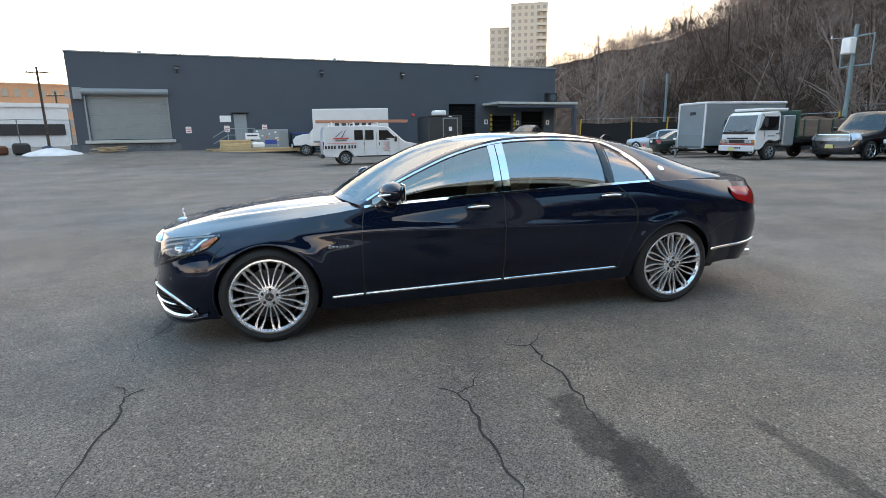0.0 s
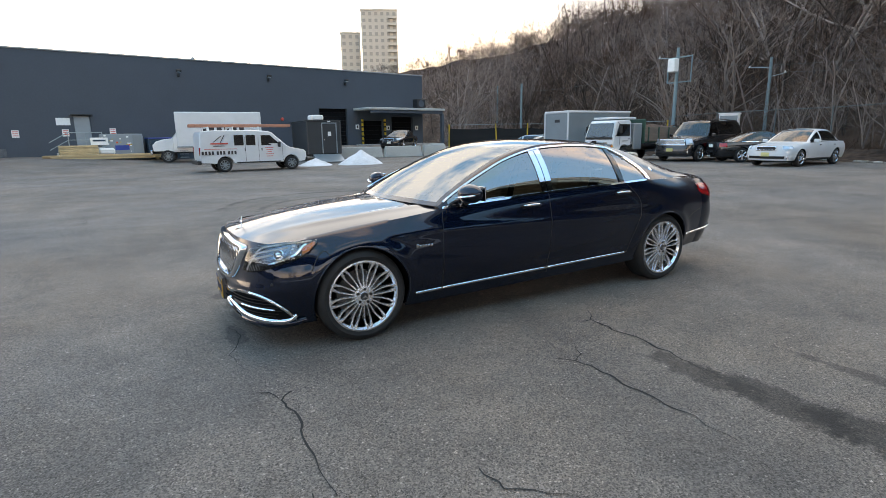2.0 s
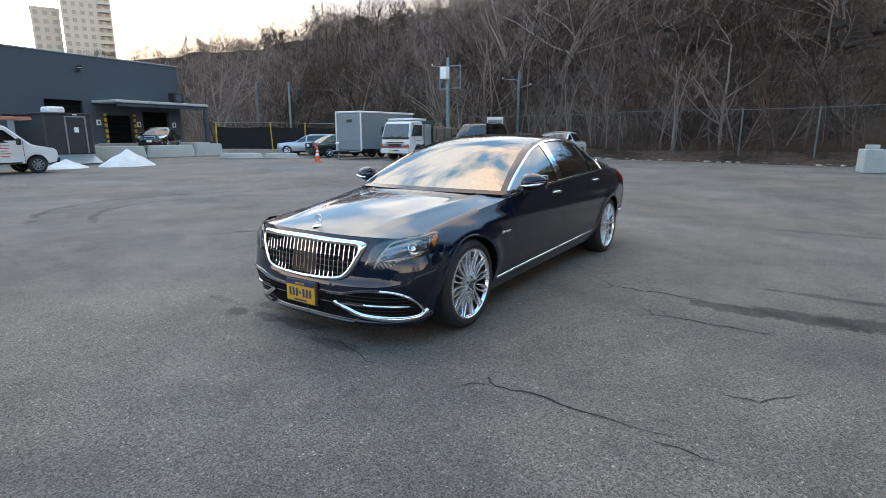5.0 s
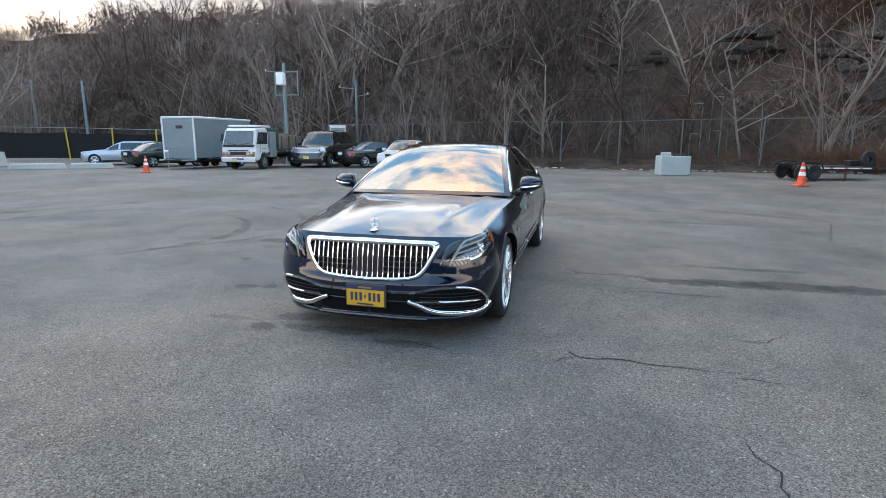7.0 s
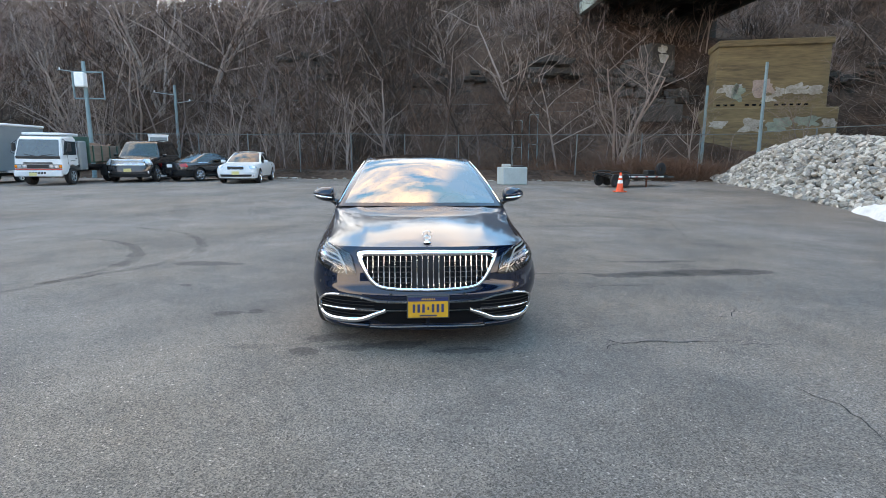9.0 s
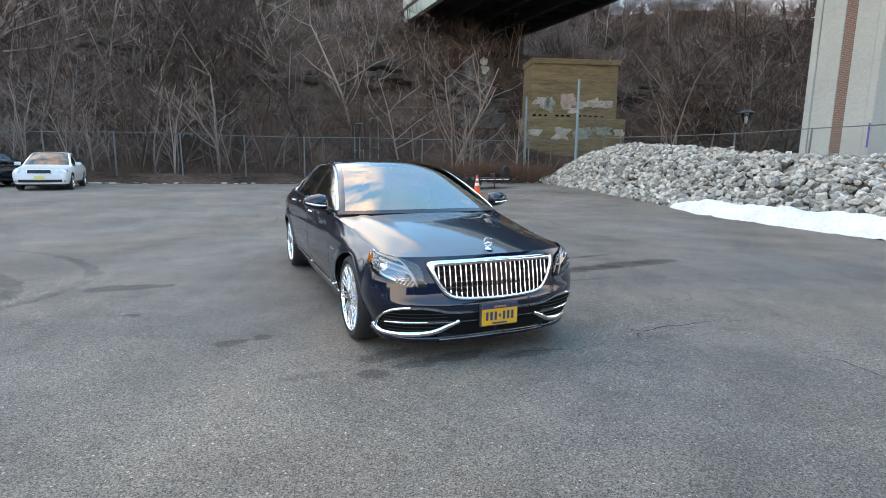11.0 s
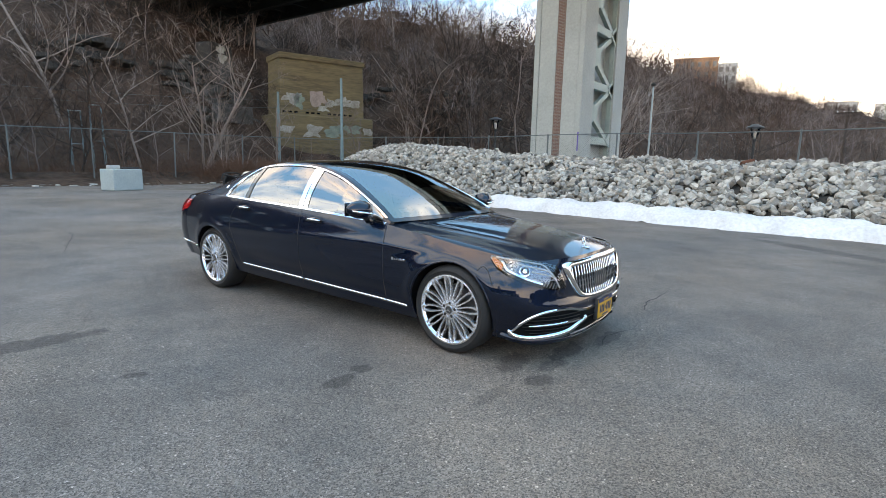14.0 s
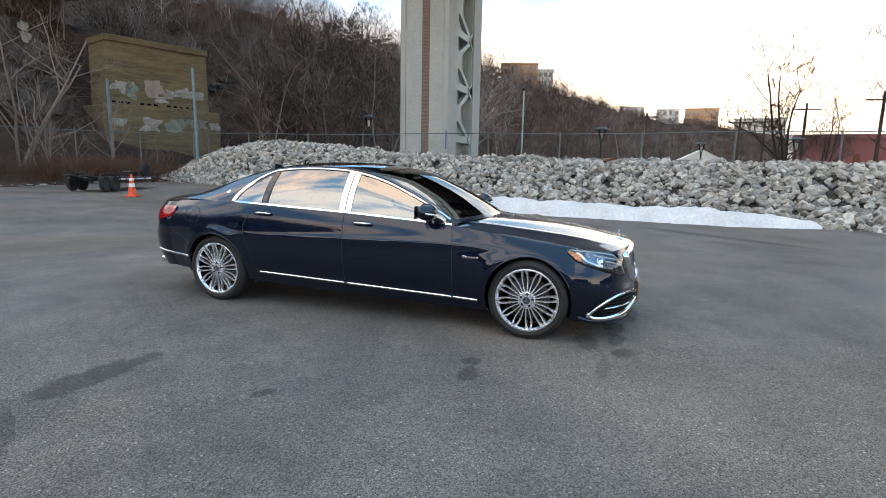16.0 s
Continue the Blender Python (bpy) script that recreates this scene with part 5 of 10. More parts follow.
for k in range(5):
    z = 0.54 + 0.04 * k
    y0, y1 = inner_span(k, z, 1)
    for e0, e1 in ((y0, -0.125), (0.125, y1)):
        b = Build()
        ribbon(b, [nose_at(lerp(e0, e1, i / 10), z, 0.006) for i in range(11)], 0.007, 0.006)
        part("cross_slat", b, M_black, grille)
for i in range(23):
    y = (i - 11) * 0.0415
    z0, z1 = inner_span(i, y, 0)
    if z1 - z0 < 0.03:
        continue
    b = Build()
    vs, fs = [], []
    for k in range(7):
        p, nm = nose_at(y, lerp(z0 - 0.006, z1 + 0.006, k / 6), 0.004)
        for dy, off in ((-0.005, 0.0), (-0.004, 0.008), (0, 0.011), (0.004, 0.008), (0.005, 0.0)):
            vs.append(p + Vector((nm.x * off, dy, nm.z * off)))
    for k in range(6):
        fs += [(5 * k + a, 5 * k + a + 1, 5 * k + a + 6, 5 * k + a + 5) for a in range(4)]
    b.add(vs, fs)
    part("grille_bar", b, M_chrome, grille)
b = Build()
b.grid(lambda u, v: nose_at(lerp(-0.125, 0.125, u), lerp(0.505, 0.742, v), 0.009)[0], 12, 8)
part("radar_panel", b, M_sensor, grille, "dark glossy sensor panel", smooth="all")

# lower intakes and their chrome wings
UPPER = [(0.0005, 0.40), (0.13, 0.40), (0.225, 0.403), (0.29, 0.425), (0.35, 0.438), (0.45, 0.442), (0.55, 0.437), (0.63, 0.42), (0.72, 0.385), (0.80, 0.335), (0.86, 0.28), (0.895, 0.235)]
WING = [(0.175, 0.338), (0.25, 0.298), (0.31, 0.262), (0.38, 0.243), (0.5, 0.232), (0.65, 0.226), (0.78, 0.228), (0.865, 0.245), (0.9, 0.285)]


def trim_line(table, n=60):
    pts = smooth_path(table, 2)
    return path(pts, 0.012)


for s in (-1, 1):
    b = Build()

    def mouth(u, v):
        a = lerp(0.0, 0.885, u)
        hi = curve(a, UPPER)
        lo = curve(a, [(0.0, 0.218), (0.2, 0.218), (0.28, 0.25), (0.38, 0.235), (0.6, 0.222), (0.8, 0.225), (0.895, 0.235)])
        return LIMO.front(a, lerp(min(lo, hi - 0.004), hi, v))

    b.grid(lambda u, v: LIMO.on(mouth, 0.004 + 0.992 * u, 0.01 + 0.98 * v, 0.003, s)[0], 40, 8)
    part("air_intake", b, M_dark, limo, "black meshed lower air intake")
    for k in range(6):
        b = Build()
        ribbon(b, [LIMO.on(LIMO.front, lerp(0.24, 0.78 - 0.035 * abs(k - 2), i / 24), 0.265 + 0.026 * k, 0.004, s) for i in range(25)], 0.006, 0.004)
        part("intake_slat", b, M_black, limo)
    b = Build()
    ribbon(b, [LIMO.on(LIMO.front, a, z, 0.003, s) for a, z in trim_line(UPPER)], 0.02, 0.014)
    part("intake_upper_trim", b, M_chrome, limo, "bright chrome intake trim", smooth="all")
    b = Build()
    ribbon(b, [LIMO.on(LIMO.front, lerp(0.0005, 0.72, i / 40), 0.338 - 0.008 * (i / 40) ** 2, 0.006, s) for i in range(41)], lambda t: 0.013 * (1 - 0.6 * sstep(0.85, 1, t)), 0.014)
    part("intake_blade", b, M_chrome, limo, "bright chrome intake blade", smooth="all")
    b = Build()
    ribbon(b, [LIMO.on(LIMO.front, a, z, 0.004, s) for a, z in trim_line(WING)], lambda t: 0.012 + 0.036 * math.sin(math.pi * min(1, 0.08 + 0.92 * t)) ** 0.6, 0.022)
    part("intake_lower_trim", b, M_chrome, limo, "broad chrome lower wing trim", smooth="all")
    b = Build()
    ribbon(b, [LIMO.on(LIMO.front, 0.0005 + 0.32 * i / 12, 0.196 - 0.008 * (i / 12), 0.004, s) for i in range(13)], 0.012, 0.01)
    part("lip_trim", b, M_chrome, limo, "thin chrome lip")
    # painted lip that juts out below the wing trim
    b = Build()
    lip = [(0.30, 0.2), (0.42, 0.196), (0.55, 0.196), (0.68, 0.198), (0.8, 0.204), (0.9, 0.216), (0.97, 0.235)]
    ribbon(b, [LIMO.on(LIMO.front, a, z, 0.0, s) for a, z in trim_line(lip)], lambda t: 0.03 + 0.03 * math.sin(math.pi * t), 0.028)
    part("front_lip", b, M_navy, limo, smooth="all")
    for a, z in ((0.14, 0.455), (0.68, 0.52)):
        p, nm = LIMO.on(LIMO.front, a, z, 0.001, s)
        b = Build().lathe([(0.0, 0.002), (0.009, 0.002), (0.011, 0.0)], (0, 0, 0), "z", 14)
        ob = part("parking_sensor", b, M_black, limo)
        ob.matrix_basis = Matrix.Translation(p) @ nm.to_track_quat("Z", "Y").to_matrix().to_4x4()
    # shut line between hood and lamp, down to the grille
    b = Build()
    ribbon(b, [LIMO.on(LIMO.front, lerp(0.35, 0.40, i / 8), lerp(0.70, 0.775, i / 8), 0.0015, s) for i in range(9)], 0.006, 0.0006)
    part("hood_seam", b, M_black, limo)
# number plate in its holder, with bars for the characters
plate = new("number_plate")
plate.parent = limo
plate.matrix_basis = pose(-2.596, 0, 0.364)
part("plate_holder", Build().box((0.012, 0, 0), (0.03, 0.322, 0.178), 0.006), M_disc, plate, "dark steel plate frame")
part("plate_sheet", Build().box((-0.006, 0, -0.004), (0.006, 0.30, 0.150), 0.001), M_plate, plate, "yellow licence plate")
part("plate_band", Build().box((-0.010, 0, 0.062), (0.004, 0.30, 0.03)), M_plate_navy, plate)
for i in range(8):
    part("plate_bar", Build().box((-0.011, (i - 3.5) * 0.012 * 1.1, 0.063), (0.003, 0.008, 0.013)), M_plate, plate)
for i in range(7):
    part("plate_bar", Build().box((-0.0105, (i - 3) * 0.036, -0.008), (0.003, 0.019 if i != 3 else 0.012, 0.064 if i != 3 else 0.025)), M_plate_navy, plate)
part("plate_bar", Build().box((-0.0105, 0, -0.064), (0.003, 0.13, 0.012)), M_plate_navy, plate)
# hood ornament: ring and three-point star on a foot
orn = new("hood_ornament")
orn.parent = limo
orn.matrix_basis = pose(-2.40, 0, LIMO.deck(-2.40, 0))
b = Build().lathe([(0.0, 0.012), (0.016, 0.012), (0.022, 0.004), (0.03, 0.0)], (0, 0, 0), "z", 16)
b.v = [(x * 1.5, y, z) for x, y, z in b.v]
part("ornament_foot", b, M_chrome, orn, smooth="all")
b = Build()
for i in range(25):
    a = 2 * math.pi * i / 24
b.tube([(0.012, 0.035 * math.cos(2 * math.pi * i / 24), 0.052 + 0.035 * math.sin(2 * math.pi * i / 24)) for i in range(25)], 0.0028, 6, cap=False)
part("ornament_ring", b, M_chrome, orn, smooth="all")
b = Build()
for a in range(3):
    d = math.radians(90 + a * 120)
    b.tube([(0.012, 0, 0.052), (0.012, 0.034 * math.cos(d), 0.052 + 0.034 * math.sin(d))], [0.0045, 0.0012], 6)
b.tube([(0.0, 0, 0.008), (0.012, 0, 0.018)], 0.004, 6)
part("ornament_star", b, M_chrome, orn)
# wipers and cowl
part("cowl", Build().grid(lambda u, v: (lerp(-1.13, -1.0, v) + 0.12 * (2 * u - 1) ** 2, lerp(-0.78, 0.78, u), 0.985 - 0.02 * v - 0.03 * (2 * u - 1) ** 2), 20, 3), M_black, limo)
for s, y0, y1 in ((1, 0.1, 0.62), (-1, -0.62, -0.02)):
    b = Build()
    pts = []
    for i in range(9):
        f = i / 8
        y = lerp(y0, y1, f) if s > 0 else lerp(y1, y0, f)
        x = -1.09 + 0.16 * (y / 0.75) ** 2 + 0.05 * f
        pts.append((x, y, 1.003 + 0.035 * f - 0.02 * (y / 0.75) ** 2))
    b.tube(pts, [0.012] * 3 + [0.007] * 6, 6)
    part("wiper", b, M_black, limo, smooth="all")
# roof aerial fin
b = Build().prism([(1.42, 0.0), (1.50, 0.055), (1.56, 0.06), (1.58, 0.0)], -0.012, 0.012, "y")
b.v = [(x, y, z + 1.405) for x, y, z in b.v]
part("roof_fin", b, M_navy, limo)
# stickers inside the windscreen
for x, y, w, h, m in ((-0.86, -0.52, 0.1, 0.06, M_white), (-0.86, 0.60, 0.09, 0.05, M_white), (-0.29, 0.3, 0.14, 0.05, M_white)):
    g = 1 - abs(y) / LIMO.t("rail_y", x)
    s = 1 if y > 0 else -1
    p, n = LIMO.on(LIMO.top, x, g, -0.006, s)
    ob = part("sticker", Build().box((0, 0, 0), (h, w, 0.002)), m, limo)
    d = (Vector(LIMO.top(x + 0.05, g)) - Vector(LIMO.top(x, g))).normalized()
    d.y *= s
    ob.matrix_basis = Matrix.Translation(p) @ Matrix((d, n.cross(d), n)).transposed().to_4x4()
# interior
part("cabin_floor", Build().box((0.5, 0, 0.35), (3.2, 1.5, 0.06)), M_darktrim, limo)
part("door_lining", Build().box((0.3, 0.82, 0.68), (2.6, 0.05, 0.62), 0.02), M_darktrim, limo)
part("door_lining", Build().box((0.3, -0.82, 0.68), (2.6, 0.05, 0.62), 0.02), M_darktrim, limo)
part("dashboard", Build().box((-0.72, 0, 0.83), (0.42, 1.56, 0.26), 0.08), M_darktrim, limo, "dark dashboard")
part("parcel_shelf", Build().box((1.95, 0, 0.98), (0.6, 1.3, 0.06), 0.02), M_darktrim, limo)
part("bulkhead", Build().box((1.75, 0, 0.68), (0.1, 1.5, 0.6), 0.02), M_darktrim, limo)
for sx, sy in ((0.05, -0.38), (0.05, 0.38), (1.25, -0.38), (1.25, 0.38)):
    seat = new("seat")
    seat.parent = limo
    seat.matrix_basis = pose(sx, sy, 0.38)
    part("seat_cushion", Build().box((-0.05, 0, 0.16), (0.52, 0.52, 0.2), 0.07), M_cream, seat, "cream leather cushion", smooth=True)
    part("seat_back", Build().box((0.28, 0, 0.48), (0.16, 0.52, 0.66), 0.07, Matrix.Rotation(radians(16), 3, "Y")), M_cream, seat, "cream leather backrest", smooth=True)
    part("headrest", Build().box((0.40, 0, 0.87), (0.1, 0.28, 0.18), 0.045, Matrix.Rotation(radians(12), 3, "Y")), M_cream, seat, smooth=True)
b = Build()
b.tube([(0.0, 0.18 * math.cos(2 * math.pi * i / 28), 0.18 * math.sin(2 * math.pi * i / 28)) for i in range(29)], 0.015, 8, cap=False)
b.box((0.02, 0, 0), (0.04, 0.14, 0.1), 0.02)
b.box((0.01, 0, 0), (0.02, 0.34, 0.03), 0.008)
part("steering_wheel", b, M_darktrim, limo, "dark leather steering wheel", smooth=True, at=pose(-0.42, -0.38, 0.90, 0, -22, 0))
part("rear_mirror", Build().box((-0.28, 0, 1.33), (0.05, 0.24, 0.07), 0.02), M_black, limo, smooth=True)
face_out(limo)
# underbody
part("underbody", Build().box((0.1, 0, 0.26), (4.6, 1.2, 0.12), 0.03), M_black, limo)


# ---- warehouse details ----
shutter = thing("roller_shutter", at_wall(3.2, 0, 0), "grey steel roller shutter, closed, over a raised dock", "shutter")
for i in range(24):
    z = 1.42 + 0.122 * i
    part("slat", Build().box((0, 0.14, z + 0.06), (4.75, 0.04, 0.116), 0.018), M_shutter, shutter)
b = Build()
b.tube([(-2.6, -0.12, 4.52), (2.55, -0.12, 4.52)], 0.22, 16)
part("shutter_hood", b, M_shutter, shutter, "rounded shutter hood", smooth=True)
part("motor_box", Build().box((-2.75, -0.15, 4.4), (0.5, 0.3, 0.75), 0.03), M_shutter, shutter)
for x in (-2.42, 2.42):
    part("guide_rail", Build().box((x, -0.04, 2.87), (0.12, 0.08, 3.0), 0.01), M_shutter, shutter)
part("dock_sill", Build().box((0, -0.14, 1.27), (5.4, 0.28, 0.22), 0.03), M_concrete, shutter, "worn concrete dock sill")
b = Build()
b.box((2.9, -0.03, 0.75), (6.6, 0.06, 0.75), 0.01)
solo("plinth", b, M_wall_base, "scraped and stained paint on the wall foot", "wall", kind="structure", at=at_wall(0, 0, 0))

light = thing("wall_light", at_wall(6.47, 6.1), "dark flood light on a wall bracket", "lamp", "lights on the warehouse wall")
part("bracket", Build().box((0, -0.12, 0.1), (0.06, 0.24, 0.06), 0.01), M_black, light)
part("lamp_head", Build().box((0, -0.3, 0.12), (0.34, 0.2, 0.16), 0.04), M_black, light)
part("lamp_lens", Build().box((0, -0.3, 0.02), (0.28, 0.16, 0.02), 0.006), M_white, light)
part("junction_box", Build().box((0, -0.08, -0.16), (0.14, 0.12, 0.22), 0.02), M_black, light)
for u in (16.3, 22.7, 29.3):
    copy_thing(light, at_wall(u, 6.1))
vent = thing("roof_vent", at_wall(4.2, W_TOP - 0.4, -0.9), "small metal vent pipe on the roof", "vent", "roof vents")
part("pipe", Build().lathe([(0.07, 0), (0.07, 0.62), (0.0, 0.62)], seg=12), M_galv, vent, smooth=True)
part("cap", Build().lathe([(0.14, 0.62), (0.14, 0.72), (0.0, 0.78)], seg=12), M_galv, vent, smooth=True)
copy_thing(vent, at_wall(17.6, W_TOP - 0.4, -0.9))

sdoor = thing("steel_door", at_wall(10.25, 1.15, 0), "pale grey steel door under a small canopy", "door", kind="structure")
part("leaf", Build().box((0, -0.03, 0.97), (0.86, 0.06, 1.94), 0.012), M_door_grey, sdoor)
part("canopy", Build().box((0, -0.18, 2.02), (1.2, 0.36, 0.06), 0.01), M_black, sdoor)
part("handle", Build().box((0.32, -0.08, 0.95), (0.04, 0.06, 0.14), 0.01), M_galv, sdoor)
copy_thing(sdoor, at_wall(24.85, 0.75, 0))
stair = thing("landing_steps", at_wall(10.0, 0.0, 0.06), "concrete landing with steel handrails at the door", "steps", kind="structure")
part("landing", Build().box((0.2, -0.7, 0.86), (1.9, 1.3, 0.58), 0.02), M_concrete, stair)
for i in range(3):
    part("step", Build().box((-0.9 - 0.28 * i, -0.7, 0.79 - 0.09 * i), (0.3, 1.2, 0.4 - 0.18 * i), 0.015), M_concrete, stair)
for x in (-0.7, 0.2, 1.1):
    part("post", Build().tube([(x, -1.3, 1.1), (x, -1.3, 2.05)], 0.025, 8), M_galv, stair)
part("rail", Build().tube([(-1.7, -1.3, 1.45), (-0.7, -1.3, 2.05), (1.1, -1.3, 2.05)], 0.025, 8), M_galv, stair)
part("rail", Build().tube([(-1.7, -1.3, 1.0), (-0.7, -1.3, 1.6), (1.1, -1.3, 1.6)], 0.02, 8), M_galv, stair)
for u, z, w, h, red in ((6.77, 2.0, 0.36, 0.44, True), (9.3, 2.05, 0.36, 0.44, True), (11.9, 2.1, 0.36, 0.44, True), (9.25, 2.75, 0.75, 0.45, False)):
    sign = thing("wall_sign", at_wall(u, z, 0.0), "small white notice with red lines on the wall" if red else "blank white panel screwed to the wall", "sign")
    part("plate", Build().box((0, -0.015, 0), (w, 0.03, h), 0.006), M_white, sign)
    if red:
        for k in range(3):
            part("text_bar", Build().box((0, -0.034, 0.13 - 0.12 * k), (w * 0.8, 0.006, 0.05)), M_redtext, sign)
banner = thing("banner", at_wall(10.9, 1.5, 1.42), "white banner with a line of dark lettering on the handrail", "sign")
part("cloth", Build().box((0, 0, 0), (0.95, 0.02, 0.46), 0.006), M_white, banner)
part("text_bar", Build().box((0, -0.014, 0.04), (0.7, 0.006, 0.1)), M_teal, banner)
alarm = thing("wall_alarm", at_wall(23.6, 3.0), "small dark red alarm bell on the wall", "alarm")
part("bell", Build().lathe([(0.0, -0.12), (0.1, -0.1), (0.14, -0.02), (0.14, 0.0)], (0, 0, 0), "y", 16), M_redtext, alarm, smooth=True)

# ---- loading dock at the corner ----
dock = thing("loading_dock", at_wall(33.9, 0.0, 0.0), "roofed loading dock with a dark inner wall", "dock", kind="structure")
part("dock_canopy", Build().box((0, -1.4, 3.85), (7.9, 2.8, 0.2), 0.03), M_concrete, dock, "flat concrete canopy with a pale edge")
part("canopy_beam", Build().box((0, -2.6, 3.62), (7.6, 0.16, 0.26), 0.02), M_wall, dock)
part("dock_post", Build().box((3.75, -2.6, 2.1), (0.28, 0.28, 2.8), 0.02), M_wall, dock)
part("platform", Build().box((0, -1.4, 0.65), (7.6, 2.8, 0.5), 0.03), M_concrete, dock)
for x in (-3.15, -0.85):
    g = part("guard_post", Build().box((x, -0.12, 2.0), (0.16, 0.16, 2.1), 0.02), M_yellow, dock, "yellow and black guard post")
    for k in range(5):
        part("black_band", Build().box((x, -0.12, 1.2 + 0.4 * k), (0.17, 0.17, 0.14), 0.01), M_black, g)
for x, z in ((-3.6, 2.4), (-0.45, 2.3), (2.7, 2.3)):
    part("number_panel", Build().box((x, -0.02, z), (0.34, 0.04, 0.4), 0.005), M_white, dock)
    part("number_bar", Build().box((x, -0.045, z), (0.12, 0.01, 0.24)), M_black, dock)
hvac = thing("air_conditioner", at_wall(36.1, 3.97, 1.2), "dark box air conditioner on the dock canopy", "air conditioner")
part("casing", Build().box((0, 0, 0.42), (0.9, 0.7, 0.84), 0.03), M_black, hvac)
part("fan_guard", Build().lathe([(0.0, -0.36), (0.28, -0.36), (0.3, -0.35)], (0, 0, 0.45), "y", 20), M_wall, hvac)
# near-black panels fill the dock openings in place of the shade inside
inner = thing("shutter_inner", at_wall(28.1, 0.75, 0), "roller door panels in an opening, coloured near-black for its shade", "shutter")
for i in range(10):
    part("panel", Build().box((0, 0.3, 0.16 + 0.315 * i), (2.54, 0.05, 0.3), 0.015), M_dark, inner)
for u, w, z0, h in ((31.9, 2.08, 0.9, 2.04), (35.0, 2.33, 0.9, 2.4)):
    inner = thing("dock_door", at_wall(u, z0, 0), "dock door panels coloured near-black for the shade of the opening", "door")
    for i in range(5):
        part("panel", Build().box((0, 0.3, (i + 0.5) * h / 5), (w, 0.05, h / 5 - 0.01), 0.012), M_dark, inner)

# ---- things along the warehouse ----
stack = thing("timber_stack", at_wall(9.7, ground_z(-6, 36.2), 1.95), "strapped stack of pale timber boards on the ground", "timber")
for i in range(7):
    part("board", Build().box((0, 0, 0.06 + 0.11 * i), (2.0, 1.1, 0.1), 0.008), M_wood, stack)
b0 = ground_z(-5, 34.5)
for i in range(10):
    plank = solo("plank", Build().box((0, 0, 0.045), (6.4 - 0.3 * (i % 3), 0.2, 0.09), 0.008), M_wood, "long pale timber plank lying on the ground", "plank", "planks by the warehouse",
                 at=at_wall(11.0 + 0.25 * (i % 3), b0 + 0.02 + 0.095 * (i // 4), 3.2 - 0.24 * (i % 4)) @ pose(0, 0, 0, 0, 0, random.uniform(-2, 2)))
pipes = thing("pipe_bundle", at_wall(12.8, ground_z(-3, 36), 1.8), "bundle of long grey pipes on timber bearers", "pipes")
for i in range(6):
    part("pipe", Build().tube([(-1.9, 0.14 * i - 0.4, 0.32), (1.9, 0.14 * i - 0.4, 0.32)], 0.065, 10), M_alu, pipes, smooth=True)
for x in (-1.2, 1.2):
    part("bearer", Build().box((x, 0, 0.13), (0.1, 1.0, 0.26), 0.01), M_wood, pipes)
cab = thing("painted_cabinet", at_wall(12.2, ground_z(-4, 36.4), 0.9), "grey steel utility cabinet painted with a colourful pattern", "cabinet")
part("cabinet_body", Build().box((0, 0, 0.85), (2.4, 0.8, 1.5), 0.03), M_door_grey, cab)
for i in range(26):
    x, z = random.uniform(-1.1, 0.5), random.uniform(0.25, 1.5)
    part("paint_spot", Build().box((x, -0.405, z), (random.uniform(0.05, 0.14), 0.012, random.uniform(0.04, 0.1)), 0.004), random.choice([M_white, M_yellow, M_cone, M_white]), cab)
part("paint_wave", Build().box((-0.05, -0.405, 0.72), (0.8, 0.014, 0.3), 0.006), M_blue, cab, "blue painted shape")
part("cabinet_door", Build().box((0.85, -0.41, 0.85), (0.5, 0.02, 1.3), 0.008), M_shutter, cab)
solo("plastic_sheet", Build().box((0, 0, 0.2), (0.9, 0.5, 0.4), 0.15), M_white, "crumpled white plastic sheeting on the pipes", "sheeting", smooth=True, at=at_wall(11.2, ground_z(-5, 35.6) + 0.25, 1.75))
toilet = thing("waste_container", at_wall(14.6, ground_z(-1.5, 36.8), 1.0), "dark blue steel waste container with ribs", "container")
part("container_body", Build().box((0, 0, 0.75), (1.9, 1.2, 1.3), 0.04), M_teal, toilet)
for i in range(5):
    part("rib", Build().box((-0.8 + 0.4 * i, -0.62, 0.75), (0.08, 0.06, 1.2), 0.01), M_teal, toilet)
part("container_lid", Build().box((0, 0, 1.44), (1.96, 1.26, 0.08), 0.02), M_blue, toilet)
pallets = thing("scrap_boards", at_wall(1.9, ground_z(-14, 34.5), 1.6), "loose heap of weathered boards by the wall", "boards")
for i in range(7):
    part("board", Build().box((0, 0, 0), (1.7, 0.22, 0.04), 0.006, Euler((0, random.uniform(-0.08, 0.08), random.uniform(-0.5, 0.5))).to_matrix()), M_wood, pallets,
         at=pose(random.uniform(-0.5, 0.5), random.uniform(-0.4, 0.4), 0.05 + 0.05 * i))


def mound(name, x, y, rx, ry, h, label, seed, m=M_snow, power=1.0):
    """A soft heap on the ground."""
    b = Build()

    def f(u, v):
        a, r = 2 * math.pi * u, v
        wob = 1 + 0.2 * noise.noise(Vector((math.cos(a) * 1.5, math.sin(a) * 1.5, seed)))
        px, py = x + rx * r * wob * math.cos(a), y + ry * r * wob * math.sin(a)
        z = h * (1 - r) ** power * (1 + 0.12 * noise.noise(Vector((px * 2, py * 2, seed)))) + 0.05 * noise.noise(Vector((px * 5, py * 5, seed))) * (1 - r)
        return px, py, ground_z(px, py) + z - 0.02 * (r > 0.99)

    b.grid(f, 40, 14)
    return solo(name, b, m, label, name.replace("_", " "), smooth="all", fix=False)


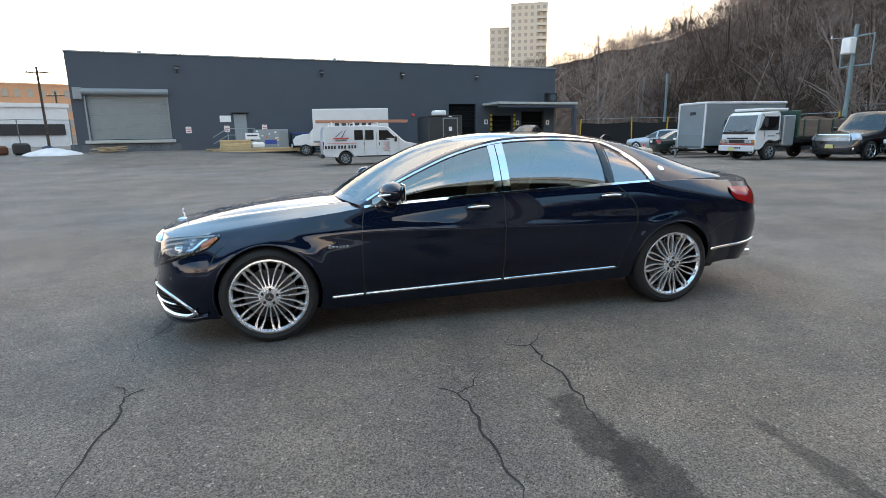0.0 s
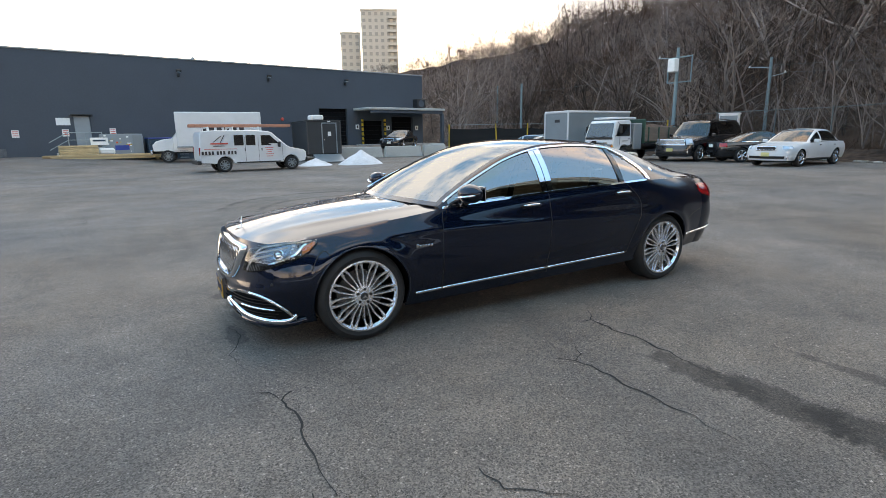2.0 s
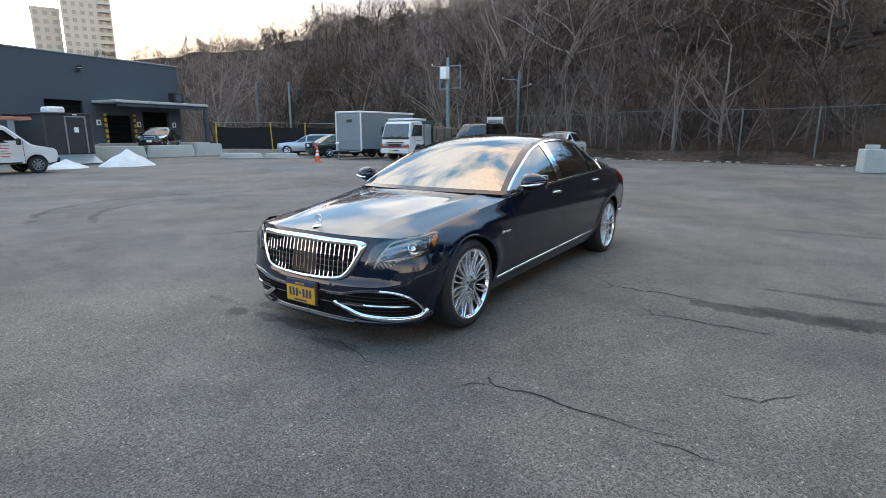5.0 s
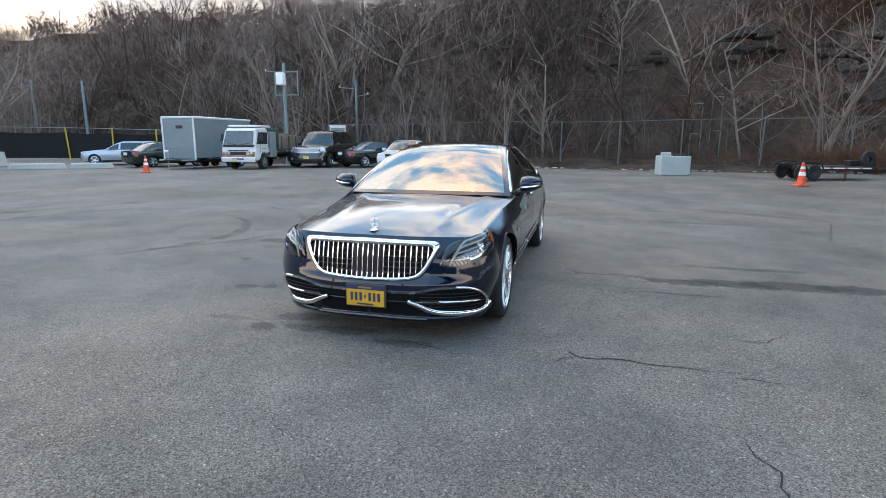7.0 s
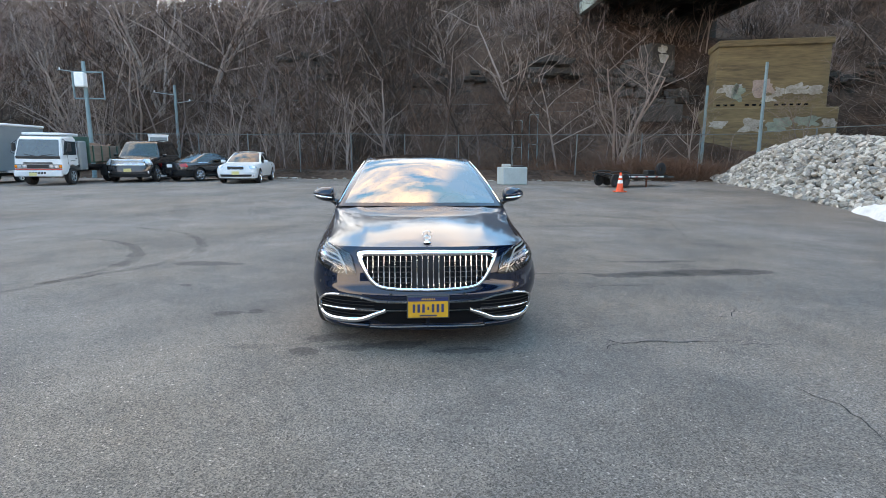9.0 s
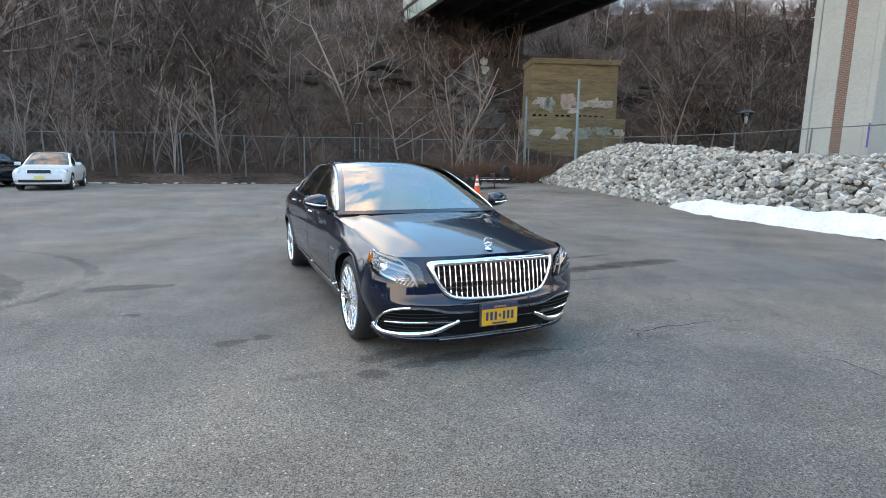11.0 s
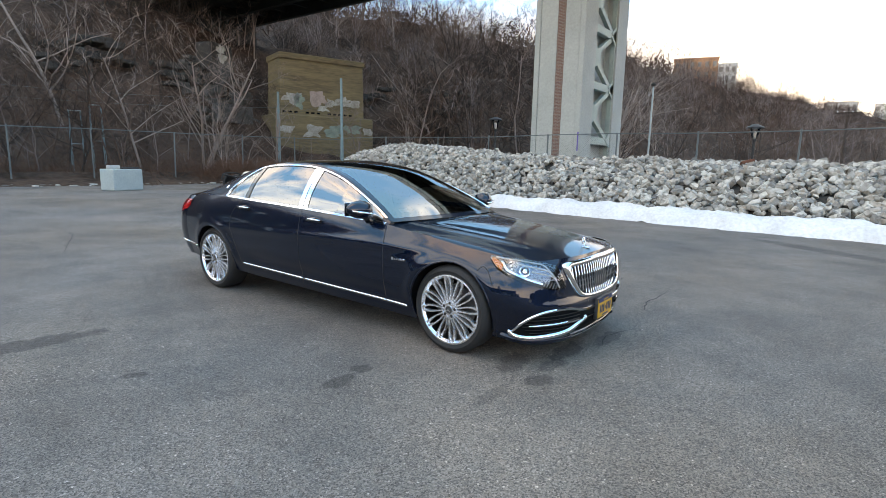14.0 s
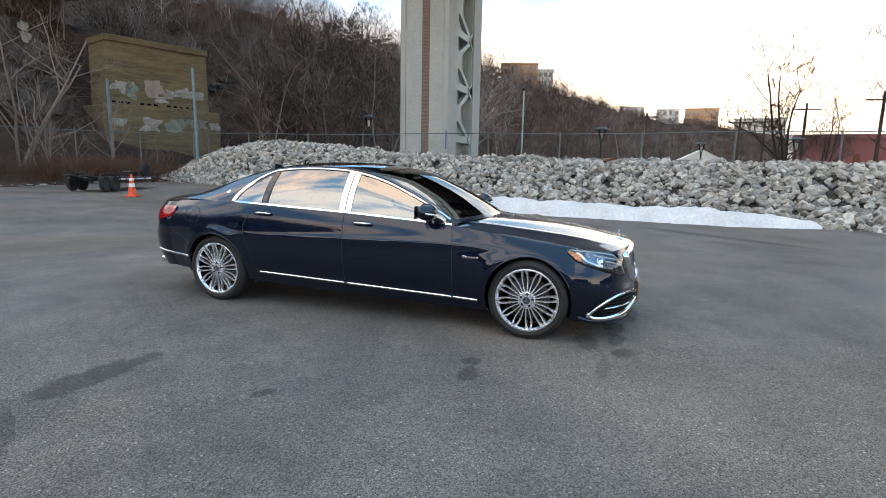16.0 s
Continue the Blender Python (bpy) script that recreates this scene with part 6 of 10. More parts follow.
mound("snow_mound", 8.1, 25.0, 1.35, 1.15, 0.82, "pointed heap of white snow on the asphalt", 1.0)
mound("snow_mound", 5.5, 25.3, 1.0, 0.8, 0.42, "low heap of white snow on the asphalt", 2.0)
mound("snow_mound", -16.8, 33.6, 1.7, 1.0, 0.45, "flat heap of white snow by the gate", 3.0, power=0.7)

# ---- mobile office trailer with ramp ----
office = thing("office_trailer", pose(7.1, 30.5, ground_z(7.1, 30.5), 0, 0, -2), "dark grey mobile trailer with a door and a roof unit", "trailer")
part("trailer_body", Build().box((0, 0, 1.42), (2.1, 4.2, 2.0), 0.04), M_officewall, office)
part("trailer_roof_edge", Build().box((0, 0, 2.45), (2.18, 4.28, 0.07), 0.02), M_officewall, office)
for sx in (-1, 1):
    for sy in (-1, 1):
        part("corner_trim", Build().box((1.04 * sx, 2.09 * sy, 1.42), (0.07, 0.07, 2.0), 0.01), M_disc, office)
part("trailer_door", Build().box((0.32, -2.12, 1.35), (0.82, 0.05, 1.75), 0.02), M_officewall, office, "grey door with a pale frame")
for x in (-0.13, 0.77):
    part("door_frame", Build().box((x, -2.125, 1.37), (0.06, 0.06, 1.82), 0.01), M_alu, office)
part("door_frame", Build().box((0.32, -2.125, 2.3), (0.96, 0.06, 0.06), 0.01), M_alu, office)
part("door_notice", Build().box((0.32, -2.15, 1.65), (0.2, 0.02, 0.26)), M_white, office)
part("door_knob", Build().box((-0.03, -2.16, 1.3), (0.05, 0.05, 0.09), 0.01), M_chrome, office)
part("roof_unit", Build().box((-0.1, -0.6, 2.66), (0.8, 1.0, 0.34), 0.08), M_white, office)
part("trailer_lamp", Build().box((0.32, -2.15, 2.4), (0.2, 0.06, 0.06), 0.02), M_white, office)
part("ramp", Build().prism([(-2.12, 0.42), (-3.3, 0.0), (-3.3, -0.02), (-2.12, -0.02)], -0.75, 0.95, "x"), M_alu, office)
for y in (-0.4, 0.45):
    for sx in (-1, 1):
        part("trailer_wheel", Build().lathe([(0.0, 0.02), (0.2, 0.02), (0.33, 0.0), (0.33, -0.2), (0.0, -0.2)], (0.95 * sx, y, 0.33), "x", 20), M_tyre, office)
part("trailer_chassis", Build().box((0, 0, 0.36), (1.6, 4.0, 0.16), 0.02), M_black, office)


# ---- concrete barriers ----
def barrier(x0, y0, x1, y1, h, w=0.45, label="pale concrete barrier block on the lot"):
    d = math.hypot(x1 - x0, y1 - y0)
    b = Build()
    b.box((0, 0, h / 2), (d, w, h), 0.04, taper=0.92)
    mx, my = (x0 + x1) / 2, (y0 + y1) / 2
    solo("concrete_barrier", b, M_concrete, label, "barrier", "concrete barriers", at=pose(mx, my, ground_z(mx, my) - 0.02, 0, 0, math.degrees(math.atan2(y1 - y0, x1 - x0))))


barrier(8.6, 30.6, 11.6, 30.1, 0.75)
barrier(11.7, 30.1, 14.4, 29.7, 0.75)
barrier(14.5, 29.7, 16.2, 29.4, 0.8)
barrier(14.2, 26.6, 16.0, 24.9, 0.32)
barrier(16.05, 24.85, 17.6, 23.5, 0.32)
b = Build()
b.add([(8.9, 31.2, 0.13), (17.5, 29.6, 0.2), (19.5, 38.2, 0.92), (10.6, 36.6, 0.92)], [(0, 1, 2, 3)])
solo("dock_ramp", b, M_asphalt, "sloping asphalt ramp up to the loading dock", "ramp", kind="structure")


# ---- cones ----
def cone(x, y, label):
    c = thing("traffic_cone", pose(x, y, ground_z(x, y), 0, 0, 12), label, "cone", "traffic cones")
    part("base", Build().box((0, 0, 0.02), (0.38, 0.38, 0.04), 0.012), M_cone, c)
    part("cone_body", Build().lathe([(0.15, 0.04), (0.14, 0.06), (0.035, 0.74), (0.025, 0.75), (0.0, 0.75)], seg=20), M_cone, c, smooth=True)
    for z0, z1 in ((0.33, 0.45), (0.54, 0.62)):
        part("band", Build().lathe([(0.142 - 0.1545 * (z0 - 0.06) + 0.002, z0), (0.142 - 0.1545 * (z1 - 0.06) + 0.002, z1)], seg=20), M_white, c, "white reflective band", smooth=True)


cone(13.5, -8.15, "orange traffic cone with white bands before the flat trailer")
cone(14.2, 18.1, "orange traffic cone with white bands by the box trailer")

# ---- concrete block with things on it ----
blk = thing("concrete_block", pose(18.1, -4.9, ground_z(18, -5), 0, 0, 12), "pale concrete block at the lot's edge", "block")
part("block_body", Build().box((0, 0, 0.4), (0.8, 1.18, 0.8), 0.03), M_block, blk)
solo("brick_offcut", Build().box((0, 0, 0.07), (0.3, 0.38, 0.14), 0.02), M_concrete, "small grey block resting on the concrete block", "block", at=pose(18.05, -4.6, ground_z(18, -5) + 0.8))
solo("black_tray", Build().box((0, 0, 0.035), (0.55, 0.6, 0.07), 0.02), M_black, "flat black tray resting on the concrete block", "tray", at=pose(18.1, -5.15, ground_z(18, -5) + 0.8))

# ---- flat car trailer ----
flat = thing("flat_trailer", pose(16.4, -9.9, ground_z(16.4, -9.9), 0, 0, 98) @ Matrix.Diagonal((0.7, 0.74, 0.88, 1)), "black flat car trailer with a spare wheel", "trailer")
part("deck_frame", Build().box((0, 0, 0.52), (3.4, 1.7, 0.1), 0.02), M_black, flat)
for s in (-1, 1):
    part("side_rail", Build().box((0, 0.9 * s, 0.5), (3.6, 0.1, 0.14), 0.02), M_black, flat)
part("edge_strip", Build().box((0, 0.955, 0.5), (3.0, 0.012, 0.05)), M_white, flat, "white reflective edge strip")
for x in (1.15, 1.75):
    for s in (-1, 1):
        w = new("trailer_wheel")
        w.parent = flat
        w.matrix_basis = pose(x, 0.95 * s, 0.32)
        part("tyre", Build().lathe([(0.19, 0.09), (0.29, 0.1), (0.32, 0.07), (0.32, -0.07), (0.29, -0.1), (0.19, -0.09)], (0, 0, 0), "y", 24), M_tyre, w, smooth=True)
        part("rim", Build().lathe([(0.0, 0.04), (0.12, 0.05), (0.19, 0.08), (0.19, -0.08), (0.0, -0.05)], (0, 0, 0), "y", 20), M_black, w, smooth=True)
for s in (-1, 1):
    part("mudguard", Build().tube([(0.72, 0.96 * s, 0.42), (0.82, 0.96 * s, 0.66), (1.1, 0.96 * s, 0.74), (1.8, 0.96 * s, 0.74), (2.08, 0.96 * s, 0.66), (2.18, 0.96 * s, 0.42)], 0.035, 8), M_black, flat, smooth=True)
    part("ramp", Build().box((2.05, 0.5 * s, 0.6), (0.7, 0.4, 0.06), 0.01, Matrix.Rotation(radians(-12), 3, "Y")), M_black, flat)
for k in range(7):
    part("cross_member", Build().box((-1.5 + 0.5 * k, 0, 0.47), (0.08, 1.8, 0.1), 0.01), M_black, flat)
for k in range(9):
    part("reflector_mark", Build().box((-1.35 + 0.34 * k, 0.963, 0.5), (0.15, 0.008, 0.045)), M_redtext if k % 2 else M_white, flat)
part("spare_wheel", Build().lathe([(0.1, 0.09), (0.29, 0.1), (0.32, 0.07), (0.32, -0.07), (0.29, -0.1), (0.1, -0.09)], (-1.5, 0.6, 0.86), "y", 24), M_tyre, flat, smooth=True)
part("winch_box", Build().box((-1.2, -0.1, 0.68), (0.5, 0.5, 0.24), 0.03), M_black, flat)
part("tow_bar", Build().tube([(-1.7, -0.8, 0.48), (-2.9, 0, 0.45), (-1.7, 0.8, 0.48)], 0.05, 8), M_black, flat)
part("stand", Build().box((-0.4, 0.85, 0.24), (0.08, 0.08, 0.48), 0.01), M_rust, flat)


# ---- fences ----
def chain_fence(points, z0, h, label, post_every=3.0, net=0.09):
    """A wire fence along plan points: posts, a top rail and a mesh of crossing wires."""
    fence = thing("chain_link_fence", pose(0, 0, 0), label, "fence", kind="structure")
    line = path(points, post_every)
    for x, y in line:
        z = z0(x, y)
        part("post", Build().tube([(x, y, z - 0.2), (x + random.uniform(-0.04, 0.04), y + random.uniform(-0.04, 0.04), z + h + 0.05)], 0.035, 8), M_fencepost, fence, smooth=True)
    part("top_rail", Build().tube([(x, y, z0(x, y) + h + 0.04 * math.sin(i * 1.7)) for i, (x, y) in enumerate(line)], 0.022, 6), M_fencepost, fence, smooth=True)
    b = Build()
    for i in range(len(line) - 1):
        (xa, ya), (xb, yb) = line[i], line[i + 1]
        d = math.hypot(xb - xa, yb - ya)
        n = max(1, int(d / net))
        za, zb = z0(xa, ya), z0(xb, yb)
        for k in range(-int(h / net), n + 1):
            for sgn in (1, -1):
                p0, p1 = k * net, k * net + h
                q0, q1 = 0.0, h
                if p0 < 0:
                    q0, p0 = -p0, 0.0
                if p1 > d:
                    q1, p1 = h - (p1 - d), d
                if p1 - p0 < 0.02:
                    continue
                if sgn < 0:
                    q0, q1 = h - q0, h - q1
                f0, f1 = p0 / d, p1 / d
                A = (lerp(xa, xb, f0), lerp(ya, yb, f0), lerp(za, zb, f0) + q0)
                C = (lerp(xa, xb, f1), lerp(ya, yb, f1), lerp(za, zb, f1) + q1)
                t = 0.0014
                b.add([(A[0], A[1], A[2] - t), (C[0], C[1], C[2] - t), (C[0], C[1], C[2] + t), (A[0], A[1], A[2] + t)], [(0, 1, 2, 3)])
    tagged(part("wire_mesh", b, M_wire, fence, fix=False), kind="stuff")
    return fence


def strip_z(x, y):
    return ground_z(x, y) + 0.3


chain_fence([(27.5, 19.5), (26.3, 12), (24.6, 3), (23.6, -6), (22.6, -13), (21.3, -19)], strip_z, 2.15, "sagging chain-link fence at the foot of the hill")
chain_fence([(21.3, -19), (14, -19.4), (4, -19.0), (-6, -17.8), (-16, -16.8), (-30, -15.5)], lambda x, y: 0.1, 2.75, "tall chain-link fence behind the rubble heap")
tarp = thing("screened_fence", pose(0, 0, 0), "fence of yellow posts hung with black fabric", "fence", kind="structure")
line = path([(21.2, 37.5), (23.5, 33.5), (27.5, 26), (27.5, 19.6)], 2.4)
for x, y in line:
    z = ground_z(x, y)
    part("post", Build().box((x - 0.06, y - 0.05, z + 1.1), (0.08, 0.08, 2.3), 0.012, Euler((random.uniform(-0.04, 0.04), random.uniform(-0.04, 0.04), 0)).to_matrix()), M_yellow, tarp)
for i in range(len(line) - 1):
    (xa, ya), (xb, yb) = line[i], line[i + 1]
    b = Build()

    def cloth(u, v):
        x, y = lerp(xa, xb, u), lerp(ya, yb, u)
        bulge = 0.06 * math.sin(math.pi * u) * math.sin(math.pi * v) + 0.03 * noise.noise(Vector((x * 2, v * 3, 1)))
        return x + 0.04 + bulge, y, ground_z(x, y) + 0.12 + v * (1.78 - 0.1 * math.sin(math.pi * u))

    b.grid(cloth, 12, 8)
    part("fabric", b, M_tarp, tarp, smooth="all")
part("top_wire", Build().tube([(x, y, ground_z(x, y) + 2.2) for x, y in line], 0.02, 6), M_galv, tarp)


# ---- poles ----
def pole(x, y, top, r, label, box=False, arms=0, lean=0.0):
    base = ground_z(x, y) - 0.3
    p = thing("utility_pole", pose(x, y, base), label, "pole", "poles along the hill")
    h = top - base
    part("shaft", Build().tube([(0, 0, 0), (lean, 0, h)], [r * 0.85, r * 0.65], 12), M_pole, p, smooth=True)
    if box:
        part("transformer_box", Build().box((-0.3, 0.05, h - 1.0), (0.4, 0.5, 0.75), 0.04), M_white, p, "pale grey transformer box")
        for z in (h - 0.55, h - 1.95):
            part("cross_arm", Build().box((0, -0.2, z), (0.07, 1.6, 0.07), 0.015), M_pole, p)
        part("frame_upright", Build().box((0, -0.96, h - 1.25), (0.06, 0.06, 1.5), 0.01), M_pole, p)
        part("frame_upright", Build().box((0, 0.62, h - 1.25), (0.08, 0.08, 1.4), 0.01), M_pole, p)
    for k in range(arms):
        part("bracket", Build().tube([(0, 0, h - 0.6 - 0.5 * k), (-0.1, 1.3 if k % 2 == 0 else -1.0, h - 0.45 - 0.5 * k)], 0.025, 6), M_galv, p)
        part("insulator", Build().lathe([(0.02, 0), (0.04, 0.03), (0.02, 0.06), (0.04, 0.09), (0.02, 0.12), (0, 0.12)], (-0.1, 1.2 if k % 2 == 0 else -0.9, h - 0.47 - 0.5 * k), "z", 10), M_white, p)
    return p


pole(25.2, 17.4, 6.4, 0.14, "blue-grey steel pole with a transformer box and cross arms", box=True, arms=1)
pole(29.5, 14.4, 5.75, 0.12, "blue-grey steel pole with wire brackets", arms=2)
pole(31.5, 40.6, 6.6, 0.15, "plain blue-grey steel pole behind the fence")
pole(20.5, -18.4, 6.3, 0.11, "blue-grey steel pole standing behind the rubble", lean=0.05)
pole(29.5, -20.5, 6.3, 0.13, "blue-grey steel pole before the bridge abutment")
pole(40.0, 57.0, 8.0, 0.16, "grey pole with a box far along the hill", arms=1)
wires = thing("overhead_wires", pose(0, 0, 0), "thin dark wires strung between the poles", "wires")
for a, c, sag in (((25.2, 17.4, 5.9), (29.5, 14.4, 5.2), 0.1), ((29.5, 14.4, 5.3), (29.5, -20.5, 5.7), 0.7), ((25.2, 17.4, 5.7), (31.5, 40.6, 5.9), 0.5), ((20.5, -18.4, 5.2), (29.5, -20.5, 4.6), 0.15), ((29.5, 14.4, 4.9), (29.5, -20.5, 5.2), 0.8)):
    part("wire", Build().tube([(lerp(a[0], c[0], i / 16), lerp(a[1], c[1], i / 16), lerp(a[2], c[2], i / 16) - sag * 4 * (i / 16) * (1 - i / 16)) for i in range(17)], 0.008, 5), M_fencepost, wires)


# ---- steel goal-like frames at the fence ----
for x, y, h, lean in ((30.65, -8.9, 4.0, 0.12), (30.35, -7.75, 3.6, 0.05)):
    fr = thing("steel_frame", pose(x, y, ground_z(x, y) + 0.1, 0, 0, 80), "tall narrow pale metal frame standing at the fence", "frame", "steel frames at the fence")
    for sx in (-0.3, 0.3):
        part("upright", Build().tube([(sx, 0, 0), (sx * 0.92, lean, h)], 0.032, 8), M_pole, fr)
        part("back_leg", Build().tube([(sx, 0.55, 0), (sx * 0.92, lean + 0.12, h - 0.05)], 0.02, 8), M_pole, fr)
    part("top_bar", Build().box((0, lean, h), (0.64, 0.07, 0.06), 0.01), M_galv, fr)
    part("cross_bar", Build().tube([(-0.3, lean * 0.5, h * 0.5), (0.3, lean * 0.5, h * 0.5)], 0.018, 6), M_galv, fr)


# ---- lamp posts ----
def lamp_post(x, y, top, label):
    l = thing("lamp_post", pose(x, y, 0), label, "street lamp", "lamp posts behind the rubble")
    part("column", Build().lathe([(0.11, 0), (0.09, 0.4), (0.055, 0.6), (0.05, top - 0.7), (0.08, top - 0.66), (0.06, top - 0.6), (0.0, top - 0.6)], seg=12), M_black, l, smooth=True)
    part("lantern", Build().lathe([(0.06, top - 0.6), (0.12, top - 0.5), (0.2, top - 0.16), (0.0, top - 0.14)], seg=14), M_lens, l, smooth=True)
    part("lantern_core", Build().lathe([(0.05, top - 0.58), (0.07, top - 0.3), (0.0, top - 0.28)], seg=10), M_white, l, smooth=True)
    part("lantern_roof", Build().lathe([(0.34, top - 0.16), (0.33, top - 0.12), (0.14, top - 0.03), (0.06, top), (0.0, top)], seg=16), M_black, l, smooth=True)


for x, y, top in ((10.6, -19.8, 3.85), (-0.9, -21.2, 3.3), (-9.5, -24, 3.0), (-13.2, -21.0, 3.35), (-6.4, -33, 3.1)):
    lamp_post(x, y, top, "black lamp post with a glass lantern")
tp = thing("slim_pole", pose(1.95, -16.6, 0), "slim grey pole with a small dark head", "pole")
part("shaft", Build().tube([(0, 0, 0), (0, 0, 4.4)], [0.04, 0.03], 10), M_galv, tp)
part("head", Build().lathe([(0.0, 4.4), (0.08, 4.42), (0.09, 4.5), (0.0, 4.56)], seg=10), M_black, tp)

# ---- viaduct ----
def brick_material():
    m = bpy.data.materials.new("brickwork")
    m.use_nodes = True
    nt = m.node_tree
    p = nt.nodes["Principled BSDF"]
    tc = nt.nodes.new("ShaderNodeTexCoord")
    mp = nt.nodes.new("ShaderNodeMapping")
    mp.inputs["Rotation"].default_value = (radians(90), 0, 0)
    br = nt.nodes.new("ShaderNodeTexBrick")
    br.inputs["Scale"].default_value = 1.0
    br.inputs["Color1"].default_value, br.inputs["Color2"].default_value, br.inputs["Mortar"].default_value = (0.2, 0.11, 0.085, 1), (0.15, 0.09, 0.075, 1), (0.27, 0.24, 0.21, 1)
    br.inputs["Brick Width"].default_value, br.inputs["Row Height"].default_value, br.inputs["Mortar Size"].default_value = 0.21, 0.075, 0.008
    nt.links.new(tc.outputs["Object"], mp.inputs["Vector"])
    nt.links.new(mp.outputs["Vector"], br.inputs["Vector"])
    nt.links.new(br.outputs["Color"], p.inputs["Base Color"])
    bp = nt.nodes.new("ShaderNodeBump")
    bp.inputs["Strength"].default_value, bp.inputs["Distance"].default_value, bp.invert = 0.7, 0.01, True
    nt.links.new(br.outputs["Fac"], bp.inputs["Height"])
    nt.links.new(bp.outputs["Normal"], p.inputs["Normal"])
    p.inputs["Roughness"].default_value = 0.85
    return m


M_brickwork = brick_material()
pier = thing("bridge_pier", pose(0, 0, 0), "tall concrete viaduct pier with brick panels and steel bracing", "pier", kind="structure")
PX0, PX1, PYN, PYS = 7.5, 10.35, -23.2, -29.6
for y0, y1 in ((PYN, PYN - 1.65), (PYS + 1.65, PYS)):
    b = Build()
    ym, d = (y0 + y1) / 2, abs(y0 - y1)
    b.box(((PX0 + PX1) / 2, ym, 7.5), (PX1 - PX0, d - 0.3, 15.4))
    for x, w in ((PX0 + 0.14, 0.28), (PX1 - 0.14, 0.28)):
        b.box((x, ym, 7.5), (w + 0.02, d, 15.42), 0.03)
    col = part("column", b, M_pier, pier)
    for xa, w in ((PX0 + 0.72, 0.84), (PX1 - 0.78, 0.96)):
        part("column_panel", Build().box((xa, ym + 0.0, 7.5), (w, d - 0.12, 15.41), 0.02), M_pier, col)
    # brick panel let into the north and south faces
    part("brick_bed", Build().box(((PX0 + PX1) / 2 + 0.02, ym, 7.9), (0.62, d - 0.2, 14.2)), M_brickwork, col, "recessed red brick panel")
part("web_plate", Build().box((PX0 + 0.75, (PYN + PYS) / 2, 7.6), (0.12, 3.3, 13.6)), M_pier, pier, "concrete web behind the bracing")
for z in (2.9, 5.9, 8.9, 11.9):
    part("cross_beam", Build().box((PX0 + 0.25, (PYN + PYS) / 2, z), (0.3, 3.1, 0.42), 0.02), M_steel_green, pier, "pale green steel beam")
for z in (2.9, 5.9, 8.9):
    for s in (-1, 1):
        a = math.atan2(1.5, 2.9) * -s
        part("brace", Build().box((PX0 + 0.25, (PYN + PYS) / 2, z + 1.5 + 0.75 * s), (0.24, 3.2, 0.3), 0.02, Matrix.Rotation(a, 3, "X")), M_steel_green, pier, "pale green steel diagonal brace")
    part("gusset", Build().prism([(PYN - 1.7, z + 0.9), (PYN - 1.7, z + 2.1), (PYN - 2.5, z + 1.75), (PYN - 2.5, z + 1.25)], PX0 + 0.05, PX0 + 0.094, "x"), M_steel_green, pier, "pale green gusset plate")
    for zz in (z + 0.1, z + 2.9):
        part("gusset", Build().prism([(PYS + 1.7, zz - 0.45), (PYS + 1.7, zz + 0.45), (PYS + 2.4, zz)], PX0 + 0.05, PX0 + 0.094, "x"), M_steel_green, pier, "pale green gusset plate")
part("purple_strip", Build().box((PX0 + 0.06, PYN + 0.01, 2.75), (0.06, 0.06, 1.0), 0.01), M_purple, pier, "thin violet strip at the pier's corner")
for y in (PYN - 1.62, PYS + 1.62):
    part("brace_post", Build().box((PX0 + 0.25, y, 7.6), (0.28, 0.14, 11.0), 0.01), M_steel_green, pier)
abut = thing("bridge_abutment", pose(31.2, -26.0, -0.2, 0, 0, 72), "ochre-stained concrete bridge abutment with faded painted marks", "abutment", kind="structure")
b = Build()
b.box((0, -1.0, 5.3), (7.4, 3.0, 8.4), 0.05, taper=0.96)
part("abutment_body", b, M_abut, abut)
part("abutment_cap", Build().box((0, -1.0, 9.65), (7.3, 3.2, 0.45), 0.05), M_abut, abut)
part("footing", Build().box((0, -0.8, 2.7), (8.4, 3.8, 5.0), 0.1), M_abut, abut)
rg = random.Random(44)


def blot(b, x, y, z, w, h):
    """A ragged patch of old paint lying on a wall."""
    n = 22
    seed = rg.uniform(0, 90)
    ring = []
    for i in range(n):
        a = 2 * math.pi * i / n
        k = 0.5 * (0.8 + 0.55 * noise.noise(Vector((math.cos(a) * 1.6, math.sin(a) * 1.6, seed))) + rg.uniform(-0.14, 0.14))
        ring.append((x + w * k * math.copysign(abs(math.cos(a)) ** 0.7, math.cos(a)), z + h * k * math.copysign(abs(math.sin(a)) ** 0.7, math.sin(a))))
    b.prism(ring, y - 0.03, y + 0.006, "y")


